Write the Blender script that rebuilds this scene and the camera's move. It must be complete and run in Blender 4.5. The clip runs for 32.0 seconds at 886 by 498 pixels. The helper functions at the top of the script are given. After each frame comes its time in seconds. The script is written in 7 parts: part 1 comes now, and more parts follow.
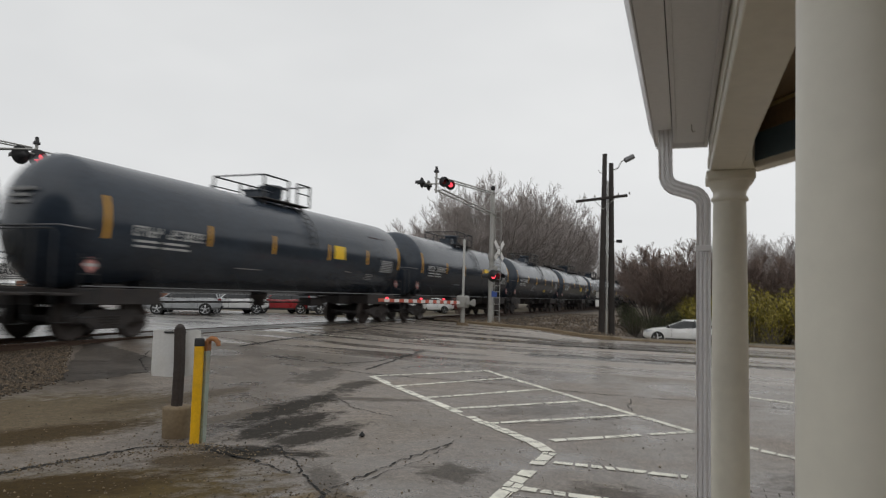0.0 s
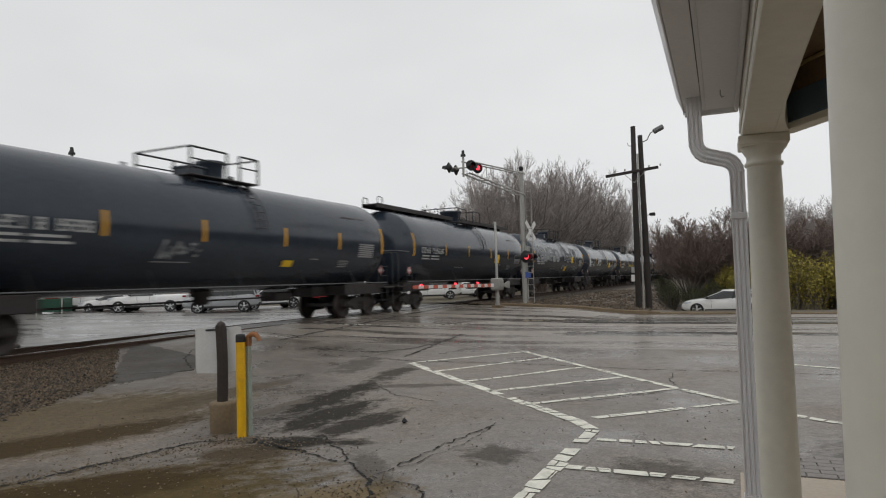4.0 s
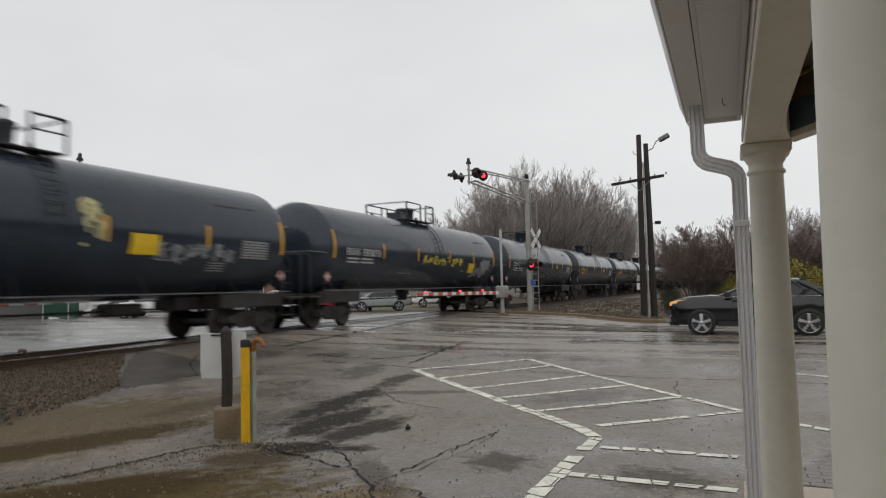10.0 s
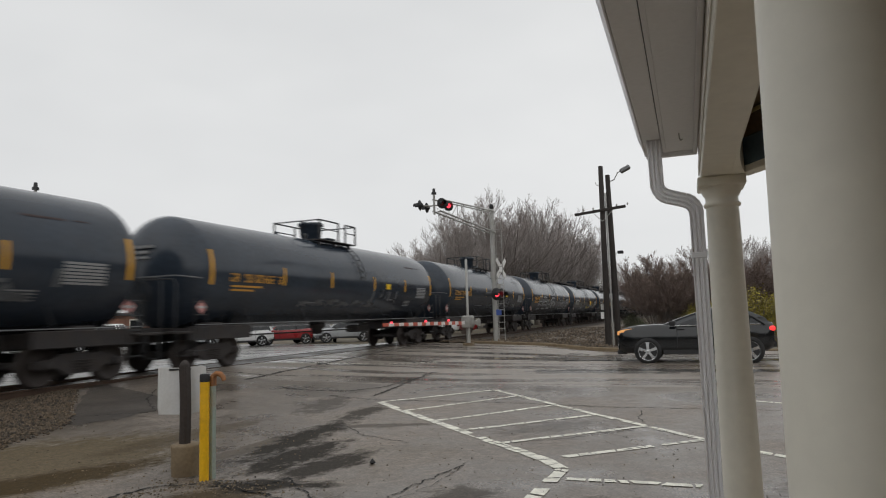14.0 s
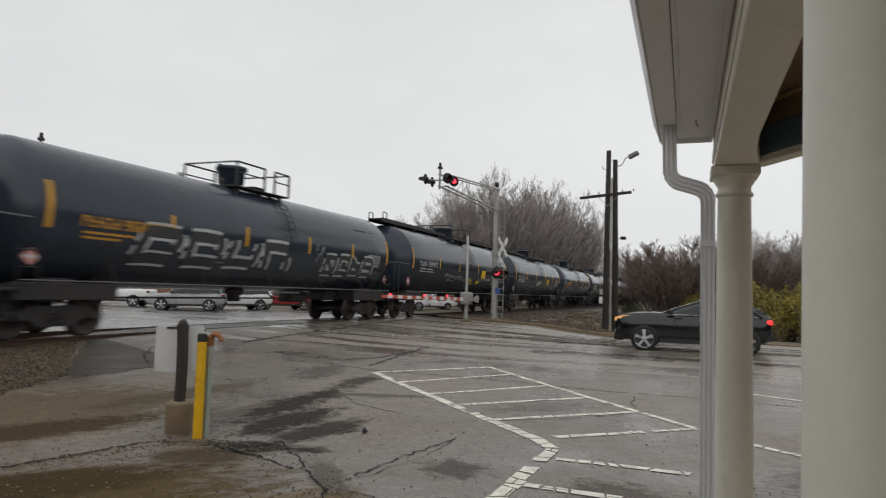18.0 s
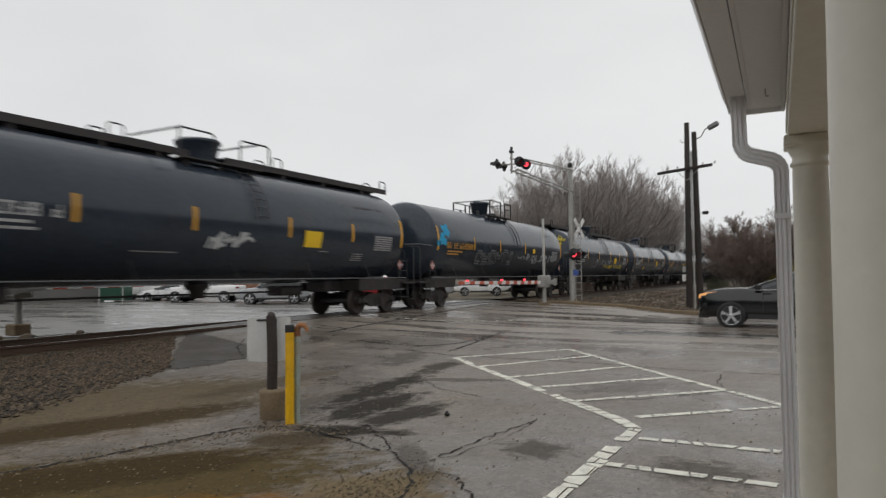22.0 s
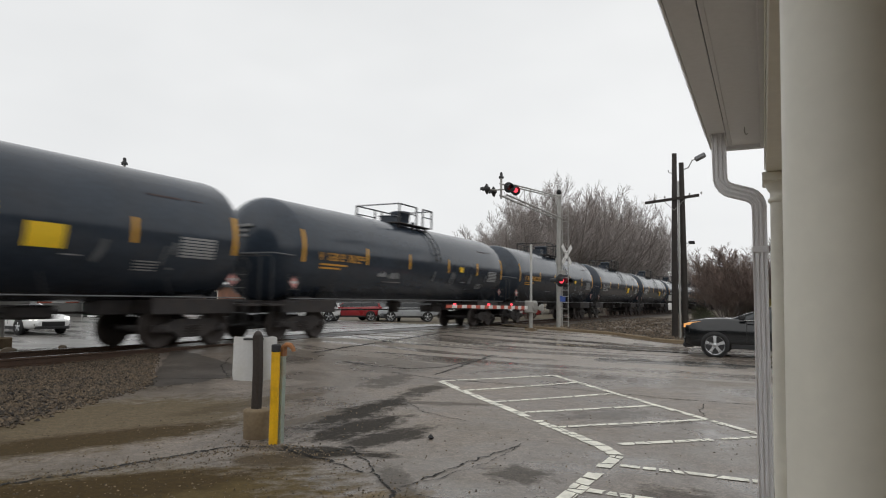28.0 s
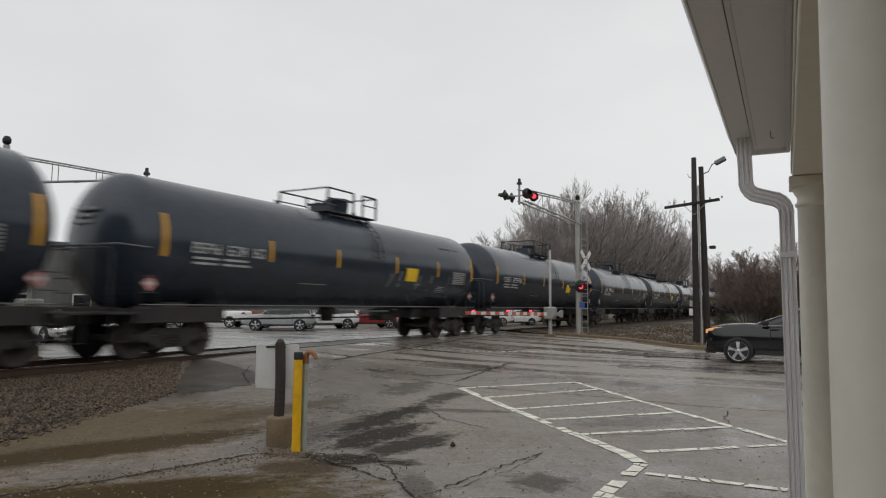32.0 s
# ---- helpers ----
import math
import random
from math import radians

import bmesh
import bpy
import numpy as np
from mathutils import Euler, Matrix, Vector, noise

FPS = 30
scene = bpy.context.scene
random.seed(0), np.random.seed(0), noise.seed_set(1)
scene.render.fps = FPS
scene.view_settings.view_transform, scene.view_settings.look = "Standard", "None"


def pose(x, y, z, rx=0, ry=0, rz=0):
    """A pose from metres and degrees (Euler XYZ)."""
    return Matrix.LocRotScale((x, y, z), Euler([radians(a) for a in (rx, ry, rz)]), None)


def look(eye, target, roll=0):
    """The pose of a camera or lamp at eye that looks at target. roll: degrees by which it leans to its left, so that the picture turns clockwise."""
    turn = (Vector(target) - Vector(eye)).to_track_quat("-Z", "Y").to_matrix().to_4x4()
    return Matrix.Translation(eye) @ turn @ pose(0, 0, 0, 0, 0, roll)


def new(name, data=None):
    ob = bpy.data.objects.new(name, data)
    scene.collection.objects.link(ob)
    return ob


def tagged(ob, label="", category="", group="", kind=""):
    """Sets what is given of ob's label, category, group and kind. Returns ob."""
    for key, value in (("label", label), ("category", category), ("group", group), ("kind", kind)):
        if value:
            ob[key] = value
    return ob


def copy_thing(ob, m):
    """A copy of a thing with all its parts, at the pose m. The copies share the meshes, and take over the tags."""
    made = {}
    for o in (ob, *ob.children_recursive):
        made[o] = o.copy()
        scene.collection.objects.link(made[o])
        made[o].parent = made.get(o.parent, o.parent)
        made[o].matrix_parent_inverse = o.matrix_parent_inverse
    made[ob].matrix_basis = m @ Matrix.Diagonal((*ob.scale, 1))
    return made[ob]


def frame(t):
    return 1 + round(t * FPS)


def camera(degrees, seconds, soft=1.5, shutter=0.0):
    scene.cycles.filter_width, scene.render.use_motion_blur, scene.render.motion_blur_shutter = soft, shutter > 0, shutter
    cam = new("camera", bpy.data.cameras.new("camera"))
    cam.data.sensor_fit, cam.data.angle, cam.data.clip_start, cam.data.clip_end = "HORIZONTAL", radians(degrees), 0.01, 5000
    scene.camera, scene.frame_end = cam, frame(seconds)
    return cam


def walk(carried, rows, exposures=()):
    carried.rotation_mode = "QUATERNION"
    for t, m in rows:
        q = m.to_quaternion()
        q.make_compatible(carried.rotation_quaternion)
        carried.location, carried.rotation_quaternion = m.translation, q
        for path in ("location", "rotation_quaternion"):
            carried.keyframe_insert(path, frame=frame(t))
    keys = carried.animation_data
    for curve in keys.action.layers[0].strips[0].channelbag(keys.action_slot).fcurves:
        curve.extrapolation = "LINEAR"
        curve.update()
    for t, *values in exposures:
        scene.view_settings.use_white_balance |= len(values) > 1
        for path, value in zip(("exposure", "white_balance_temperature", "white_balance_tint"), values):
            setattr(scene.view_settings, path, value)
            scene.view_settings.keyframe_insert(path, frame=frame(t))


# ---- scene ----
cam = camera(67.6, 32.0, soft=1.1, shutter=0.72)
EXPOSURES = [(0.0, 0.05), (25.5, 0.07), (27.6, 0.12), (28.0, 0.24), (28.4, 0.50), (30.2, 0.54), (30.7, 0.28), (31.1, 0.08), (32.0, 0.05)]
PATH = [
    (0, (0.005, 0.035, 1.515), (-3.564, 9.350, 2.221), 1.61),
    (0.5, (0.004, 0.032, 1.505), (-3.494, 9.383, 2.074), -0.47),
    (1, (-0.001, 0.039, 1.510), (-3.814, 9.268, 2.042), -0.21),
    (1.5, (0.010, 0.027, 1.510), (-4.027, 9.161, 2.040), -0.07),
    (2, (0.012, 0.027, 1.509), (-4.111, 9.126, 1.982), -0.43),
    (2.5, (0.013, 0.033, 1.509), (-4.074, 9.149, 1.943), -0.63),
    (3, (0.012, 0.036, 1.507), (-3.971, 9.200, 1.899), -1.00),
    (3.5, (0.009, 0.038, 1.513), (-3.942, 9.214, 1.957), -1.42),
    (5.5, (0.009, 0.029, 1.510), (-4.199, 9.085, 2.037), -2.03),
    (6, (0.013, 0.026, 1.520), (-4.070, 9.139, 2.052), -2.52),
    (6.5, (0.002, 0.028, 1.511), (-4.089, 9.135, 2.080), -2.57),
    (7, (-0.001, 0.030, 1.505), (-4.259, 9.065, 1.983), -2.87),
    (7.5, (0.011, 0.030, 1.507), (-4.217, 9.086, 1.853), -2.89),
    (8, (0.011, 0.035, 1.507), (-4.044, 9.165, 1.945), -3.01),
    (8.5, (0.008, 0.034, 1.514), (-4.063, 9.149, 2.108), -2.51),
    (9, (0.013, 0.031, 1.514), (-4.032, 9.152, 2.178), -2.75),
    (9.5, (0.016, 0.026, 1.512), (-3.988, 9.159, 2.250), -3.02),
    (10, (0.028, 0.020, 1.504), (-4.056, 9.129, 2.094), -1.31),
    (10.5, (0.036, 0.019, 1.505), (-4.009, 9.154, 1.943), -0.31),
    (11, (0.035, 0.019, 1.509), (-3.930, 9.185, 2.035), -0.74),
    (11.5, (0.035, 0.021, 1.519), (-3.856, 9.204, 2.250), -1.24),
    (12, (0.039, 0.025, 1.526), (-3.790, 9.213, 2.488), -1.07),
    (12.5, (0.038, 0.026, 1.523), (-3.722, 9.229, 2.601), -0.92),
    (13, (0.040, 0.023, 1.521), (-3.660, 9.249, 2.609), -1.07),
    (13.5, (0.039, 0.023, 1.522), (-3.534, 9.300, 2.600), -1.36),
    (14, (0.035, 0.031, 1.516), (-3.550, 9.311, 2.540), -1.72),
    (14.5, (0.032, 0.031, 1.521), (-3.590, 9.296, 2.541), -0.93),
    (16.5, (0.021, 0.019, 1.514), (-3.592, 9.281, 2.593), 0.94),
    (17, (0.010, 0.035, 1.500), (-3.502, 9.364, 2.295), 2.48),
    (17.5, (0.011, 0.046, 1.502), (-3.457, 9.406, 2.117), 1.95),
    (18, (0.005, 0.053, 1.509), (-3.615, 9.352, 2.163), 1.74),
    (18.5, (-0.002, 0.059, 1.509), (-3.967, 9.215, 2.187), 0.55),
    (19, (0.014, 0.055, 1.513), (-4.017, 9.181, 2.189), 0.19),
    (19.5, (0.018, 0.058, 1.516), (-3.993, 9.196, 2.159), -0.54),
    (20, (0.021, 0.050, 1.520), (-3.950, 9.199, 2.253), 0.06),
    (20.5, (0.010, 0.041, 1.520), (-4.128, 9.108, 2.340), -0.17),
    (21, (0.011, 0.016, 1.512), (-4.215, 9.049, 2.248), -0.30),
    (21.5, (0.037, -0.007, 1.505), (-4.157, 9.049, 2.138), -0.71),
    (22, (0.078, -0.029, 1.507), (-4.589, 8.805, 1.935), -0.61),
    (22.5, (0.123, -0.049, 1.504), (-4.710, 8.703, 1.726), -1.55),
    (23, (0.133, -0.066, 1.495), (-4.513, 8.783, 1.811), -0.42),
    (23.5, (0.135, -0.119, 1.512), (-5.113, 8.388, 1.824), -0.07),
    (24, (0.117, -0.126, 1.514), (-4.749, 8.593, 2.059), 0.56),
    (24.5, (0.128, -0.113, 1.514), (-4.437, 8.761, 2.148), 0.35),
    (25, (0.120, -0.083, 1.515), (-4.288, 8.860, 2.290), 1.43),
    (25.5, (0.109, -0.088, 1.511), (-4.220, 8.872, 2.496), 1.92),
    (27.5, (0.112, -0.089, 1.511), (-4.368, 8.819, 2.266), 0.90),
    (28, (0.115, -0.100, 1.511), (-4.386, 8.796, 2.286), 0.78),
    (28.5, (0.112, -0.102, 1.515), (-4.420, 8.778, 2.289), 1.00),
    (29, (0.110, -0.108, 1.511), (-4.399, 8.780, 2.336), 1.00),
    (29.5, (0.111, -0.108, 1.516), (-4.348, 8.802, 2.371), 1.10),
    (30, (0.105, -0.096, 1.519), (-4.498, 8.737, 2.412), -0.03),
    (30.5, (0.102, -0.125, 1.517), (-4.592, 8.640, 2.579), 0.65),
    (31, (0.097, -0.143, 1.512), (-4.611, 8.615, 2.572), 1.12),
    (31.5, (0.096, -0.145, 1.512), (-4.619, 8.626, 2.431), 0.53),
    (32, (0.090, -0.121, 1.515), (-4.645, 8.645, 2.386), 0.48),
]
walk(cam, [(t, look(eye, target, roll)) for t, eye, target, roll in PATH], EXPOSURES)

# ---- world: overcast sky ----
world = bpy.data.worlds.new("world")
scene.world = world
world.use_nodes = True
wn = world.node_tree.nodes
wl = world.node_tree.links
bg = wn["Background"]
sky = wn.new("ShaderNodeTexSky")
sky.sky_type = 'NISHITA'
sky.sun_disc = False
sky.sun_elevation = radians(48)
sky.sun_rotation = radians(200)
hsv = wn.new("ShaderNodeHueSaturation")
hsv.inputs["Saturation"].default_value = 0.12
hsv.inputs["Value"].default_value = 0.12
wl.new(sky.outputs[0], hsv.inputs["Color"])
wco = wn.new("ShaderNodeTexCoord")
wmap = wn.new("ShaderNodeMapping")
wmap.inputs["Scale"].default_value = (1.0, 1.0, 2.2)
wl.new(wco.outputs["Generated"], wmap.inputs["Vector"])
wno = wn.new("ShaderNodeTexNoise")
wno.inputs["Scale"].default_value = 1.6
wno.inputs["Detail"].default_value = 4.0
wl.new(wmap.outputs[0], wno.inputs["Vector"])
wra = wn.new("ShaderNodeValToRGB")
wra.color_ramp.elements[0].position = 0.3
wra.color_ramp.elements[0].color = (0.655, 0.666, 0.674, 1)
wra.color_ramp.elements[1].position = 0.72
wra.color_ramp.elements[1].color = (0.790, 0.798, 0.800, 1)
wl.new(wno.outputs["Fac"], wra.inputs["Fac"])
wmix = wn.new("ShaderNodeMix")
wmix.data_type = 'RGBA'
wmix.inputs[0].default_value = 0.88
wl.new(hsv.outputs[0], wmix.inputs[6])
wl.new(wra.outputs[0], wmix.inputs[7])
wl.new(wmix.outputs[2], bg.inputs["Color"])
bg.inputs["Strength"].default_value = 1.0

sun = new("sun", bpy.data.lights.new("sun", 'SUN'))
sun.data.energy = 0.5
sun.data.angle = radians(110)
sun.data.color = (1.0, 0.98, 0.95)
sun.matrix_world = look((8, -20, 30), (0, 0, 0))


# ---- materials ----
def mat(name, base, rough=0.6, metal=0.0, vary=0.25, scale=3.0, fine=40.0, bump=0.1, emit=None, power=0.0, rough_vary=0.15, coat=0.0, island=0.0, dirt=None, dirt_amount=0.0, dirt_scale=1.2):
    m = bpy.data.materials.new(name)
    m.use_nodes = True
    n, l = m.node_tree.nodes, m.node_tree.links
    b = n["Principled BSDF"]
    b.inputs["Metallic"].default_value = metal
    b.inputs["Coat Weight"].default_value = coat
    b.inputs["Coat Roughness"].default_value = 0.08
    co = n.new("ShaderNodeTexCoord")
    big = n.new("ShaderNodeTexNoise")
    big.inputs["Scale"].default_value = scale
    big.inputs["Detail"].default_value = 5.0
    sm = n.new("ShaderNodeTexNoise")
    sm.inputs["Scale"].default_value = fine
    sm.inputs["Detail"].default_value = 3.0
    l.new(co.outputs["Object"], big.inputs["Vector"])
    l.new(co.outputs["Object"], sm.inputs["Vector"])
    add = n.new("ShaderNodeMath")
    add.operation = 'ADD'
    l.new(big.outputs["Fac"], add.inputs[0])
    l.new(sm.outputs["Fac"], add.inputs[1])
    last = add.outputs[0]
    mul = n.new("ShaderNodeMapRange")
    mul.inputs["From Min"].default_value = 0.6
    mul.inputs["From Max"].default_value = 1.4
    mul.inputs["To Min"].default_value = 1.0 - vary
    mul.inputs["To Max"].default_value = 1.0 + vary
    l.new(last, mul.inputs["Value"])
    tone = n.new("ShaderNodeVectorMath")
    tone.operation = 'SCALE'
    tone.inputs[0].default_value = base[:3]
    l.new(mul.outputs[0], tone.inputs["Scale"])
    colour = tone.outputs[0]
    if island > 0:
        gi = n.new("ShaderNodeNewGeometry")
        mi = n.new("ShaderNodeMapRange")
        mi.inputs["To Min"].default_value = 1.0 - island
        mi.inputs["To Max"].default_value = 1.0 + island
        l.new(gi.outputs["Random Per Island"], mi.inputs["Value"])
        t2 = n.new("ShaderNodeVectorMath")
        t2.operation = 'SCALE'
        l.new(colour, t2.inputs[0])
        l.new(mi.outputs[0], t2.inputs["Scale"])
        colour = t2.outputs[0]
    if dirt:
        dn = n.new("ShaderNodeTexNoise")
        dn.inputs["Scale"].default_value = dirt_scale
        dn.inputs["Detail"].default_value = 6.0
        dn.inputs["Roughness"].default_value = 0.65
        l.new(co.outputs["Object"], dn.inputs["Vector"])
        dr = n.new("ShaderNodeMapRange")
        dr.inputs["From Min"].default_value = 0.45
        dr.inputs["From Max"].default_value = 0.7
        dr.inputs["To Max"].default_value = dirt_amount
        l.new(dn.outputs["Fac"], dr.inputs["Value"])
        mx = n.new("ShaderNodeMix")
        mx.data_type = 'RGBA'
        l.new(dr.outputs[0], mx.inputs[0])
        l.new(colour, mx.inputs[6])
        mx.inputs[7].default_value = (*dirt, 1)
        colour = mx.outputs[2]
    l.new(colour, b.inputs["Base Color"])
    rr = n.new("ShaderNodeMapRange")
    rr.inputs["From Min"].default_value = 0.3
    rr.inputs["From Max"].default_value = 0.7
    rr.inputs["To Min"].default_value = max(0.02, rough - rough_vary)
    rr.inputs["To Max"].default_value = min(1.0, rough + rough_vary)
    l.new(big.outputs["Fac"], rr.inputs["Value"])
    l.new(rr.outputs[0], b.inputs["Roughness"])
    if bump > 0:
        bp = n.new("ShaderNodeBump")
        bp.inputs["Strength"].default_value = bump
        bp.inputs["Distance"].default_value = 0.01
        l.new(sm.outputs["Fac"], bp.inputs["Height"])
        l.new(bp.outputs[0], b.inputs["Normal"])
    if emit:
        b.inputs["Emission Color"].default_value = (*emit, 1)
        b.inputs["Emission Strength"].default_value = power
    return m


BROKEN, SILT, FILM = (0.012, 0.010, 0.007), (0.044, 0.027, 0.007), (0.080, 0.055, 0.017)
ORANGE, TAN = (0.190, 0.085, 0.014), (0.165, 0.120, 0.062)


def asphalt(name, base, wet=0.5, spec=0.5, scale=0.35, streak=(1, 1, 1), tint=(0.07, 0.06, 0.045), tint_amount=0.4, puddle=0.08, bump=0.35, warm=1.0, stains=()):
    """Wet asphalt: dark grain, drier and wetter patches, thin films of water that mirror the sky."""
    m = bpy.data.materials.new(name)
    m.use_nodes = True
    n, l = m.node_tree.nodes, m.node_tree.links
    b = n["Principled BSDF"]
    co = n.new("ShaderNodeTexCoord")
    mp = n.new("ShaderNodeMapping")
    mp.inputs["Scale"].default_value = streak
    l.new(co.outputs["Object"], mp.inputs["Vector"])
    big = n.new("ShaderNodeTexNoise")
    big.inputs["Scale"].default_value = scale
    big.inputs["Detail"].default_value = 8.0
    big.inputs["Roughness"].default_value = 0.62
    l.new(mp.outputs[0], big.inputs["Vector"])
    mid = n.new("ShaderNodeTexNoise")
    mid.inputs["Scale"].default_value = 6.0
    mid.inputs["Detail"].default_value = 9.0
    mid.inputs["Roughness"].default_value = 0.72
    l.new(co.outputs["Object"], mid.inputs["Vector"])
    vor = n.new("ShaderNodeTexVoronoi")
    vor.inputs["Scale"].default_value = 70.0
    l.new(co.outputs["Object"], vor.inputs["Vector"])
    ramp = n.new("ShaderNodeValToRGB")
    e = ramp.color_ramp.elements
    e[0].position, e[0].color = 0.32, (base * 0.60 * warm, base * 0.575, base * 0.55 / warm, 1)
    e[1].position, e[1].color = 0.68, (base * 1.40 * warm, base * 1.31, base * 1.20 / warm, 1)
    l.new(big.outputs["Fac"], ramp.inputs["Fac"])
    grain = n.new("ShaderNodeMapRange")
    grain.inputs["From Min"].default_value = 0.25
    grain.inputs["From Max"].default_value = 0.75
    grain.inputs["To Min"].default_value = 0.6
    grain.inputs["To Max"].default_value = 1.4
    l.new(mid.outputs["Fac"], grain.inputs["Value"])
    sc = n.new("ShaderNodeVectorMath")
    sc.operation = 'SCALE'
    l.new(ramp.outputs[0], sc.inputs[0])
    l.new(grain.outputs[0], sc.inputs["Scale"])
    stone = n.new("ShaderNodeMapRange")
    stone.inputs["From Max"].default_value = 0.9
    stone.inputs["To Min"].default_value = 0.55
    stone.inputs["To Max"].default_value = 1.6
    l.new(vor.outputs["Color"], stone.inputs["Value"])
    sc2 = n.new("ShaderNodeVectorMath")
    sc2.operation = 'SCALE'
    l.new(sc.outputs[0], sc2.inputs[0])
    l.new(stone.outputs[0], sc2.inputs["Scale"])
    dn = n.new("ShaderNodeTexNoise")
    dn.inputs["Scale"].default_value = 0.5
    dn.inputs["Detail"].default_value = 6.0
    l.new(co.outputs["Object"], dn.inputs["Vector"])
    dm = n.new("ShaderNodeMapRange")
    dm.inputs["From Min"].default_value = 0.5
    dm.inputs["From Max"].default_value = 0.7
    dm.inputs["To Max"].default_value = tint_amount
    l.new(dn.outputs["Fac"], dm.inputs["Value"])
    mx = n.new("ShaderNodeMix")
    mx.data_type = 'RGBA'
    l.new(dm.outputs[0], mx.inputs[0])
    l.new(sc2.outputs[0], mx.inputs[6])
    mx.inputs[7].default_value = (*tint, 1)
    colour, wetness = mx.outputs[2], None
    for cx, cy, turn, across, along, tone, strength in stains:
        place = n.new("ShaderNodeMapping")
        place.vector_type = 'TEXTURE'
        place.inputs["Location"].default_value = (cx, cy, 0)
        place.inputs["Rotation"].default_value = (0, 0, radians(turn))
        place.inputs["Scale"].default_value = (across, along, 1000)
        l.new(co.outputs["Object"], place.inputs["Vector"])
        fall = n.new("ShaderNodeTexGradient")
        fall.gradient_type = 'SPHERICAL'
        l.new(place.outputs[0], fall.inputs["Vector"])
        line = n.new("ShaderNodeMapping")
        line.vector_type = 'TEXTURE'
        line.inputs["Rotation"].default_value = (0, 0, radians(turn))
        line.inputs["Scale"].default_value = (0.20, 0.34 if along > 1.2 * across else 0.20, 1)
        l.new(co.outputs["Object"], line.inputs["Vector"])
        rag = n.new("ShaderNodeTexNoise")
        rag.inputs["Scale"].default_value = 1.0
        rag.inputs["Detail"].default_value = 10.0
        rag.inputs["Roughness"].default_value = 0.74
        l.new(line.outputs[0], rag.inputs["Vector"])
        sum_ = n.new("ShaderNodeMath")
        sum_.operation = 'MULTIPLY_ADD'
        dark = tone == BROKEN
        sum_.inputs[1].default_value = 0.62 if dark else 0.9
        l.new(fall.outputs["Fac"], sum_.inputs[0])
        l.new(rag.outputs["Fac"], sum_.inputs[2])
        cut = n.new("ShaderNodeMapRange")
        cut.inputs["From Min"].default_value = 0.75 if dark else 0.80
        cut.inputs["From Max"].default_value = 0.92 if dark else 1.02
        cut.inputs["To Max"].default_value = strength
        l.new(sum_.outputs[0], cut.inputs["Value"])
        lay = n.new("ShaderNodeMix")
        lay.data_type = 'RGBA'
        l.new(cut.outputs[0], lay.inputs[0])
        l.new(colour, lay.inputs[6])
        lay.inputs[7].default_value = (*tone, 1)
        colour = lay.outputs[2]
        if wetness is None:
            wetness = cut.outputs[0]
        else:
            most = n.new("ShaderNodeMath")
            most.operation = 'MAXIMUM'
            l.new(wetness, most.inputs[0])
            l.new(cut.outputs[0], most.inputs[1])
            wetness = most.outputs[0]
    grit = n.new("ShaderNodeTexNoise")
    grit.inputs["Scale"].default_value = 15.0
    grit.inputs["Detail"].default_value = 8.0
    grit.inputs["Roughness"].default_value = 0.8
    l.new(co.outputs["Object"], grit.inputs["Vector"])
    speck = n.new("ShaderNodeMapRange")
    speck.inputs["From Min"].default_value = 0.40
    speck.inputs["From Max"].default_value = 0.60
    speck.inputs["To Min"].default_value = 1.0 - 0.75 * min(1.0, bump)
    speck.inputs["To Max"].default_value = 1.0 + 0.85 * min(1.0, bump)
    l.new(grit.outputs["Fac"], speck.inputs["Value"])
    grainy = n.new("ShaderNodeVectorMath")
    grainy.operation = 'SCALE'
    l.new(colour, grainy.inputs[0])
    l.new(speck.outputs[0], grainy.inputs["Scale"])
    l.new(grainy.outputs[0], b.inputs["Base Color"])
    ro = n.new("ShaderNodeMapRange")
    ro.inputs["From Min"].default_value = 0.36
    ro.inputs["From Max"].default_value = 0.62
    ro.inputs["To Min"].default_value = puddle
    ro.inputs["To Max"].default_value = wet
    l.new(big.outputs["Fac"], ro.inputs["Value"])
    if wetness is None:
        l.new(ro.outputs[0], b.inputs["Roughness"])
    else:
        dry = n.new("ShaderNodeMix")
        l.new(wetness, dry.inputs[0])
        l.new(ro.outputs[0], dry.inputs[2])
        dry.inputs[3].default_value = 0.8
        l.new(dry.outputs[0], b.inputs["Roughness"])
        dull = n.new("ShaderNodeMapRange")
        dull.inputs["To Min"].default_value = spec
        dull.inputs["To Max"].default_value = 0.14
        l.new(wetness, dull.inputs["Value"])
        l.new(dull.outputs[0], b.inputs["Specular IOR Level"])
    b.inputs["IOR"].default_value = 1.48
    b.inputs["Specular IOR Level"].default_value = spec
    bs = n.new("ShaderNodeMapRange")
    bs.inputs["From Min"].default_value = 0.40
    bs.inputs["From Max"].default_value = 0.56
    bs.inputs["To Min"].default_value = 0.03
    bs.inputs["To Max"].default_value = bump
    l.new(big.outputs["Fac"], bs.inputs["Value"])
    bp = n.new("ShaderNodeBump")
    bp.inputs["Distance"].default_value = 0.006
    l.new(bs.outputs[0], bp.inputs["Strength"])
    l.new(vor.outputs["Distance"], bp.inputs["Height"])
    l.new(bp.outputs[0], b.inputs["Normal"])
    return m


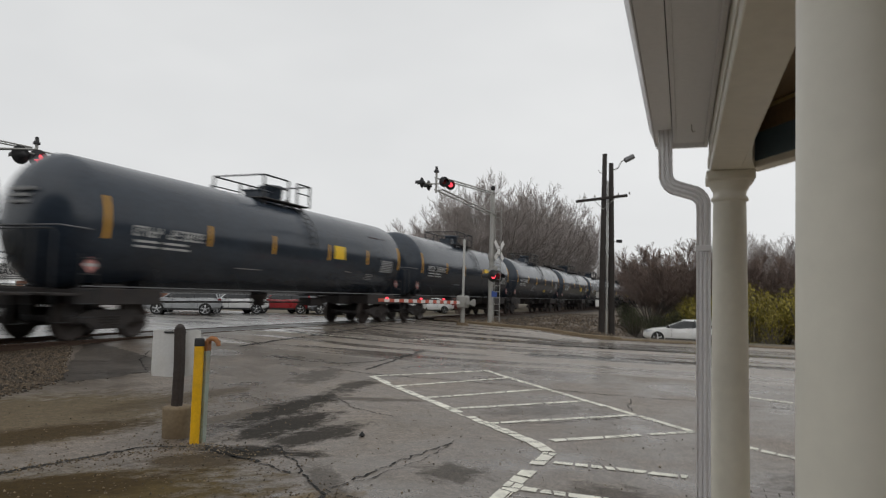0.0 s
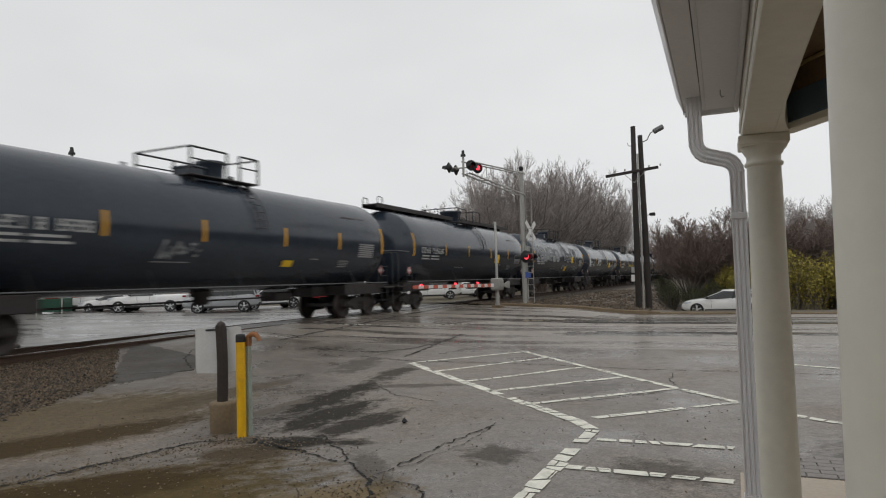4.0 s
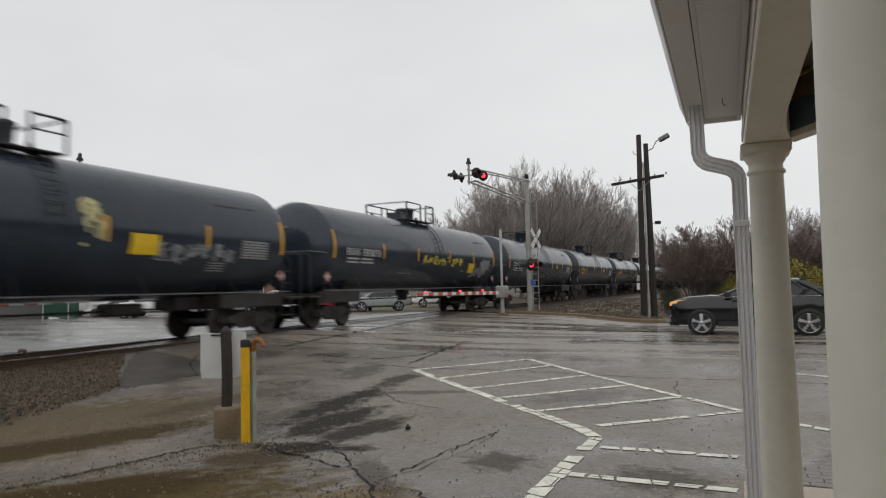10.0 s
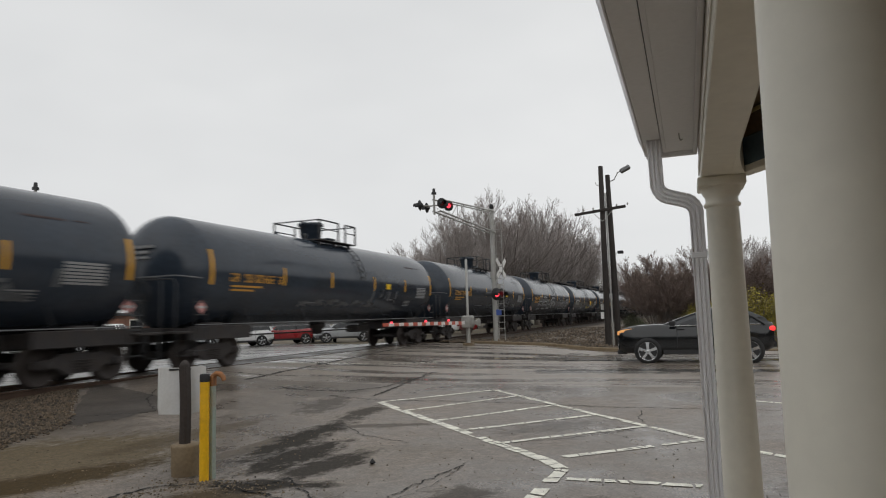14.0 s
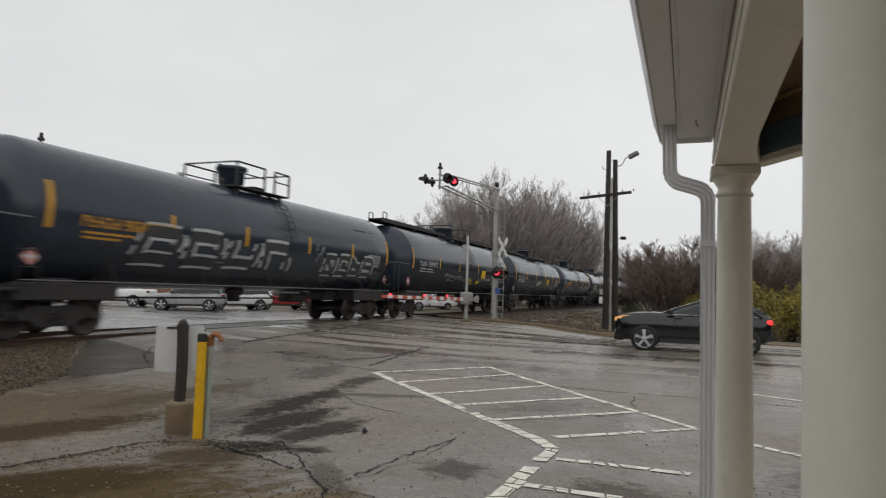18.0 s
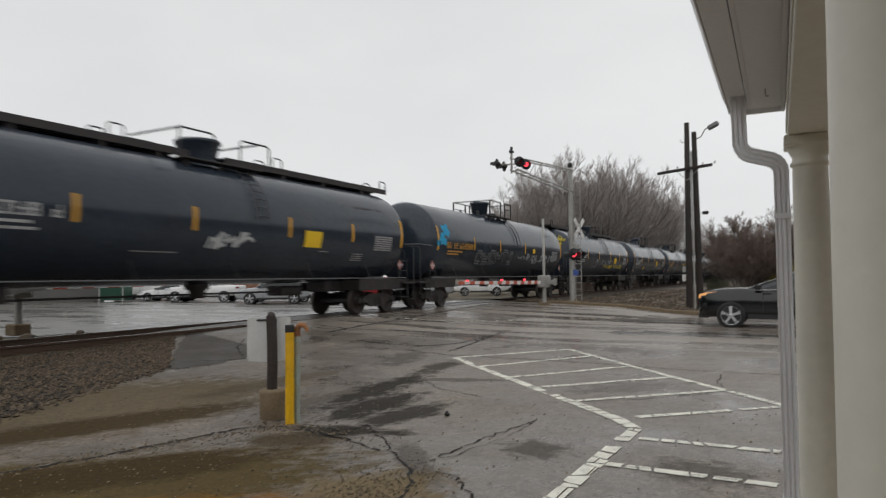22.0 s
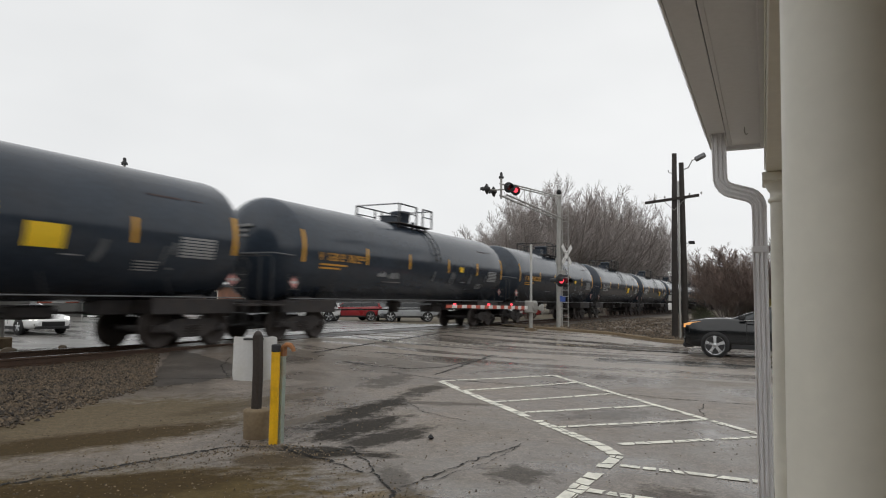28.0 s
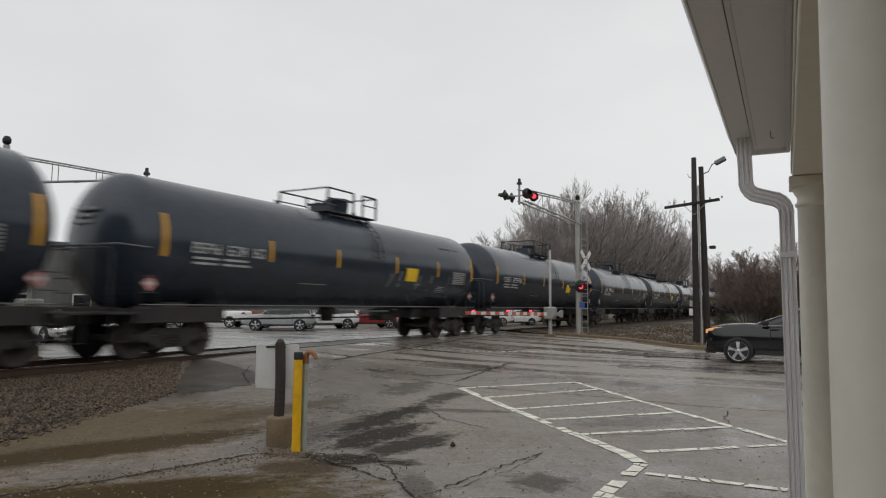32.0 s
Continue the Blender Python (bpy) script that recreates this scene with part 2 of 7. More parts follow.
M_TRACK = asphalt("dark_wet_track", 0.085, wet=0.26, puddle=0.06, scale=0.6, streak=(0.25, 1.6, 1), tint_amount=0.1, bump=0.15)
M_LOT = asphalt("wet_asphalt", 0.122, wet=0.55, puddle=0.16, tint=(0.10, 0.083, 0.06), tint_amount=0.5, bump=0.28, warm=1.13, stains=(
    (-7.2, 5.0, -10, 2.6, 4.6, FILM, 0.7), (-6.35, 4.5, -21, 0.75, 3.3, SILT, 0.9), (-6.6, 7.4, -4, 0.55, 2.6, SILT, 0.6), (-5.2, 7.0, -2, 0.30, 2.2, SILT, 0.5),
    (-4.5, 3.0, -40, 1.75, 3.6, FILM, 0.95), (-4.75, 3.35, -38, 0.75, 2.5, SILT, 0.95), (-4.05, 2.55, -54, 0.75, 3.0, ORANGE, 0.9), (-5.9, 2.3, -50, 0.6, 1.6, SILT, 0.9), (-2.65, 3.7, -12, 0.85, 1.5, TAN, 0.9), (-4.1, 4.9, -50, 0.5, 1.0, SILT, 0.8),
    (-4.95, 7.6, 5, 0.62, 3.2, BROKEN, 0.9), (-4.35, 6.6, 0, 0.70, 2.0, BROKEN, 0.9), (-3.75, 6.3, -8, 0.55, 1.5, BROKEN, 0.85), (-3.9, 5.35, -70, 0.45, 1.2, BROKEN, 0.9), (-5.25, 9.9, 6, 0.5, 1.6, BROKEN, 0.75), (-0.6, 5.4, 0, 0.75, 0.7, BROKEN, 0.5),
    (-1.95, 5.5, 0, 0.6, 0.6, BROKEN, 0.55), (-2.75, 4.75, 44, 0.30, 1.5, BROKEN, 0.45), (-6.4, 10.6, 16, 0.7, 2.4, BROKEN, 0.5), (-2.0, 9.0, -40, 0.8, 1.6, BROKEN, 0.3), (1.5, 7.0, -50, 0.9, 2.2, BROKEN, 0.4), (-4.4, 8.7, -70, 0.35, 1.6, BROKEN, 0.5)))
M_ROAD = asphalt("wet_road_asphalt", 0.165, wet=0.46, puddle=0.11, scale=0.5, streak=(0.25, 1.6, 1), tint_amount=0.15, bump=0.2, warm=1.10)
M_FARROAD = asphalt("pale_wet_asphalt", 0.105, wet=0.46, puddle=0.13, scale=0.4, streak=(0.3, 1.2, 1), tint_amount=0.1, bump=0.15)
M_APRON = asphalt("dark_fresh_asphalt", 0.050, warm=1.12, wet=0.6, puddle=0.34, tint=(0.06, 0.05, 0.04), tint_amount=0.3)
M_EARTH = mat("earth_and_dead_grass", (0.11, 0.085, 0.055), 0.9, vary=0.5, scale=0.4, fine=6.0, bump=0.5, dirt=(0.05, 0.055, 0.022), dirt_amount=0.8, dirt_scale=0.25)
M_BANK = mat("brown_leaf_litter", (0.13, 0.102, 0.078), 0.9, vary=0.45, scale=1.5, fine=14.0, bump=0.8, dirt=(0.09, 0.08, 0.065), dirt_amount=0.7, dirt_scale=0.6)
M_STONE = mat("ballast_stone", (0.080, 0.058, 0.037), 0.8, vary=0.3, scale=4.0, island=0.85, bump=0.3)
M_GRAVEL = mat("tan_grit_stone", (0.13, 0.098, 0.060), 0.7, vary=0.3, scale=6.0, island=0.8, bump=0.3)
M_BALLAST = mat("ballast_bed", (0.040, 0.030, 0.022), 0.75, vary=0.5, scale=6.0, fine=30, bump=1.0)
M_RAIL = mat("rusty_rail", (0.075, 0.045, 0.03), 0.55, 0.4, vary=0.3, scale=8, bump=0.3)
M_RAILTOP = mat("worn_rail_head", (0.35, 0.34, 0.33), 0.25, 0.9, vary=0.15)
M_TIE = mat("weathered_tie_wood", (0.075, 0.058, 0.045), 0.85, vary=0.4, scale=5, bump=0.6)
M_TANK = mat("wet_black_tank_paint", (0.029, 0.039, 0.054), 0.19, vary=0.3, scale=0.7, fine=9.0, bump=0.006, rough_vary=0.05, coat=0.0, dirt=(0.046, 0.044, 0.044), dirt_amount=0.3, dirt_scale=0.9)
M_TANK.node_tree.nodes["Principled BSDF"].inputs["Specular IOR Level"].default_value = 0.40
M_UNDER = mat("grimy_black_steel", (0.031, 0.027, 0.027), 0.7, 0.0, vary=0.5, scale=4, bump=0.3, dirt=(0.055, 0.04, 0.03), dirt_amount=0.6, dirt_scale=3)
M_WHEEL = mat("dark_wheel_steel", (0.052, 0.042, 0.038), 0.6, 0.3, vary=0.3, scale=5)
M_BLACKRAIL = mat("black_pipe_paint", (0.02, 0.021, 0.023), 0.5, vary=0.2)
M_YELLOW = mat("yellow_reflective_sheet", (0.72, 0.36, 0.02), 0.5, vary=0.2, scale=4, dirt=(0.25, 0.15, 0.03), dirt_amount=0.5, dirt_scale=4)
M_YPLATE = mat("bright_yellow_plate", (0.85, 0.55, 0.02), 0.5, vary=0.12, scale=4)
M_YTEXT = mat("orange_yellow_stencil", (0.55, 0.27, 0.03), 0.6, vary=0.25, scale=6)
M_WTEXT = mat("grey_white_stencil", (0.50, 0.50, 0.49), 0.6, vary=0.25, scale=6, dirt=(0.12, 0.12, 0.12), dirt_amount=0.6, dirt_scale=5)
M_DATA = mat("faded_white_stencil", (0.28, 0.28, 0.28), 0.6, vary=0.3, scale=8)
M_GRAF = mat("chalky_spray_paint", (0.28, 0.29, 0.30), 0.75, vary=0.35, scale=3, dirt=(0.05, 0.05, 0.055), dirt_amount=0.85, dirt_scale=2.5)
M_GRAFW = mat("white_spray_paint", (0.55, 0.56, 0.56), 0.7, vary=0.3, scale=3, dirt=(0.12, 0.12, 0.12), dirt_amount=0.5, dirt_scale=3)
M_GRAFY = mat("yellow_spray_paint", (0.62, 0.50, 0.06), 0.7, vary=0.3, scale=3, dirt=(0.12, 0.10, 0.03), dirt_amount=0.5, dirt_scale=4)
M_GRAFD = mat("faded_dark_spray_paint", (0.12, 0.125, 0.13), 0.7, vary=0.4, scale=3, dirt=(0.04, 0.04, 0.045), dirt_amount=0.8, dirt_scale=2.5)
M_FILL = mat("dark_spray_filling", (0.045, 0.047, 0.052), 0.5, vary=0.4, scale=2, dirt=(0.02, 0.022, 0.026), dirt_amount=0.7, dirt_scale=2)
M_GRAFP = mat("pale_yellow_spray_paint", (0.55, 0.50, 0.25), 0.7, vary=0.3, scale=3, dirt=(0.2, 0.18, 0.1), dirt_amount=0.5, dirt_scale=4)
M_OXIDE = mat("dark_red_stencil", (0.030, 0.013, 0.013), 0.6, vary=0.3, scale=4)
M_SIDERAIL = mat("wet_grey_rail_steel", (0.16, 0.16, 0.165), 0.4, 0.2, vary=0.2)
M_GRAFB = mat("blue_spray_paint", (0.02, 0.36, 0.62), 0.7, vary=0.25, scale=3, dirt=(0.02, 0.12, 0.25), dirt_amount=0.5, dirt_scale=4)
M_REDDECAL = mat("red_white_placard", (0.60, 0.27, 0.25), 0.5, vary=0.2, scale=10)
M_PAINT = mat("white_road_paint", (0.80, 0.78, 0.68), 0.55, vary=0.12, scale=2, fine=30, bump=0.4, dirt=(0.25, 0.24, 0.21), dirt_amount=0.5, dirt_scale=5)
M_WORNPAINT = mat("worn_yellow_road_paint", (0.22, 0.16, 0.06), 0.5, vary=0.3, scale=3, dirt=(0.06, 0.06, 0.06), dirt_amount=0.9, dirt_scale=6)
M_CRACK = mat("wet_black_crack", (0.010, 0.009, 0.008), 0.95, vary=0.3, bump=0.8)
M_TRIM = mat("off_white_trim_paint", (0.80, 0.77, 0.67), 0.5, vary=0.06, scale=1.2, fine=20, bump=0.06, dirt=(0.60, 0.58, 0.52), dirt_amount=0.4, dirt_scale=2.0)
M_VINYL = mat("white_vinyl_soffit", (0.78, 0.78, 0.79), 0.5, vary=0.05, scale=1.5, bump=0.05)
M_CEIL = mat("dark_blue_green", (0.10, 0.15, 0.19), 0.6, vary=0.1)
M_YTRIM = mat("yellowish_trim_paint", (0.55, 0.45, 0.22), 0.5, vary=0.1)
M_WOODCEIL = mat("brown_wood_ceiling", (0.21, 0.15, 0.09), 0.6, vary=0.25, scale=3, bump=0.2)
M_WALL = mat("tan_painted_wall", (0.45, 0.36, 0.24), 0.7, vary=0.15, scale=2)
M_CONC = mat("weathered_concrete", (0.20, 0.148, 0.088), 0.75, vary=0.25, scale=3, fine=30, bump=0.4, dirt=(0.09, 0.065, 0.04), dirt_amount=0.7, dirt_scale=3)
M_SLAB = mat("tan_porch_concrete", (0.42, 0.35, 0.27), 0.55, vary=0.15, scale=2, fine=30, bump=0.2)
M_PAVER = mat("grey_brick_paver", (0.22, 0.20, 0.185), 0.6, vary=0.3, scale=5, bump=0.4)
M_BOLL = mat("yellow_bollard_paint", (0.80, 0.45, 0.01), 0.4, vary=0.12, scale=3, dirt=(0.35, 0.18, 0.02), dirt_amount=0.5, dirt_scale=4)
M_BLACK = mat("matt_black", (0.012, 0.012, 0.013), 0.6, vary=0.2)
M_POSTWOOD = mat("dark_brown_post", (0.035, 0.026, 0.022), 0.7, vary=0.35, scale=6, bump=0.5)
M_PATINA = mat("green_patina_pipe", (0.30, 0.36, 0.31), 0.6, 0.0, vary=0.2, scale=5, dirt=(0.28, 0.16, 0.08), dirt_amount=0.7, dirt_scale=3)
M_RUST = mat("orange_rust", (0.30, 0.13, 0.05), 0.8, vary=0.4, scale=8, bump=0.4)
M_SIGNBACK = mat("white_sign_sheet", (0.62, 0.62, 0.61), 0.45, 0.0, vary=0.08, scale=3, dirt=(0.4, 0.38, 0.34), dirt_amount=0.4, dirt_scale=3)
M_GALV = mat("galvanised_steel", (0.36, 0.355, 0.335), 0.5, 0.25, vary=0.2, scale=4, dirt=(0.3, 0.28, 0.25), dirt_amount=0.5, dirt_scale=5)
M_POLE = mat("dark_creosote_pole", (0.026, 0.021, 0.018), 0.85, vary=0.4, scale=3, bump=0.5)
M_RED = mat("red_reflective", (0.50, 0.10, 0.06), 0.45, vary=0.15)
M_WHITE = mat("white_reflective", (0.70, 0.69, 0.67), 0.45, vary=0.1)
M_LAMPON = mat("lit_red_lens", (0.5, 0.02, 0.02), 0.3, emit=(1.0, 0.06, 0.09), power=1.6, vary=0.05, bump=0)
M_LAMPOFF = mat("dark_red_lens", (0.12, 0.01, 0.012), 0.2, vary=0.1, bump=0)
M_BARK = mat("grey_brown_bark", (0.17, 0.145, 0.13), 0.9, vary=0.3, scale=2, bump=0.5)
M_TWIG = mat("grey_twigs", (0.30, 0.265, 0.25), 0.9, vary=0.25, scale=0.5, bump=0)
M_REDTWIG = mat("russet_twigs_and_leaves", (0.185, 0.138, 0.118), 0.9, vary=0.35, scale=0.5, island=0.4, bump=0)
M_WOODS = mat("brown_woods_backdrop", (0.06, 0.05, 0.042), 0.9, vary=0.5, scale=0.15, fine=1.5, bump=0)
M_LEAF = mat("dull_green_leaves", (0.050, 0.056, 0.022), 0.7, vary=0.4, scale=0.5, island=0.5, bump=0)
M_YLEAF = mat("yellow_green_leaves", (0.30, 0.25, 0.045), 0.7, vary=0.4, scale=0.5, island=0.5, bump=0)
M_GLASS = mat("dark_car_glass", (0.012, 0.014, 0.016), 0.06, vary=0.1, bump=0)
M_TYRE = mat("tyre_rubber", (0.015, 0.015, 0.015), 0.8, vary=0.2)
M_RIM = mat("alloy_rim", (0.55, 0.56, 0.57), 0.3, 0.9, vary=0.1)
M_CHROME = mat("chrome_trim", (0.6, 0.6, 0.6), 0.15, 1.0, vary=0.05, bump=0)
M_TAIL = mat("lit_tail_lamp", (0.4, 0.01, 0.01), 0.3, emit=(1.0, 0.05, 0.05), power=1.1, bump=0)
M_TAILOFF = mat("red_tail_lens", (0.20, 0.015, 0.015), 0.2, bump=0)
M_AMBER = mat("lit_amber_lamp", (0.6, 0.25, 0.05), 0.3, emit=(1.0, 0.50, 0.20), power=0.45, bump=0)
M_HEAD = mat("lit_headlamp", (0.8, 0.8, 0.8), 0.2, emit=(1.0, 0.97, 0.9), power=1.1, bump=0)
M_HEADOFF = mat("clear_headlamp", (0.5, 0.52, 0.55), 0.15, vary=0.1, bump=0)
M_PLASTIC = mat("black_trim_plastic", (0.02, 0.02, 0.021), 0.6, vary=0.2)
M_SIDING = mat("grey_metal_siding", (0.115, 0.112, 0.105), 0.6, vary=0.15, scale=1)
M_BRICK = mat("far_red_brick", (0.24, 0.12, 0.08), 0.8, vary=0.3, scale=2, fine=20)
M_ROOF = mat("dark_roof", (0.08, 0.08, 0.085), 0.7, vary=0.2)
M_GREEN = mat("green_dumpster_paint", (0.013, 0.065, 0.038), 0.5, vary=0.2)


def paint(name, base, rough=0.28):
    return mat(name, base, rough, 0.0, vary=0.08, scale=1.0, fine=15, bump=0.0, coat=0.3, rough_vary=0.05)


P_WHITE = paint("white_car_paint", (0.72, 0.72, 0.71))
P_SILVER = paint("silver_car_paint", (0.34, 0.35, 0.36))
P_RED = paint("dark_red_car_paint", (0.30, 0.025, 0.028))
P_BLACK = paint("black_car_paint", (0.004, 0.005, 0.006), 0.16)
P_GREY = paint("grey_car_paint", (0.10, 0.105, 0.11))


# ---- mesh helpers ----
def mesh(name, verts, faces, smooth=False):
    me = bpy.data.meshes.new(name)
    me.from_pydata(verts, [], faces)
    if smooth:
        me.polygons.foreach_set("use_smooth", [True] * len(me.polygons))
    me.update()
    return me


def piece(name, me, material, parent=None, label="", m=None):
    """Links a mesh as one object, under a thing or a part if one is given."""
    if not me.materials:
        me.materials.append(material)
    ob = new(name, me)
    if m is not None:
        ob.matrix_basis = m
    if parent is not None:
        ob.parent = parent
    if label:
        ob["label"] = label
    return ob


class Shape:
    """Gathers boxes, tubes and lofts into one mesh."""

    def __init__(self):
        self.v, self.f, self.s = [], [], []

    def add(self, verts, faces, smooth=False, m=None):
        o = len(self.v)
        if m is not None:
            verts = [m @ Vector(v) for v in verts]
        self.v += [tuple(v) for v in verts]
        self.f += [tuple(i + o for i in f) for f in faces]
        self.s += [smooth] * len(faces)
        return self

    def box(self, x0, x1, y0, y1, z0, z1, c=0.0, m=None):
        """A box with chamfered edges (c metres)."""
        if c <= 0:
            v = [(x, y, z) for x in (x0, x1) for y in (y0, y1) for z in (z0, z1)]
            f = [(0, 1, 3, 2), (4, 6, 7, 5), (0, 4, 5, 1), (2, 3, 7, 6), (0, 2, 6, 4), (1, 5, 7, 3)]
            return self.add(v, f, False, m)
        v, ids = [], {}
        for i, x in enumerate((x0, x1)):
            for j, y in enumerate((y0, y1)):
                for k, z in enumerate((z0, z1)):
                    sx, sy, sz = (c if i == 0 else -c), (c if j == 0 else -c), (c if k == 0 else -c)
                    for a, p in enumerate(((x, y + sy, z + sz), (x + sx, y, z + sz), (x + sx, y + sy, z))):
                        ids[i, j, k, a] = len(v)
                        v.append(p)
        f = []
        for a in range(3):
            for s in (0, 1):
                q = []
                for p, r in ((0, 0), (1, 0), (1, 1), (0, 1)):
                    key = [p, r]
                    key.insert(a, s)
                    q.append(ids[key[0], key[1], key[2], a])
                f.append(tuple(q if s else q[::-1]))
        for a in range(3):
            b1, b2 = [(1, 2), (0, 2), (0, 1)][a]
            for p in (0, 1):
                for r in (0, 1):
                    def kk(e):
                        key = [0, 0, 0]
                        key[a], key[b1], key[b2] = e, p, r
                        return tuple(key)
                    f.append((ids[(*kk(0), b1)], ids[(*kk(1), b1)], ids[(*kk(1), b2)], ids[(*kk(0), b2)]))
        for i in (0, 1):
            for j in (0, 1):
                for k in (0, 1):
                    f.append((ids[i, j, k, 0], ids[i, j, k, 1], ids[i, j, k, 2]))
        return self.add(v, f, False, m)

    def tube(self, pts, r, n=8, closed=False, caps=True, smooth=True):
        """A round rod along points; r may be a list."""
        pts = [Vector(p) for p in pts]
        k = len(pts)
        rs = r if isinstance(r, (list, tuple)) else [r] * k
        v, f = [], []
        up = None
        for i, p in enumerate(pts):
            if closed:
                d = pts[(i + 1) % k] - pts[i - 1]
            else:
                d = pts[min(i + 1, k - 1)] - pts[max(i - 1, 0)]
            d = d.normalized() if d.length > 1e-9 else Vector((0, 0, 1))
            if up is None:
                up = Vector((0, 0, 1)) if abs(d.z) < 0.9 else Vector((1, 0, 0))
            a = d.cross(up)
            if a.length < 1e-4:
                a = d.cross(Vector((1, 0.3, 0)))
            a.normalize()
            up = a.cross(d)
            for j in range(n):
                w = 2 * math.pi * j / n
                v.append(p + rs[i] * (math.cos(w) * a + math.sin(w) * up))
        for i in range(k if closed else k - 1):
            for j in range(n):
                a0, a1 = i * n + j, i * n + (j + 1) % n
                b0, b1 = ((i + 1) % k) * n + j, ((i + 1) % k) * n + (j + 1) % n
                f.append((a0, a1, b1, b0))
        self.add(v, f, smooth)
        if caps and not closed:
            self.add(v[:n], [tuple(range(n))[::-1]])
            self.add(v[-n:], [tuple(range(n))])
        return self

    def lathe(self, profile, n=32, axis="z", m=None, smooth=True):
        """Turns (radius, height) pairs round an axis."""
        v, f = [], []
        for r, h in profile:
            for j in range(n):
                w = 2 * math.pi * j / n
                c, s = r * math.cos(w), r * math.sin(w)
                v.append({"z": (c, s, h), "y": (c, h, s), "x": (h, c, s)}[axis])
        for i in range(len(profile) - 1):
            for j in range(n):
                q = (i * n + j, i * n + (j + 1) % n, (i + 1) * n + (j + 1) % n, (i + 1) * n + j)
                f.append(q if axis != "y" else q[::-1])
        return self.add(v, f, smooth, m)

    def loft(self, rings, closed=True, caps=True, smooth=True):
        """Joins rings of equal point count."""
        n = len(rings[0])
        v = [p for ring in rings for p in ring]
        f = []
        for i in range(len(rings) - 1):
            for j in range(n if closed else n - 1):
                f.append((i * n + j, i * n + (j + 1) % n, (i + 1) * n + (j + 1) % n, (i + 1) * n + j))
        self.add(v, f, smooth)
        if caps:
            self.add(rings[0], [tuple(range(n))[::-1]])
            self.add(rings[-1], [tuple(range(n))])
        return self

    def me(self, name="mesh"):
        me = mesh(name, self.v, self.f)
        me.polygons.foreach_set("use_smooth", self.s)
        return me

    def part(self, name, material, parent=None, label="", m=None):
        return piece(name, self.me(name), material, parent, label, m)


def thing(name, label, category, m=None, group="", kind=""):
    ob = new(name)
    ob.empty_display_size = 0.2
    if m is not None:
        ob.matrix_basis = m
    return tagged(ob, label, category, group, kind)


# ---- plan ----
TRACK_X, RAIL_Z = -14.0, 0.27
PITCH, TRAIN_Y = 18.5, 27.9
SLIP = [(0, -0.5), (4, -0.25), (8, 0.0), (12, 0.72), (16, 0.8), (20, 0.45), (24, 0.22), (28, -0.3), (32, -1.2)]


def step(a, b, x):
    u = min(1.0, max(0.0, (x - a) / (b - a)))
    return u * u * (3 - 2 * u)


def ground_z(x, y):
    """Height of the ground: a flat lot, a road a little higher, a crossing ramped to the rails, lower land beyond."""
    z = 0.09 * step(9, 17, y)
    z += 0.165 * step(-6.5, -12.4, x) * step(-21, -15.4, x) * step(8.5, 13, y) * step(38, 33, y)
    z += 0.08 * step(-5, -12.6, x) * step(-17, -15.4, x) * (1 - step(8.5, 13, y))
    z -= 0.22 * step(-16, -22, x) * step(6, 14, y)
    z -= 0.75 * step(-6.0, -2.5, x) * step(32.5, 39, y)
    z -= 0.27 * step(-7.5, -3.5, x) * step(19, 29, y)
    return z


def lane(x):
    """The far kerb of the road."""
    return 30.4 - 0.10 * (x + 8)


def sheet(name, xs, ys, dz, material, label, category, where=None, wobble=0.0, smooth=True):
    """A sheet laid on the ground over a grid; where(u, v) may bend the grid."""
    v, f = [], []
    for y in ys:
        for x in xs:
            px, py = where(x, y) if where else (x, y)
            v.append((px, py, ground_z(px, py) + dz + wobble * noise.noise((px * 1.7, py * 1.7, 0))))
    n = len(xs)
    for j in range(len(ys) - 1):
        for i in range(n - 1):
            f.append((j * n + i, j * n + i + 1, (j + 1) * n + i + 1, (j + 1) * n + i))
    ob = piece(name, mesh(name, v, f, smooth), material)
    return tagged(ob, label, category, kind="structure")


def span(a, b, n):
    return [a + (b - a) * i / n for i in range(n + 1)]


gx = [-900, -400, -200, -120, -80, -60, -45, -36, -30, -26] + span(-24, 12, 72) + [15, 19, 25, 35, 50, 80, 150, 400, 900]
gy = [-300, -100, -40, -20, -10] + span(-6, 44, 100) + [47, 50, 55, 60, 70, 80, 100, 130, 170, 220, 300, 500, 900, 1500]
sheet("ground", gx, gy, -0.03, M_EARTH, "brown earth and dead grass reaching the horizon", "ground")


def lot_left(y):
    if y < 7.6:
        return -5.6 - 0.48 * y
    return -9.25 - 3.95 * min(1.0, (y - 7.6) / 3.4)


sheet("parking_lot", span(0, 1, 60), span(-4, 13.6, 60), 0.0, M_LOT, "cracked wet grey asphalt parking lot", "parking lot",
      lambda u, y: (lot_left(y) * (1 - u) + 30 * u if u > 0.0 else lot_left(y), y))
sheet("road", span(-13.16, 60, 92), span(0, 1, 36), 0.0, M_ROAD, "wet asphalt road shining with rain", "road",
      lambda x, v: (x, 13.6 * (1 - v) + lane(x) * v))
sheet("far_road", span(-90, -14.84, 80), span(0, 1, 30), 0.0, M_FARROAD, "pale wet asphalt beyond the tracks", "road",
      lambda x, v: (x, 11.0 * (1 - v) + (38 - 0.25 * (x + 14)) * v))

# crossing: asphalt panels between and beside the rails
for x0, x1 in ((TRACK_X - 0.64, TRACK_X + 0.64), ):
    sheet("crossing_panel", span(x0, x1, 4), span(11.0, 32.5, 30), 0.002, M_APRON, "dark asphalt crossing panel between the rails", "crossing")


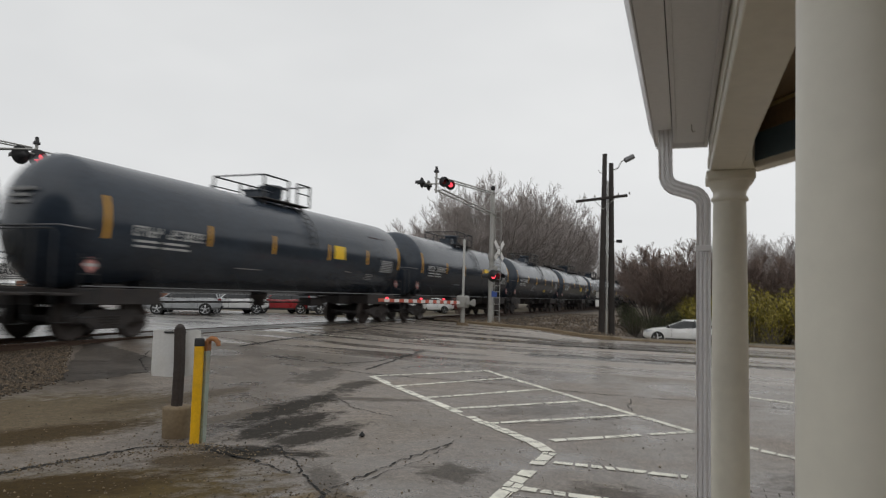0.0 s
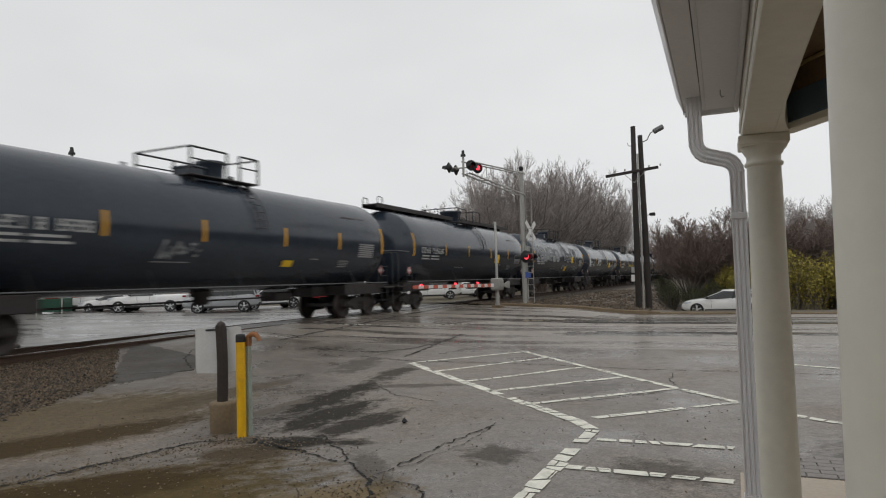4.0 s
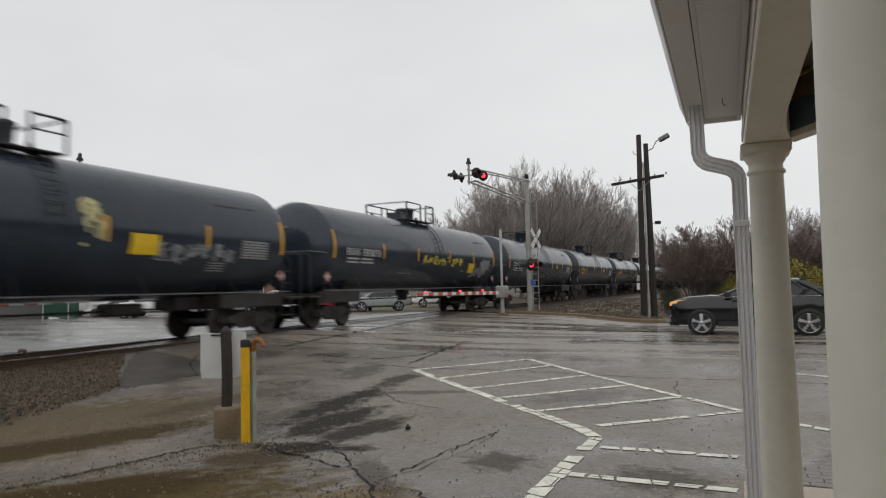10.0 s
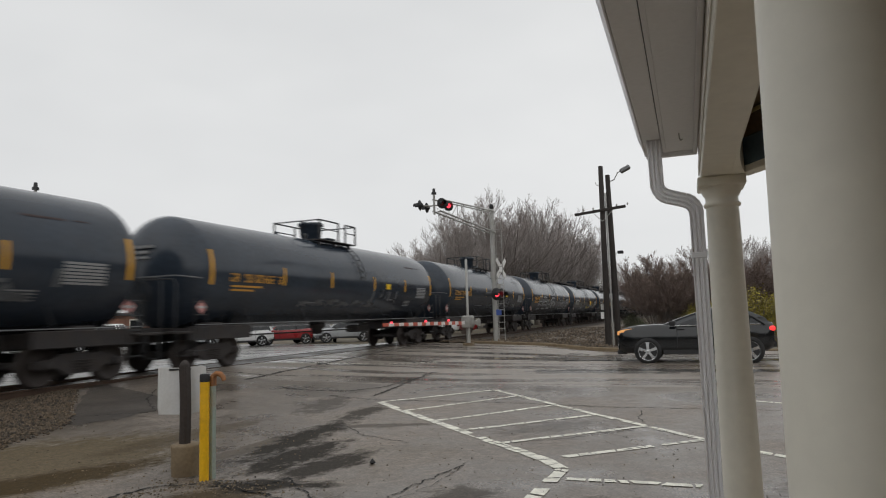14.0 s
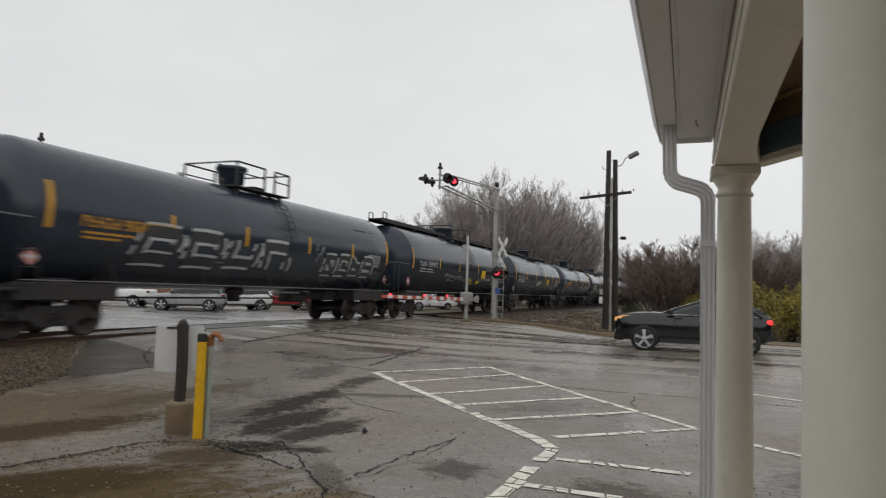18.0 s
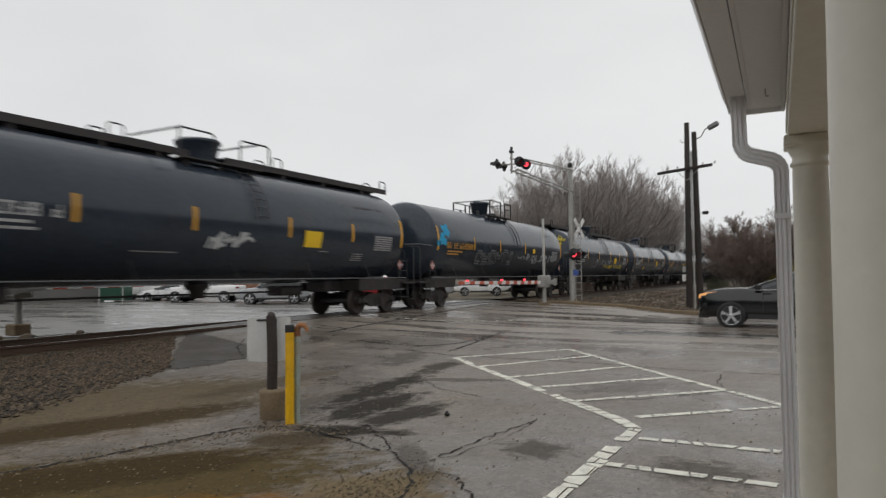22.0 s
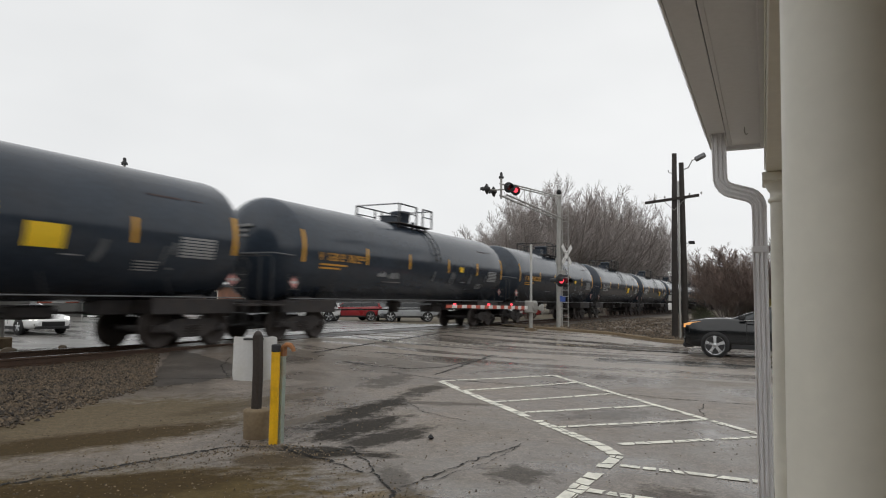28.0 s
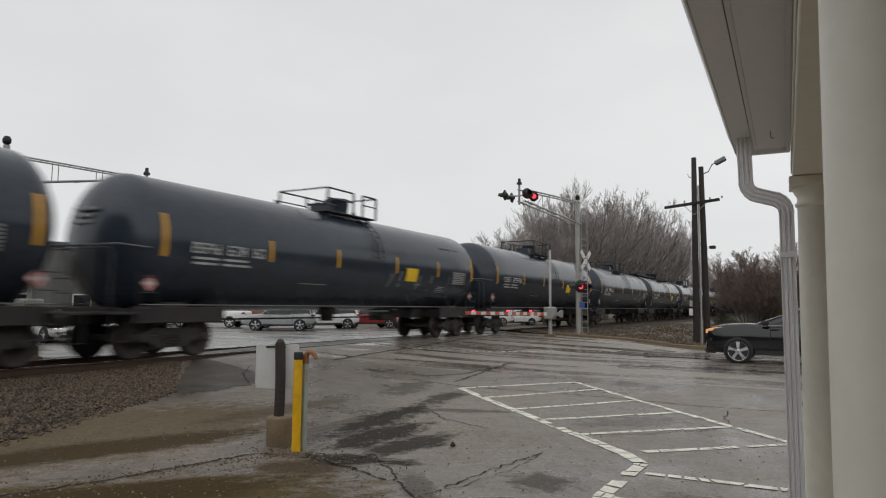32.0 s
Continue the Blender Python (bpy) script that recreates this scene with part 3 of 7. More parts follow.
# ---- track ----
def rail(x, name):
    prof = [(-0.07, 0), (0.07, 0), (0.07, 0.012), (0.012, 0.03), (0.012, 0.125), (0.036, 0.135), (0.036, 0.165), (0.028, 0.17), (-0.028, 0.17), (-0.036, 0.165), (-0.036, 0.135), (-0.012, 0.125), (-0.012, 0.03), (-0.07, 0.012)]
    s = Shape()
    s.loft([[(x + a, y, RAIL_Z - 0.17 + b) for a, b in prof] for y in (-60, 0, 40, 400)], smooth=False)
    ob = tagged(s.part(name, M_RAIL), "rust-brown steel rail with a worn head", "rail", kind="structure")
    t = Shape().box(x - 0.026, x + 0.026, -60, 400, RAIL_Z, RAIL_Z + 0.003)
    t.part("rail_head", M_RAILTOP, ob, "bright worn running surface")
    return ob


rail(TRACK_X - 0.755, "rail_west")
rail(TRACK_X + 0.755, "rail_east")


def walk_rows(n):
    y = TRAIN_Y + PITCH * n - 8.35
    rows = []
    for t, o in SLIP:
        rows.append((t, pose(TRACK_X, y - 10.425 * t + o, RAIL_Z)))
    return rows


# ---- tank cars ----
TR, TZ, TL = 1.62, 2.72, 8.65   # radius, centre above rail, half length


def on_tank(y, a, out=0.006):
    """A point on the tank's east side: along y, and a degrees above its middle line."""
    w = radians(a)
    return ((TR + out) * math.cos(w), y, TZ + (TR + out) * math.sin(w))


def patch(s, y0, y1, a0, a1, out=0.006):
    """A thin curved sheet on the tank."""
    k = max(2, int(abs(a1 - a0) / 6) + 1)
    v = [on_tank(y, a, out) for a in span(a0, a1, k) for y in (y0, y1)]
    s.add(v, [(2 * i, 2 * i + 1, 2 * i + 3, 2 * i + 2) for i in range(k)], True)
    return s


def stroke(s, pts, wide, out=0.007):
    """A painted line on the tank through (along, degrees) points; wide in metres."""
    v, f = [], []
    m = [(y, radians(a) * TR) for y, a in pts]
    for i, p in enumerate(m):
        q0, q1 = m[max(i - 1, 0)], m[min(i + 1, len(m) - 1)]
        dx, dy = q1[0] - q0[0], q1[1] - q0[1]
        d = math.hypot(dx, dy) or 1
        for sg in (-1, 1):
            yy, aa = p[0] - sg * dy / d * wide / 2, p[1] + sg * dx / d * wide / 2
            v.append(on_tank(yy, math.degrees(aa / TR), out))
    for i in range(len(m) - 1):
        f.append((2 * i, 2 * i + 1, 2 * i + 3, 2 * i + 2))
    s.add(v, f, True)
    return s


def truck(parent, y):
    b = Shape()
    b.box(-0.75, 0.75, y - 0.2, y + 0.2, 0.42, 0.74, 0.04)
    b.lathe([(0.0, 0.98), (0.28, 0.98), (0.30, 0.74), (0.0, 0.74)], 16, m=Matrix.Translation((0, y, 0)))
    t = b.part("truck", M_UNDER, parent, "grimy cast steel truck")
    for sx in (-1, 1):
        f = Shape()
        prof = [(-1.25, 0.45), (-1.22, 0.62), (-0.95, 0.66), (-0.55, 0.80), (0.55, 0.80), (0.95, 0.66), (1.22, 0.62), (1.25, 0.45), (1.0, 0.36), (0.72, 0.44), (0.45, 0.24), (-0.45, 0.24), (-0.72, 0.44), (-1.0, 0.36)]
        prof = [(a * 0.92, 0.46 + (z - 0.5) * 0.8) for a, z in prof]
        f.loft([[(sx * 0.92, y + a, z) for a, z in prof], [(sx * 1.04, y + a, z) for a, z in prof]], smooth=False)
        for e in (-0.9, 0.9):
            f.lathe([(0.0, 0.13), (0.08, 0.13), (0.10, 0.10), (0.10, 0.0)], 14, "x", m=Matrix.Translation((sx * 1.0, y + e, 0.46)) @ Matrix.Scale(sx, 4, (1, 0, 0)))
        f.part("side_frame", M_UNDER, t)
        sp = Shape()
        for e in (-0.16, 0.0, 0.16):
            pts = [(sx * 1.02 + 0.06 * math.cos(w * 0.9), y + e + 0.06 * math.sin(w * 0.9), 0.30 + w * 0.0085) for w in range(0, 30)]
            sp.tube(pts, 0.016, 5)
        sp.part("spring_nest", M_WHEEL, t, "rusty coil springs")
    for e in (-0.9, 0.9):
        for sx in (-1, 1):
            w = Shape()
            w.lathe([(0.0, 0.02), (0.12, 0.04), (0.16, -0.02), (0.36, -0.03), (0.40, 0.055), (0.455, 0.05), (0.462, -0.03), (0.49, -0.06), (0.49, -0.085), (0.36, -0.07), (0.0, -0.07)], 28, "x", m=Matrix.Translation((sx * 0.80, y + e, 0.46)) @ Matrix.Scale(sx, 4, (1, 0, 0)))
            w.part("wheel", M_WHEEL, t, "worn steel wheel")
        Shape().tube([(-0.74, y + e, 0.46), (0.74, y + e, 0.46)], 0.085, 10).part("axle", M_UNDER, t)


def bars(s, y0, y1, a, high, chars, out=0.008, seed=0):
    """A row of marks of the size of stencilled letters, each of a few strokes, none of them a real letter."""
    rnd = random.Random(seed)
    w = (y1 - y0) / chars
    da = math.degrees(high / TR)
    t = 0.17 * high
    dt = math.degrees(t / TR)
    for i in range(chars):
        if rnd.random() < 0.06 and i:
            continue
        l, r = y0 + (i + 0.10) * w, y0 + (i + 0.84) * w
        k = [rnd.random() < p for p in (0.8, 0.8, 0.7, 0.7, 0.65, 0.6, 0.6)]
        if sum(k) < 4:
            k[0] = k[1] = k[4] = k[5] = True
        tt = min(t * 1.15, 0.4 * (r - l))
        for on, q in zip(k, ((l, l + tt, 0.5, 1), (l, l + tt, 0, 0.5), (r - tt, r, 0.5, 1), (r - tt, r, 0, 0.5))):
            if on:
                patch(s, q[0], q[1], a + da * q[2], a + da * q[3], out)
        for on, h in zip(k[4:], (0.0, 0.5, 1.0)):
            if on:
                m = a + (da - dt) * h
                patch(s, l, r, m, m + dt, out + 0.0015)


def tank_car(walkway, tall_cup=False):
    car = thing("tank_car", "wet black railway tank car", "tank car")
    prof = [(TR * math.sin(radians(a)), -TL + 0.8 - 0.8 * math.cos(radians(a))) for a in span(0, 90, 12)]
    shell = [(TR, y) for y in span(-6.4, 6.4, 16)]
    s = Shape()
    s.lathe(prof + shell + [(r, -y) for r, y in prof[::-1]], 64, "y", m=Matrix.Translation((0, 0, TZ)))
    s.part("tank", M_TANK, car)
    # top fittings
    d = Shape()
    if walkway:
        d.lathe([(0.0, 4.99), (0.58, 4.97), (0.61, 4.94), (0.61, 4.88), (0.57, 4.86), (0.48, 4.42), (0.48, 4.30), (0.66, 4.20)], 28)
        d.box(-0.08, 0.08, -0.50, -0.40, 4.82, 4.95, 0.01)
    elif tall_cup:
        d.lathe([(0.0, 5.04), (0.47, 5.03), (0.50, 5.00), (0.50, 4.92), (0.43, 4.88), (0.40, 4.50), (0.32, 4.42), (0.32, 4.30), (0.55, 4.18)], 28, m=Matrix.Translation((0, -0.38, 0)))
        d.box(-0.07, 0.07, -0.98, -0.86, 4.93, 5.03, 0.01)
    else:
        d.lathe([(0.0, 4.93), (0.40, 4.92), (0.44, 4.89), (0.44, 4.84), (0.41, 4.82), (0.38, 4.45), (0.38, 4.30), (0.55, 4.18)], 28, m=Matrix.Translation((0, 0.42, 0)))
        d.box(-0.06, 0.06, -0.02, 0.06, 4.78, 4.90, 0.01)
    d.part("dome_housing", M_TANK, car, "black valve housing on the tank's top")
    if not walkway:
        c, z = (0.62, 4.48) if tall_cup else (-0.39, 4.62)
        v = Shape().box(-0.34, 0.34, c - 0.27, c + 0.27, 4.30, z, 0.03)
        v.box(-0.38, 0.38, c - 0.31, c + 0.31, z - 0.02, z + 0.04, 0.015)
        v.part("manway", M_TANK, car, "low round-cornered manway box")
        v = Shape().lathe([(0.0, 4.56), (0.07, 4.54), (0.08, 4.44), (0.05, 4.40), (0.09, 4.30)], 10, m=Matrix.Translation((0.25, -1.15 if tall_cup else 1.05, 0)))
        v.part("vent_valve", M_BLACKRAIL, car)
    p = Shape()
    for sx in (-1, 1):
        p.box(sx * 0.82 - 0.20, sx * 0.82 + 0.20, -1.35, 1.35, 4.24, 4.28, 0.01)
        for e in (-1.1, 0, 1.1):
            p.box(sx * 0.82 - 0.05, sx * 0.82 + 0.05, e - 0.04, e + 0.04, 3.95, 4.24)
    for e in (-1.05, 1.05):
        p.box(-0.7, 0.7, e - 0.16, e + 0.16, 4.285, 4.315, 0.01)
    p.part("platform", M_UNDER, car, "black grating platform")
    for sx in (-1, 1):
        if not walkway:
            x = sx * 1.0
            for e0, e1 in ((-1.35, 0.02), (0.55, 1.35)) if sx > 0 else ((-1.35, 1.35),):
                Shape().tube([(x, e0, 5.0), (x, e1, 5.0)], 0.03, 6).part("top_rail", M_BLACKRAIL, car)
            Shape().tube([(x, -1.35, 4.68), (x, 0.02, 4.68)], 0.022, 6).part("middle_rail", M_BLACKRAIL, car)
            Shape().tube([(x, 0.55, 4.68), (x, 1.35, 4.68)], 0.022, 6).part("middle_rail", M_BLACKRAIL, car)
            for e in (-1.35, 0.02, 0.55, 1.35):
                Shape().box(x - 0.03, x + 0.03, e - 0.03, e + 0.03, 4.26, 5.0, 0.008).part("rail_post", M_BLACKRAIL, car)
            continue
        for e0, e1 in ((-1.55, -0.45), (0.45, 1.55)):
            r = Shape()
            x = sx * 1.1
            r.tube([(x, e0, 4.32), (x, e0, 4.88), (x, e0 + 0.08, 4.95), (x, e1 - 0.08, 4.95), (x, e1, 4.88), (x, e1, 4.32)], 0.026, 6)
            r.part("guard_rail", M_BLACKRAIL, car)
    for e in (-1.35, 1.35):
        Shape().tube([(-1.0, e, 5.0), (1.0, e, 5.0)], 0.026, 6).part("end_rail", M_BLACKRAIL, car)
    for sx in (-1, 1):
        lad = Shape()
        for e in (-0.2, 0.2):
            lad.tube([(sx * (TR + 0.09) * math.cos(radians(a)), e + 0.7, TZ + (TR + 0.09) * math.sin(radians(a))) for a in range(2, 64, 8)], 0.016, 6)
        for a in range(6, 58, 8):
            c, q = (TR + 0.09) * math.cos(radians(a)), (TR + 0.09) * math.sin(radians(a))
            lad.tube([(sx * c, 0.5, TZ + q), (sx * c, 0.9, TZ + q)], 0.014, 5)
        lad.part("ladder", M_BLACKRAIL, car, "black side ladder")
    for e in (-2.6,):
        v = Shape().lathe([(0.0, 0.13), (0.05, 0.13), (0.07, 0.10), (0.05, 0.06), (0.08, 0.03), (0.08, -0.05)], 12, m=Matrix.Translation((0, e, TZ + TR)))
        v.part("relief_valve", M_TANK, car)
    if walkway:
        w = Shape()
        w.box(-0.36, 0.36, -8.75, -0.6, 4.52, 4.58, 0.01)
        w.box(-0.36, 0.36, 0.6, 8.75, 4.52, 4.58, 0.01)
        for sx in (-0.35, 0.35):
            w.box(sx - 0.02, sx + 0.02, -8.75, -0.6, 4.42, 4.60)
            w.box(sx - 0.02, sx + 0.02, 0.6, 8.75, 4.42, 4.60)
        for e in (-7.2, -5, -3, -1.5, 1.5, 3, 5, 7.2):
            w.box(-0.34, 0.34, e - 0.05, e + 0.05, 4.30, 4.52)
        w.part("walkway", M_UNDER, car, "long black grating walkway")
        for e in (-8.5, -2.7, 2.7, 8.5):
            for sx in (-0.36, 0.36):
                k = Shape().tube([(sx, e - 0.2, 4.5), (sx, e - 0.2, 4.82), (sx, e - 0.14, 4.87), (sx, e + 0.14, 4.87), (sx, e + 0.2, 4.82), (sx, e + 0.2, 4.5)], 0.022, 6)
                k.part("hand_hold", M_BLACKRAIL, car)
    # underframe
    for sy in (-1, 1):
        e = Shape()
        e.box(-0.35, 0.35, sy * 5.0 if sy < 0 else 5.0 * sy, sy * 9.0, 0.80, 1.18, 0.02) if sy > 0 else e.box(-0.35, 0.35, -9.0, -5.0, 0.80, 1.18, 0.02)
        y0, y1 = sorted((sy * 8.25, sy * 9.05))
        e.box(-1.45, 1.45, y0, y1, 1.02, 1.08, 0.01)
        yb0, yb1 = sorted((sy * 6.8, sy * 7.4))
        e.box(-1.1, 1.1, yb0, yb1, 0.95, 1.30, 0.03)
        ys0, ys1 = sorted((sy * 5.7, sy * 8.3))
        for sx in (-1, 1):
            e.box(sx * 1.22 - 0.05, sx * 1.22 + 0.05, ys0, ys1, 0.82, 1.20, 0.02)
            for q in (5.9, 6.5, 7.7, 8.2):
                e.box(min(sx * 0.3, sx * 1.2), max(sx * 0.3, sx * 1.2), sy * q - 0.03, sy * q + 0.03, 0.84, 1.16)
        e.part("stub_sill", M_UNDER, car, "grimy end sill and bolster")
        hose = Shape().tube([(0.35, sy * 9.05, 0.85), (0.38, sy * 9.12, 0.55), (0.3, sy * 9.2, 0.42)], 0.025, 6)
        hose.part("brake_hose", M_BLACK, car, "black rubber brake hose")
        for sx in (-1, 1):
            step_ = Shape().tube([(sx * 1.42, sy * 8.55, 1.02), (sx * 1.44, sy * 8.55, 0.45), (sx * 1.44, sy * 8.95, 0.45), (sx * 1.42, sy * 8.95, 1.02)], 0.02, 6)
            step_.part("sill_step", M_BLACKRAIL, car)
        c = Shape()
        y0, y1 = sorted((sy * 8.9, sy * 9.25))
        c.box(-0.09, 0.09, y0, y1, 0.76, 0.94, 0.03)
        c.box(-0.16, 0.16, sy * 9.12 - 0.12, sy * 9.12 + 0.12, 0.72, 1.0, 0.05)
        c.part("coupler", M_WHEEL, car, "rusty knuckle coupler")
        h = Shape()
        y = sy * 9.0
        h.tube([(-1.42, y, 1.05), (-1.42, y, 2.35), (-1.3, y, 2.45), (1.3, y, 2.45), (1.42, y, 2.35), (1.42, y, 1.05)], 0.02, 6)
        h.part("end_handrail", M_BLACKRAIL, car)
        for sx in (-1, 1):
            g = Shape()
            y0 = sy * 8.15
            for z in (0.55, 0.85, 1.15, 1.5, 1.85):
                g.tube([(sx * 1.5, y0 - 0.22, z), (sx * 1.5, y0 + 0.22, z)], 0.014, 5)
            for q in (-0.22, 0.22):
                g.tube([(sx * 1.5, y0 + q, 0.5), (sx * 1.5, y0 + q, 1.95)], 0.016, 5)
            g.part("corner_ladder", M_BLACKRAIL, car)
        truck(car, sy * 7.1)
    bw = Shape().tube([(0.75 + 0.26 * math.cos(w), 9.03, 2.1 + 0.26 * math.sin(w)) for w in span(0, 2 * math.pi, 20)[:-1]], 0.02, 5, closed=True)
    bw.tube([(0.75, 9.03, 1.05), (0.75, 9.03, 2.1)], 0.025, 6)
    bw.part("brake_wheel", M_BLACKRAIL, car)
    for sx in (-1, 1):
        r = Shape().tube([(sx * 1.50, -8.3, 1.24), (sx * 1.50, 8.3, 1.24)], 0.017, 6)
        for e in (-6.0, -3.0, 0, 3.0, 6.0):
            Shape().tube([(sx * 1.50, e, 1.24), (sx * 1.25, e, 1.72)], 0.012, 5).part("rail_bracket", M_BLACKRAIL, car)
        r.part("side_rail", M_SIDERAIL, car, "thin side hand rail")
    o = Shape().lathe([(0.0, 0.75), (0.22, 0.75), (0.22, 0.95), (0.32, 1.0), (0.32, 1.15)], 18)
    o.part("bottom_outlet", M_UNDER, car)
    br = Shape().box(-0.55, 0.1, 3.2, 4.2, 0.72, 1.02, 0.05)
    br.tube([(-0.2, -5.5, 0.85), (-0.2, 5.5, 0.85)], 0.03, 6)
    br.part("brake_gear", M_UNDER, car)
    # marks on every car
    for y, a0, a1 in ((-7.85, -14, 21), (7.85, -14, 21)):
        patch(Shape(), y - 0.065, y + 0.065, a0, a1).part("reflective_stripe", M_YELLOW, car, "tall yellow reflective stripe")
    for y in (-4.45, -1.5, 1.85, 4.85):
        patch(Shape(), y - 0.055, y + 0.055, -11, 9).part("reflective_stripe", M_YELLOW, car, "short yellow reflective stripe")
    d = Shape()
    for i in range(7):
        patch(d, 6.13, 7.2, -4 - 2.6 * i, -2.2 - 2.6 * i)
    tagged(d.part("data_panel", M_DATA, car, "lines of faded white stencil"), kind="stuff")
    d = Shape()
    for i in range(4):
        patch(d, 5.0, 5.6, -26 - 2.6 * i, -24.8 - 2.6 * i)
    patch(d, -3.05, -1.86, -31.5, -30.5)
    patch(d, 3.3, 3.7, -24.5, -23.5)
    tagged(d.part("small_stencil", M_DATA, car), kind="stuff")
    sm = patch(Shape(), 5.3, 6.3, 30.5, 32.6)
    patch(sm, 6.5, 6.9, 31.4, 32.4)
    tagged(sm.part("shoulder_stencil", M_OXIDE, car, "small dark red stencil high on the shell"), kind="stuff")
    for y in (-8.1, 7.95):
        s = Shape().box(-0.005, 0.005, -0.135, 0.135, -0.135, 0.135, 0.002, m=pose(1.47, y, 1.71, 45, 0, 0))
        pl = s.part("placard", M_REDDECAL, car, "pale red hazard placard")
        Shape().box(1.4755, 1.4775, y - 0.14, y + 0.14, 1.675, 1.745, 0.0005).part("band", M_WTEXT, pl, "white band with a number")
    hd = Shape()
    for i in range(3):
        hd.box(-0.50, 0.12 + 0.15 * (i == 0), -TL + 0.06 - 0.09, -TL + 0.06, 3.36 - 0.15 * i, 3.43 - 0.15 * i)
    tagged(hd.part("head_stencil", M_DATA, car, "rows of white stencil on the tank head"), kind="stuff")
    hr = Shape().tube([(-1.2, -TL - 0.12, 2.55), (1.25, -TL - 0.12, 2.55), (1.5, -TL + 0.5, 2.5)], 0.018, 6)
    hr.part("head_handrail", M_SIDERAIL, car, "thin grey rail across the tank head")
    return car


def mark_white(car, seed, y=-7.1, long=2.4):
    s = Shape()
    bars(s, y, y + long * 0.38, -9, 0.25, 4, seed=seed)
    bars(s, y + long * 0.46, y + long, -9, 0.25, 6, seed=seed + 1)
    tagged(s.part("reporting_mark", M_WTEXT, car, "block of large white stencilled marks"), kind="stuff")
    s = Shape()
    for i, (p, q) in enumerate(((0.0, 0.75), (0.05, 0.8))):
        patch(s, y + 0.1, y + 0.35 * long, -14 - 4.5 * i, -12 - 4.5 * i)
        patch(s, y + 0.42 * long, y + q * long, -14 - 4.5 * i, -12 - 4.5 * i)
    tagged(s.part("small_stencil", M_WTEXT, car), kind="stuff")


def mark_yellow(car, seed, y=-7.1, long=2.5):
    s = Shape()
    bars(s, y, y + long * 0.42, -10, 0.24, 5, seed=seed)
    bars(s, y + long * 0.46, y + long, -10, 0.24, 7, seed=seed + 1)
    patch(s, y + 0.1, y + long * 0.6, -15.5, -13.5)
    patch(s, y + 0.1, y + long * 0.45, -19.5, -17.5)
    tagged(s.part("reporting_mark", M_YTEXT, car, "orange-yellow stencilled marks"), kind="stuff")


def plate(car, y=2.5, a=-20, w=0.78, h=0.48):
    patch(Shape(), y, y + w, a, a + math.degrees(h / TR), 0.02).part("plate", M_YPLATE, car, "bright yellow plate")


def graffiti(car, seed, y0, y1, a0, a1, material, letters, wide=0.10, label="spray-painted graffiti"):
    """Rough overlapping strokes, smeared and uneven, with no readable words."""
    rnd = random.Random(seed)
    s = Shape()
    w = (y1 - y0) / letters
    lift = 0.0
    for i in range(letters):
        cy, ca = y0 + (i + 0.5) * w, (a0 + a1) / 2 + rnd.uniform(-2, 2)
        ry, ra = w * rnd.uniform(0.4, 0.65), (a1 - a0) / 2 * rnd.uniform(0.6, 1.0)
        for k in range(rnd.choice((3, 4, 5))):
            p, q = rnd.uniform(-1, 0.2), rnd.uniform(-1, 1)
            pts = []
            for u in span(0, 1, 5):
                pts.append((cy + ry * (p + 0.9 * u + 0.25 * math.sin(6 * u + k)), ca + ra * max(-1, min(1, q + rnd.uniform(-0.35, 0.35) + (u - 0.5) * rnd.choice((-1.4, 0.3, 1.4))))))
            lift += 0.0003
            stroke(s, pts, wide * rnd.uniform(0.35, 1.1), 0.006 + lift)
        if rnd.random() < 0.7:
            lift += 0.0003
            stroke(s, [(cy - ry * 0.7, ca - ra), (cy - ry * 0.5, ca), (cy - ry * rnd.uniform(-0.2, 0.6), ca + ra)], wide, 0.006 + lift)
    tagged(s.part("graffiti", material, car, label), kind="stuff")


SEGMENTS = (((0, 0), (0, 0.5)), ((0, 0.5), (0, 1)), ((1, 0), (1, 0.5)), ((1, 0.5), (1, 1)), ((0, 0), (1, 0)), ((0, 0.5), (1, 0.5)), ((0, 1), (1, 1)), ((0.5, 0), (0.5, 1)), ((0, 1), (1, 0)))


def outlined(car, seed, y0, y1, a0, a1, edge, letters, wide, rim, label, inner=None):
    """Fat hollow shapes like sprayed block letters, none of them a real letter: a pale edge round a dark filling."""
    rnd = random.Random(seed)
    out, fill = Shape(), Shape()
    w = (y1 - y0) / letters
    lift = 0.0
    for i in range(letters):
        pick = [k for k in range(7) if rnd.random() < 0.62] + ([7] if rnd.random() < 0.2 else []) + ([8] if rnd.random() < 0.3 else [])
        if len(pick) < 4:
            pick = [0, 1, 4, 6, 3]
        tilt, top, foot = rnd.uniform(-0.12, 0.12), rnd.uniform(0.85, 1.05), rnd.uniform(-0.05, 0.12)
        for k in pick:
            pts = []
            for u in span(0, 1, 4):
                (px, pz), (qx, qz) = SEGMENTS[k]
                x, z = px + (qx - px) * u, pz + (qz - pz) * u
                bow = 0.03 * math.sin(math.pi * u)
                z = foot + (top - foot) * z
                pts.append((y0 + w * (i + 0.14 + 0.70 * x + tilt * (z - 0.5) + (bow if qx == px else 0)), a0 + (a1 - a0) * (z + (bow if qx != px else 0))))
            lift += 0.0002
            stroke(out, pts, wide + 2 * rim, 0.006 + lift)
            stroke(fill, pts, wide, 0.014 + lift)
    tagged(out.part("graffiti", edge, car, label), kind="stuff")
    tagged(fill.part("graffiti_filling", inner or M_FILL, car, "paler paint inside the sprayed outlines" if inner else "dark paint inside the sprayed outlines"), kind="stuff")


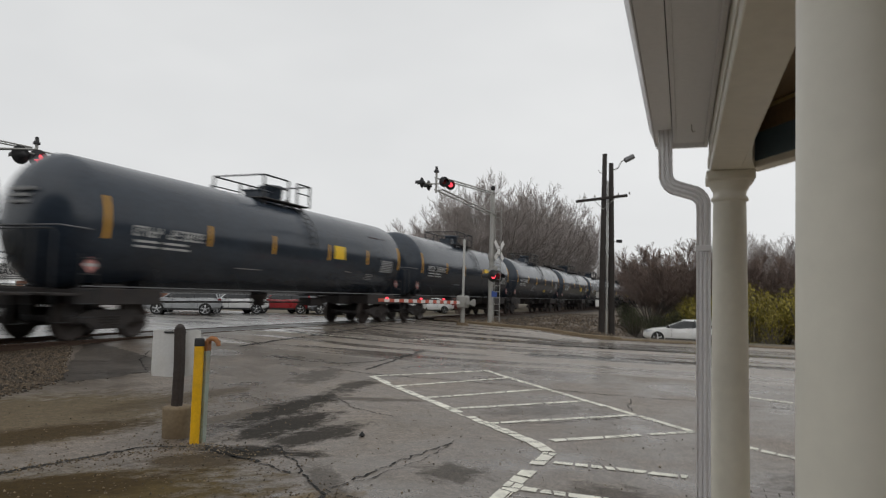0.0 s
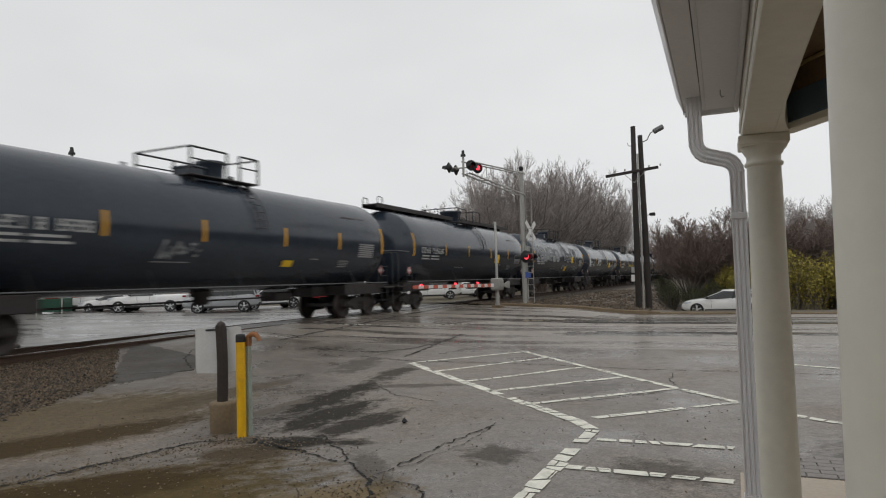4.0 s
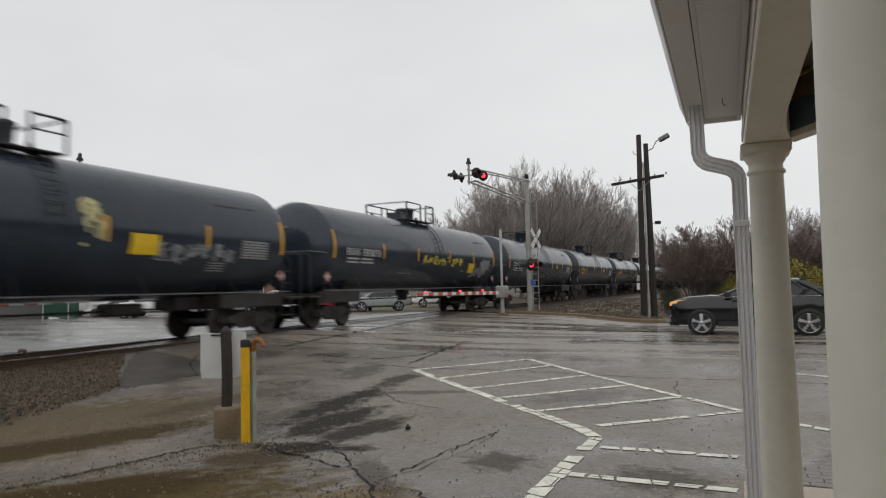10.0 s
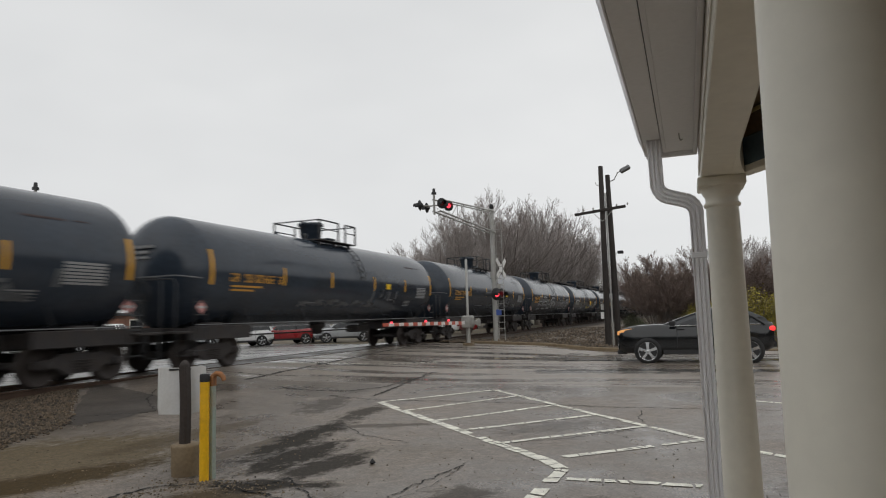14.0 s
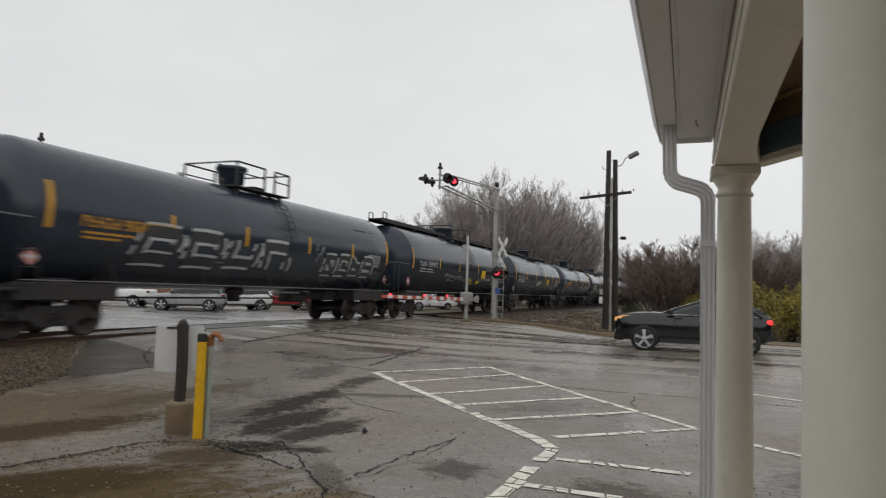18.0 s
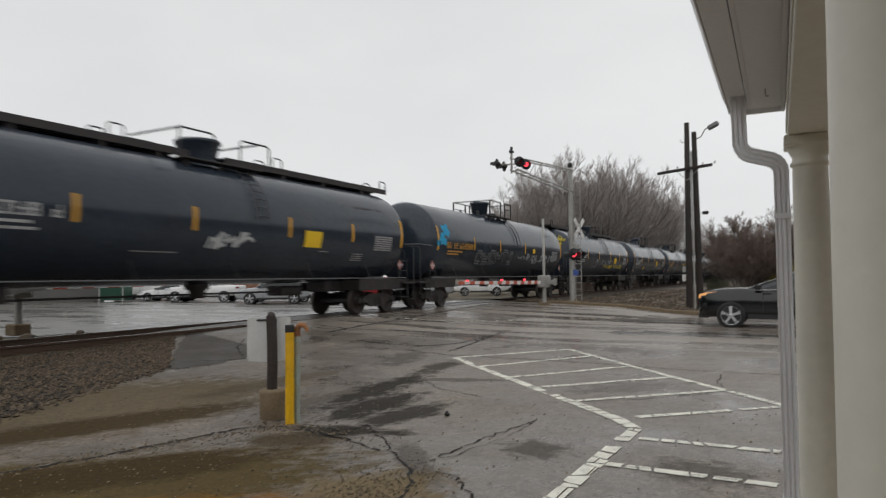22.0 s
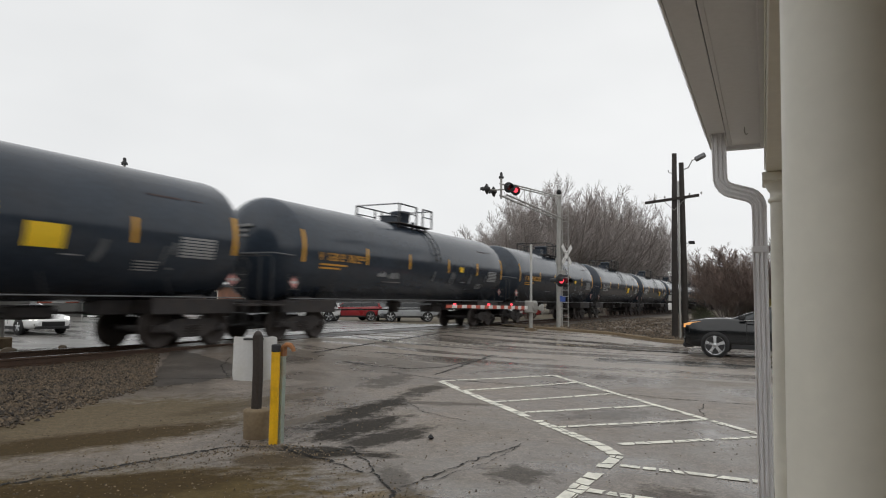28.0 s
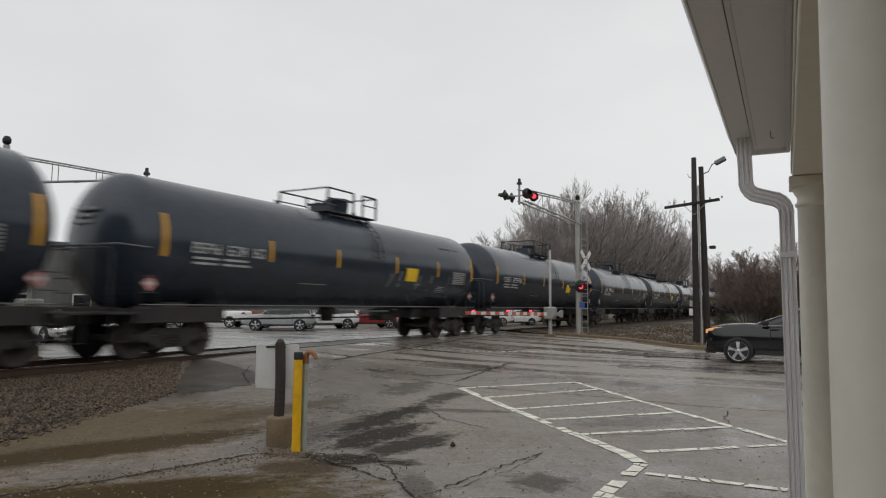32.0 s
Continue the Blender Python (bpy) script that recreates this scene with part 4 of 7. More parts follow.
def blot(car, seed, y0, y1, a0, a1, material, label, n=14):
    rnd = random.Random(seed)
    s = Shape()
    for i in range(n):
        a = a0 + (a1 - a0) * (i + 0.5) / n
        c = (y0 + y1) / 2
        hw = (y1 - y0) / 2 * (0.55 + 0.45 * math.sin(math.pi * (i + 0.5) / n)) * rnd.uniform(0.7, 1.1)
        stroke(s, [(c - hw + rnd.uniform(-0.1, 0.1), a + rnd.uniform(-2, 2)), (c, a + rnd.uniform(-2, 2)), (c + hw, a + rnd.uniform(-2, 2))], 0.17, 0.007 + 0.0005 * i)
    tagged(s.part("graffiti", material, car, label), kind="stuff")


plain_car = tank_car(False)
cup_car = tank_car(False, True)
deck_car = tank_car(True)
CARS = {}
LABELS = {3: "wet black tank car with a long top walkway", 4: "black tank car covered in large white graffiti", 5: "black tank car with white scrawls and a yellow plate",
          6: "black tank car with yellow and grey graffiti", 10: "black tank car with yellow marks and broad white graffiti", 11: "black tank car with a walkway and small white graffiti",
          12: "black tank car with a walkway and white marks", 13: "black tank car with a blue paint patch and grey graffiti", 14: "black tank car with yellow graffiti on its head",
          8: "wet black tank car with orange-yellow marks", 16: "wet black tank car with orange-yellow marks", 17: "wet black tank car with orange-yellow marks"}
for n in range(-1, 33):
    deck = n in (3, 11, 12, 14, 21, 27)
    base = deck_car if deck else cup_car if 7 <= n <= 13 else plain_car
    if n == -1:
        car = plain_car
    elif n == 3:
        car = deck_car
    elif n == 7:
        car = cup_car
    else:
        car = copy_thing(base, pose(0, 0, 0))
    CARS[n] = car
    tagged(car, LABELS.get(n, "wet black tank car with white stencilled marks"), "tank car", "cars of the train")
for n, car in CARS.items():
    if n in (8, 9, 10, 13, 16, 17):
        mark_yellow(car, n)
    else:
        mark_white(car, 3 * n)
    if n in (0, 1, 3, 5, 6, 11, 12, 14, 15, 18, 19) or n > 20:
        plate(car, 4.2 if n == 6 else 3.0 if n == 14 else 2.2 if n < 2 else 2.5, -27 if n == 6 else -8 if n < 2 else -20)
    if n in (8, 9, 13, 16, 17, 7):
        plate(car, 2.9, -8, 0.40, 0.22)
    if n in (2, 11, 14, 15):
        plate(car, 1.9 if n != 15 else -3.5, -34, 0.5, 0.22)
# graffiti: car, seed, from and to along the tank, lower and upper degrees, paint, letters, stroke
for n, seed, y0, y1, a0, a1, material, letters, wide, label in (
        (4, 7, 0.2, 1.9, -30, -18, M_GRAF, 4, 0.10, "grey spray-painted graffiti"), (4, 28, 3.6, 6.0, -34, -20, M_GRAF, 5, 0.08, "grey spray-painted graffiti"),
        (5, 8, -3.9, -1.9, -18, 6, M_GRAFW, 5, 0.13, "white scrawled graffiti"), (5, 10, 3.2, 6.0, -26, -8, M_GRAF, 6, 0.10, "grey scrawled graffiti"),
        (5, 11, 1.3, 1.9, -16, 22, M_GRAFP, 2, 0.12, "pale yellow spray patch"), (6, 12, -1.0, 3.4, -16, -2, M_GRAFY, 9, 0.08, "yellow spray-painted graffiti"),
        (6, 13, 4.2, 6.6, -36, -14, M_GRAF, 3, 0.17, "grey spray-painted graffiti"), (7, 14, -4.0, 5.0, -34, -16, M_GRAFD, 10, 0.13, "grey spray-painted graffiti"),
        (7, 29, -5.5, 5.5, -38, -20, M_GRAFD, 12, 0.15, "dark washed-out graffiti"),
        (10, 15, 2.2, 2.8, -22, 2, M_GRAF, 2, 0.08, "grey-green spray-painted scrawl"),
        (11, 17, -3.6, -0.2, -30, -18, M_GRAF, 4, 0.09, "grey spray-painted graffiti"), (11, 18, 2.0, 4.6, -28, -16, M_GRAF, 5, 0.09, "grey spray-painted graffiti"),
        (11, 30, 0.2, 1.2, -36, -22, M_GRAFY, 2, 0.10, "yellow spray-painted streak"),
        (12, 19, -0.9, 0.4, -28, -10, M_GRAFW, 2, 0.10, "white spray-painted mark"), (13, 21, 0.8, 2.4, -22, -14, M_GRAF, 4, 0.06, "grey spray-painted letters"),
        (13, 22, 2.0, 7.0, -28, -10, M_GRAF, 7, 0.13, "grey spray-painted letters"), (14, 23, -2.2, 2.4, -26, -12, M_GRAF, 6, 0.09, "grey spray-painted graffiti"),
        (14, 24, 0.0, 6.0, -34, -22, M_GRAFY, 8, 0.06, "thin yellow scrawl"), (2, 25, -2.9, -1.6, -28, -10, M_GRAF, 3, 0.08, "grey spray-painted graffiti"),
        (15, 26, -5.0, 2.0, -34, -20, M_GRAFD, 7, 0.09, "dark washed-out graffiti"), (16, 27, -3.6, -2.2, -24, -16, M_GRAF, 2, 0.15, "grey spray-painted graffiti"),
        (9, 31, -1.0, 5.0, -36, -24, M_GRAFD, 7, 0.10, "dark washed-out graffiti"), (8, 32, -3.5, 2.0, -36, -26, M_GRAFD, 6, 0.10, "dark washed-out graffiti")):
    graffiti(CARS[n], seed, y0, y1, a0, a1, material, letters, wide, label)
for n in (7, 8, 9, 15, 16, 17, 18):
    rnd = random.Random(n)
    s = Shape()
    for k in range(7):
        y, a, w = rnd.uniform(0.5, 6.2), rnd.uniform(-8, -14), rnd.uniform(0.05, 0.16)
        stroke(s, [(y, a), (y - 0.05, a - 8), (y - rnd.uniform(0.0, 0.2), a - rnd.uniform(12, 24))], w, 0.006 + 0.0004 * k)
    tagged(s.part("wash_streak", M_GRAFD, CARS[n], "pale washed-down streaks"), kind="stuff")
outlined(CARS[4], 5, -7.3, -0.9, -8, 23, M_GRAFW, 7, 0.19, 0.06, "large white block graffiti", M_GRAF)
outlined(CARS[4], 6, 0.55, 5.1, -6, 32, M_GRAFW, 5, 0.16, 0.045, "large white outlined block graffiti")
outlined(CARS[10], 15, -5.6, 0.9, -33, -5, M_GRAFW, 4, 0.26, 0.095, "broad grey-white outlined graffiti")
outlined(CARS[10], 16, 2.9, 6.7, -33, -11, M_GRAFW, 4, 0.18, 0.075, "broad grey-white outlined graffiti")
outlined(CARS[13], 21, -4.2, 0.3, -31, -10, M_GRAF, 6, 0.09, 0.04, "grey outlined spray-painted letters")
plate(CARS[4], 3.1, -12, 0.62, 0.5)
plate(CARS[4], 1.2, -36, 0.55, 0.4)
blot(CARS[6], 40, 5.6, 6.9, -30, -8, M_GRAF, "grey-white round spray patch", 10)
blot(CARS[5], 9, -7.75, -6.85, -18, 8, M_GRAFW, "white spray patch", 9)
rnd = random.Random(20)
b_patch = Shape()
for i in range(26):
    a = rnd.uniform(-3, 21)
    c = -7.35 + 0.012 * (a - 9) + rnd.uniform(-0.30, 0.30)
    stroke(b_patch, [(c, a), (c + rnd.uniform(-0.2, 0.3), a + rnd.uniform(-4, 4)), (c + rnd.uniform(-0.1, 0.4), a + rnd.uniform(-6, 2))], rnd.uniform(0.10, 0.24), 0.007 + 0.0005 * i)
tagged(b_patch.part("graffiti", M_GRAFB, CARS[13], "bright blue spray patch"), kind="stuff")
y_head = Shape()
rnd = random.Random(4)


def on_head(x, z):
    return (x, -TL + 0.8 - 0.8 * math.sqrt(max(0.0, 1 - min(1.0, (x * x + z * z) / TR ** 2))) - 0.012, TZ + z)


for i in range(34):
    x0, z0 = 0.66 + rnd.gauss(0, 0.15), 0.58 + rnd.gauss(0, 0.24)
    pts = []
    for k in range(7):
        w = rnd.uniform(0, 6.28)
        pts.append(on_head(x0 + rnd.uniform(0.05, 0.20) * math.cos(w), z0 + rnd.uniform(0.04, 0.16) * math.sin(w)))
    y_head.tube(pts, 0.026, 5)
y_head.part("graffiti", M_GRAFY, CARS[14], "yellow scrawl on the tank head")


# ---- porch ----
PORCH = Matrix.Translation((0.170, 3.78, 0)) @ Matrix.Rotation(radians(0.95), 4, 'Z')


def column(m, label):
    c = thing("porch_column", label, "column", m, "porch columns")
    s = Shape().lathe([(0.094, 0.10), (0.093, 0.5), (0.090, 1.0), (0.086, 1.5), (0.081, 2.0), (0.080, 2.05)], 48)
    s.part("shaft", M_TRIM, c)
    s = Shape().lathe([(0.080, 2.045), (0.089, 2.05), (0.092, 2.058), (0.089, 2.068), (0.081, 2.074), (0.081, 2.10), (0.090, 2.112), (0.100, 2.135), (0.108, 2.15)], 48)
    s.box(-0.116, 0.116, -0.116, 0.116, 2.148, 2.198, 0.006)
    s.part("capital", M_TRIM, c, "moulded square capital")
    s = Shape().lathe([(0.12, 0.04), (0.124, 0.055), (0.12, 0.08), (0.104, 0.09), (0.102, 0.10), (0.094, 0.11)], 48)
    s.box(-0.13, 0.13, -0.13, 0.13, 0.0, 0.045, 0.005)
    s.part("base", M_TRIM, c)
    return c


column(PORCH, "tapered off-white porch column behind a downspout")
column(pose(0.2085, 0.975, 0), "thick off-white round porch column, smooth paint")
column(PORCH @ Matrix.Translation((0, -5.9, 0)), "off-white round porch column")

# the porch's frame: x across from the columns' line, y along from the far column
beam = thing("porch_beam", "off-white boxed porch beam on round columns", "beam", PORCH, kind="structure")
Shape().box(-0.098, 0.052, -11.8, 0.12, 2.199, 2.56, 0.004).part("long_beam", M_TRIM, beam)
bracket = [(0.045, 0.12), (0.115, 0.12), (0.115, -0.10)] + [(0.045 + 0.07 * (1 - u) ** 2.6, -0.10 - 1.0 * u) for u in span(0, 1, 12)[1:]]
Shape().loft([[(x, y, z) for x, y in bracket] for z in (2.1965, 2.558)], smooth=False).part("curved_bracket", M_TRIM, beam, "curved off-white filler beside the column")
for name, m, long in (("corner_beam", pose(0.112, -0.03, 0, 0, 0, -60), 0.62), ("end_beam", pose(0.47, -0.52, 0), 3.7)):
    Shape().box(0.0, long, -0.05, 0.03 if name == "corner_beam" else 0.10, 2.199, 2.56, 0.004, m=m).part(name, M_TRIM, beam)
    Shape().box(0.02, long, -0.058, -0.0505, 2.232, 2.37, 0.001, m=m).part("fascia_panel", M_CEIL, beam, "dark blue-green panel on the beam's inner face")
    Shape().box(0.02, long, -0.057, -0.0505, 2.372, 2.475, 0.001, m=m).part("upper_panel", M_WOODCEIL, beam, "brown wooden panel")
    Shape().box(0.02, long, -0.062, -0.0505, 2.477, 2.494, 0.001, m=m).part("trim_strip", M_YTRIM, beam, "yellowish trim strip")
Shape().box(-0.104, -0.0985, -11.8, 0.12, 2.25, 2.30, 0.002).part("beam_moulding", M_TRIM, beam)
tagged(Shape().box(0.055, 4.2, -11.8, -0.02, 2.50, 2.545).part("ceiling", M_WOODCEIL, None, "", PORCH), "brown wooden porch ceiling", "ceiling", kind="structure")

eave = thing("eave", "white vinyl soffit and gutter of the porch roof", "eave", PORCH, kind="structure")
Shape().box(-0.280, -0.101, -11.8, 0.12, 2.40, 2.412).part("soffit_panel", M_VINYL, eave)
Shape().box(-0.372, -0.284, -11.8, 0.12, 2.40, 2.412).part("soffit_panel", M_VINYL, eave)
Shape().box(-0.372, -0.101, 0.122, 0.145, 2.375, 2.56, 0.004).part("end_trim", M_VINYL, eave)
Shape().box(-0.122, -0.1005, -11.8, 0.12, 2.378, 2.399, 0.004).part("soffit_moulding", M_VINYL, eave)
Shape().box(-0.268, -0.262, -11.8, 0.12, 2.392, 2.399, 0.001).part("soffit_rib", M_VINYL, eave)
Shape().tube([(-0.19, -0.28, 2.40), (-0.19, -0.28, 2.375), (-0.184, -0.28, 2.362), (-0.175, -0.28, 2.367)], 0.003, 6).part("hook", M_GALV, eave, "small steel hook")
g = Shape()
prof = [(x + 0.012, z + 0.022) for x, z in ((-0.386, 2.375), (-0.392, 2.375), (-0.395, 2.395), (-0.401, 2.41), (-0.412, 2.44), (-0.424, 2.47), (-0.426, 2.50), (-0.42, 2.50), (-0.416, 2.47), (-0.406, 2.445), (-0.386, 2.43))]
g.loft([[(x, y, z) for x, z in prof] for y in (-11.8, 0.17)], smooth=False)
g.part("gutter", M_VINYL, eave, "white metal gutter")
# The slope past the ridge is unseen and covers the added block.
roof = Shape()
roof.loft([[(-0.385, y, 2.525), (-0.385, y, 2.56), (5.8, y, 4.9), (9.4, y, 3.65), (9.4, y, 3.61), (5.8, y, 4.86)] for y in (-12.0, 0.2)], smooth=False)
tagged(roof.part("roof", M_ROOF, None, "", PORCH), "dark shingled porch roof", "roof", kind="structure")
tagged(Shape().box(2.4, 2.6, -11.8, -0.15, 0.0, 2.56).part("wall_east", M_WALL, None, "", PORCH), "tan painted wall behind the porch", "wall", kind="structure")
# Out of view: added to dim reflections and the columns' east sides.
tagged(Shape().box(2.604, 9.0, -11.8, -0.15, 0.0, 3.6).part("unseen_block", M_WALL, None, "", PORCH), "unseen tan block behind the porch, added to darken reflections", "wall", kind="structure")
tagged(Shape().box(-0.02, 4.4, -8.0, 5.55, -0.06, 0.008, 0.003).part("floor", M_SLAB), "tan concrete porch floor", "floor", kind="structure")


def downspout():
    d = thing("downspout", "white fluted metal downspout strapped to the column", "downspout")
    w, t = 0.034, 0.028
    base = [(-w, -t)]
    for k in range(3):
        c = -w * 0.62 + k * w * 0.62
        base += [(c - w * 0.2, -t), (c - w * 0.12, -t + 0.008), (c + w * 0.12, -t + 0.008), (c + w * 0.2, -t)]
    base += [(w, -t), (w, t), (-w, t)]

    def tube(path, name, crimp=False):
        s = Shape()
        rings = []
        pts = [Vector(p) for p in path]
        for i, p in enumerate(pts):
            q = (pts[min(i + 1, len(pts) - 1)] - pts[max(i - 1, 0)]).normalized()
            a = Vector((-q.z, 0, q.x)).normalized()
            k = 1.06 if crimp and i % 2 else 1.0
            rings.append([p + a * u * k + Vector((0, 1, 0)) * v * k for u, v in base])
        s.loft(rings, smooth=False)
        return s.part(name, M_VINYL, d)

    y, x0, x1 = 3.60, -0.140, 0.041
    tube([(x0 - 0.005, y, 2.41), (x0, y, 2.17)], "outlet")
    R = 0.075
    a = [(x0 + R * (1 - math.cos(radians(q))), y, 2.17 - R * math.sin(radians(q))) for q in range(0, 73, 8)]
    tube(a, "elbow", True)
    e = a[-1]
    reach = (x1 - R * (1 - math.cos(radians(72)))) - e[0]
    f = (e[0] + reach, y, e[2] - reach / math.tan(radians(72)))
    tube([e, f], "offset_pipe")
    b = [(f[0] + R * (math.cos(radians(q)) - math.cos(radians(72))), y, f[2] - R * (math.sin(radians(72)) - math.sin(radians(q)))) for q in range(72, -1, -8)]
    tube(b, "elbow", True)
    z = b[-1][2]
    for z0, z1 in ((z, 1.785), (1.785, 0.42), (0.42, 0.03)):
        tube([(x1, y, z0), (x1, y, z1)], "pipe")
        if z1 > 0.1:
            Shape().box(x1 - 0.038, x1 + 0.038, y - 0.032, y + 0.032, z1 - 0.012, z1 + 0.018, 0.003).part("joint_band", M_VINYL, d)


downspout()


# ---- paint and cracks on the asphalt ----
def ribbon(name, pts, wide, material, label, category, dz=0.006, dash=0.0, ragged=0.0, seed=1, kind="structure"):
    """A flat strip on the ground through points, in short lengths, with gaps where dash is set."""
    rnd = random.Random(seed)
    s = Shape()
    for (x0, y0), (x1, y1) in zip(pts, pts[1:]):
        d = math.hypot(x1 - x0, y1 - y0)
        n = max(1, int(d / 0.22))
        nx, ny = -(y1 - y0) / d, (x1 - x0) / d
        prev = None
        for i in range(n + 1):
            u = i / n
            w0, w1 = (wide * (0.5 + ragged * rnd.uniform(-1, 1)) for _ in range(2))
            off = ragged * wide * rnd.uniform(-0.5, 0.5)
            x, y = x0 + (x1 - x0) * u, y0 + (y1 - y0) * u
            a, b = (x + nx * (w0 + off), y + ny * (w0 + off)), (x - nx * (w1 - off), y - ny * (w1 - off))
            if prev:
                pa, pb = prev
                g = dash * rnd.random()
                qa, qb = [(p[0] + (q[0] - p[0]) * g, p[1] + (q[1] - p[1]) * g) for p, q in ((pa, a), (pb, b))]
                v = [(*p, ground_z(*p) + dz) for p in (qa, a, b, qb)]
                s.add(v, [(0, 3, 2, 1)])
            prev = (a, b)
    return tagged(s.part(name, material), label, category, kind=kind)


def painted(pts, wide, chip, seed):
    """A painted line that has cracked into short uneven plates with bare joints between them."""
    rnd = random.Random(seed)
    s = Shape()
    for (x0, y0), (x1, y1) in zip(pts, pts[1:]):
        d = math.hypot(x1 - x0, y1 - y0)
        ux, uy = (x1 - x0) / d, (y1 - y0) / d
        nx, ny = -uy, ux
        a, skew = 0.0, 0.0
        while a < d - 0.02:
            e = min(d, a + rnd.uniform(0.09, 0.30))
            nxt = rnd.uniform(-0.5, 0.5) * wide * 0.5
            gap = 0.003 + chip * 0.7 * rnd.random() ** 2
            cut = rnd.uniform(-0.25, 0.25) * wide if rnd.random() < 0.45 else None
            sides = [(-0.5 * wide, 0.5 * wide)] if cut is None else [(-0.5 * wide, cut - 0.006), (cut + 0.006, 0.5 * wide)]
            for lo, hi in sides:
                if rnd.random() < chip * 1.2:
                    continue
                lo += rnd.uniform(0, 0.16) * wide if lo < -0.49 * wide else 0
                hi -= rnd.uniform(0, 0.16) * wide if hi > 0.49 * wide else 0
                v, k = [], 3
                for q in range(k + 1):
                    w = lo + (hi - lo) * q / k
                    v.append((a + gap + skew * w / wide * 2 + rnd.uniform(0, 0.015), w + rnd.uniform(-0.004, 0.004)))
                for q in range(k, -1, -1):
                    w = lo + (hi - lo) * q / k
                    v.append((e - gap * 0.3 + nxt * w / wide * 2 - rnd.uniform(0, 0.015), w + rnd.uniform(-0.004, 0.004)))
                p = [(x0 + ux * m + nx * w, y0 + uy * m + ny * w) for m, w in v]
                s.add([(x, y, ground_z(x, y) + 0.006) for x, y in p], [tuple(range(len(p)))])
            a, skew = e, nxt
    return tagged(s.part("painted_line", M_PAINT), PAINTED, "road marking", kind="structure")


PAINTED = "worn white paint line on wet asphalt"
LINES = [
    ([(-5.53, 11.0), (-1.60, 7.03), (-1.34, 6.66)], 0.16), ([(-1.34, 6.66), (-1.39, 4.6), (-1.42, 2.6)], 0.16),
    ([(-5.5, 11.02), (-3.9, 12.86)], 0.12), ([(-3.9, 12.86), (-0.75, 9.33)], 0.12), ([(-0.70, 9.27), (-0.02, 8.50)], 0.12),
    ([(-4.62, 10.12), (-3.24, 12.08)], 0.12), ([(-3.74, 9.22), (-2.33, 11.08)], 0.12), ([(-3.10, 8.50), (-1.58, 10.15)], 0.12),
    ([(-2.31, 7.80), (-0.75, 9.33)], 0.12), ([(-1.58, 7.07), (-0.02, 8.50)], 0.12),
    ([(-1.25, 6.28), (-0.05, 6.30)], 0.12), ([(-1.33, 5.31), (-0.05, 5.29)], 0.12), ([(-1.36, 4.33), (-0.09, 4.30)], 0.12),
    ([(0.55, 11.98), (3.5, 10.6)], 0.12), ([(0.35, 8.0), (3.2, 5.9)], 0.12),
]
for i, (pts, w) in enumerate(LINES):
    painted(pts, w, 0.05 if i in (1, 10, 11, 12) else 0.025, i)
ribbon("lane_mark", [(-6.6, 21.5), (-5.4, 22.3)], 0.35, M_WORNPAINT, "faded yellow lane mark", "road marking", 0.006, 0.5, 0.3)
ribbon("stop_line", [(-13.2, 17.2), (-9.0, 18.2), (-7.0, 20.8)], 0.14, M_PAINT, "worn white stop line near the crossing", "road marking", 0.006, 0.75, 0.25)


def crack(pts, wide=0.05, seed=0):
    rnd = random.Random(seed)
    out = [pts[0]]
    for (x0, y0), (x1, y1) in zip(pts, pts[1:]):
        d = math.hypot(x1 - x0, y1 - y0)
        n = max(1, int(d / 0.09))
        for i in range(1, n + 1):
            j = 0.035 if i < n else 0.0
            out.append((x0 + (x1 - x0) * i / n + rnd.uniform(-j, j), y0 + (y1 - y0) * i / n + rnd.uniform(-j, j)))
    ribbon("asphalt_crack", out, wide * 0.75, M_CRACK, "dark jagged crack in the asphalt", "crack", 0.006, 0.35, 0.48, seed)


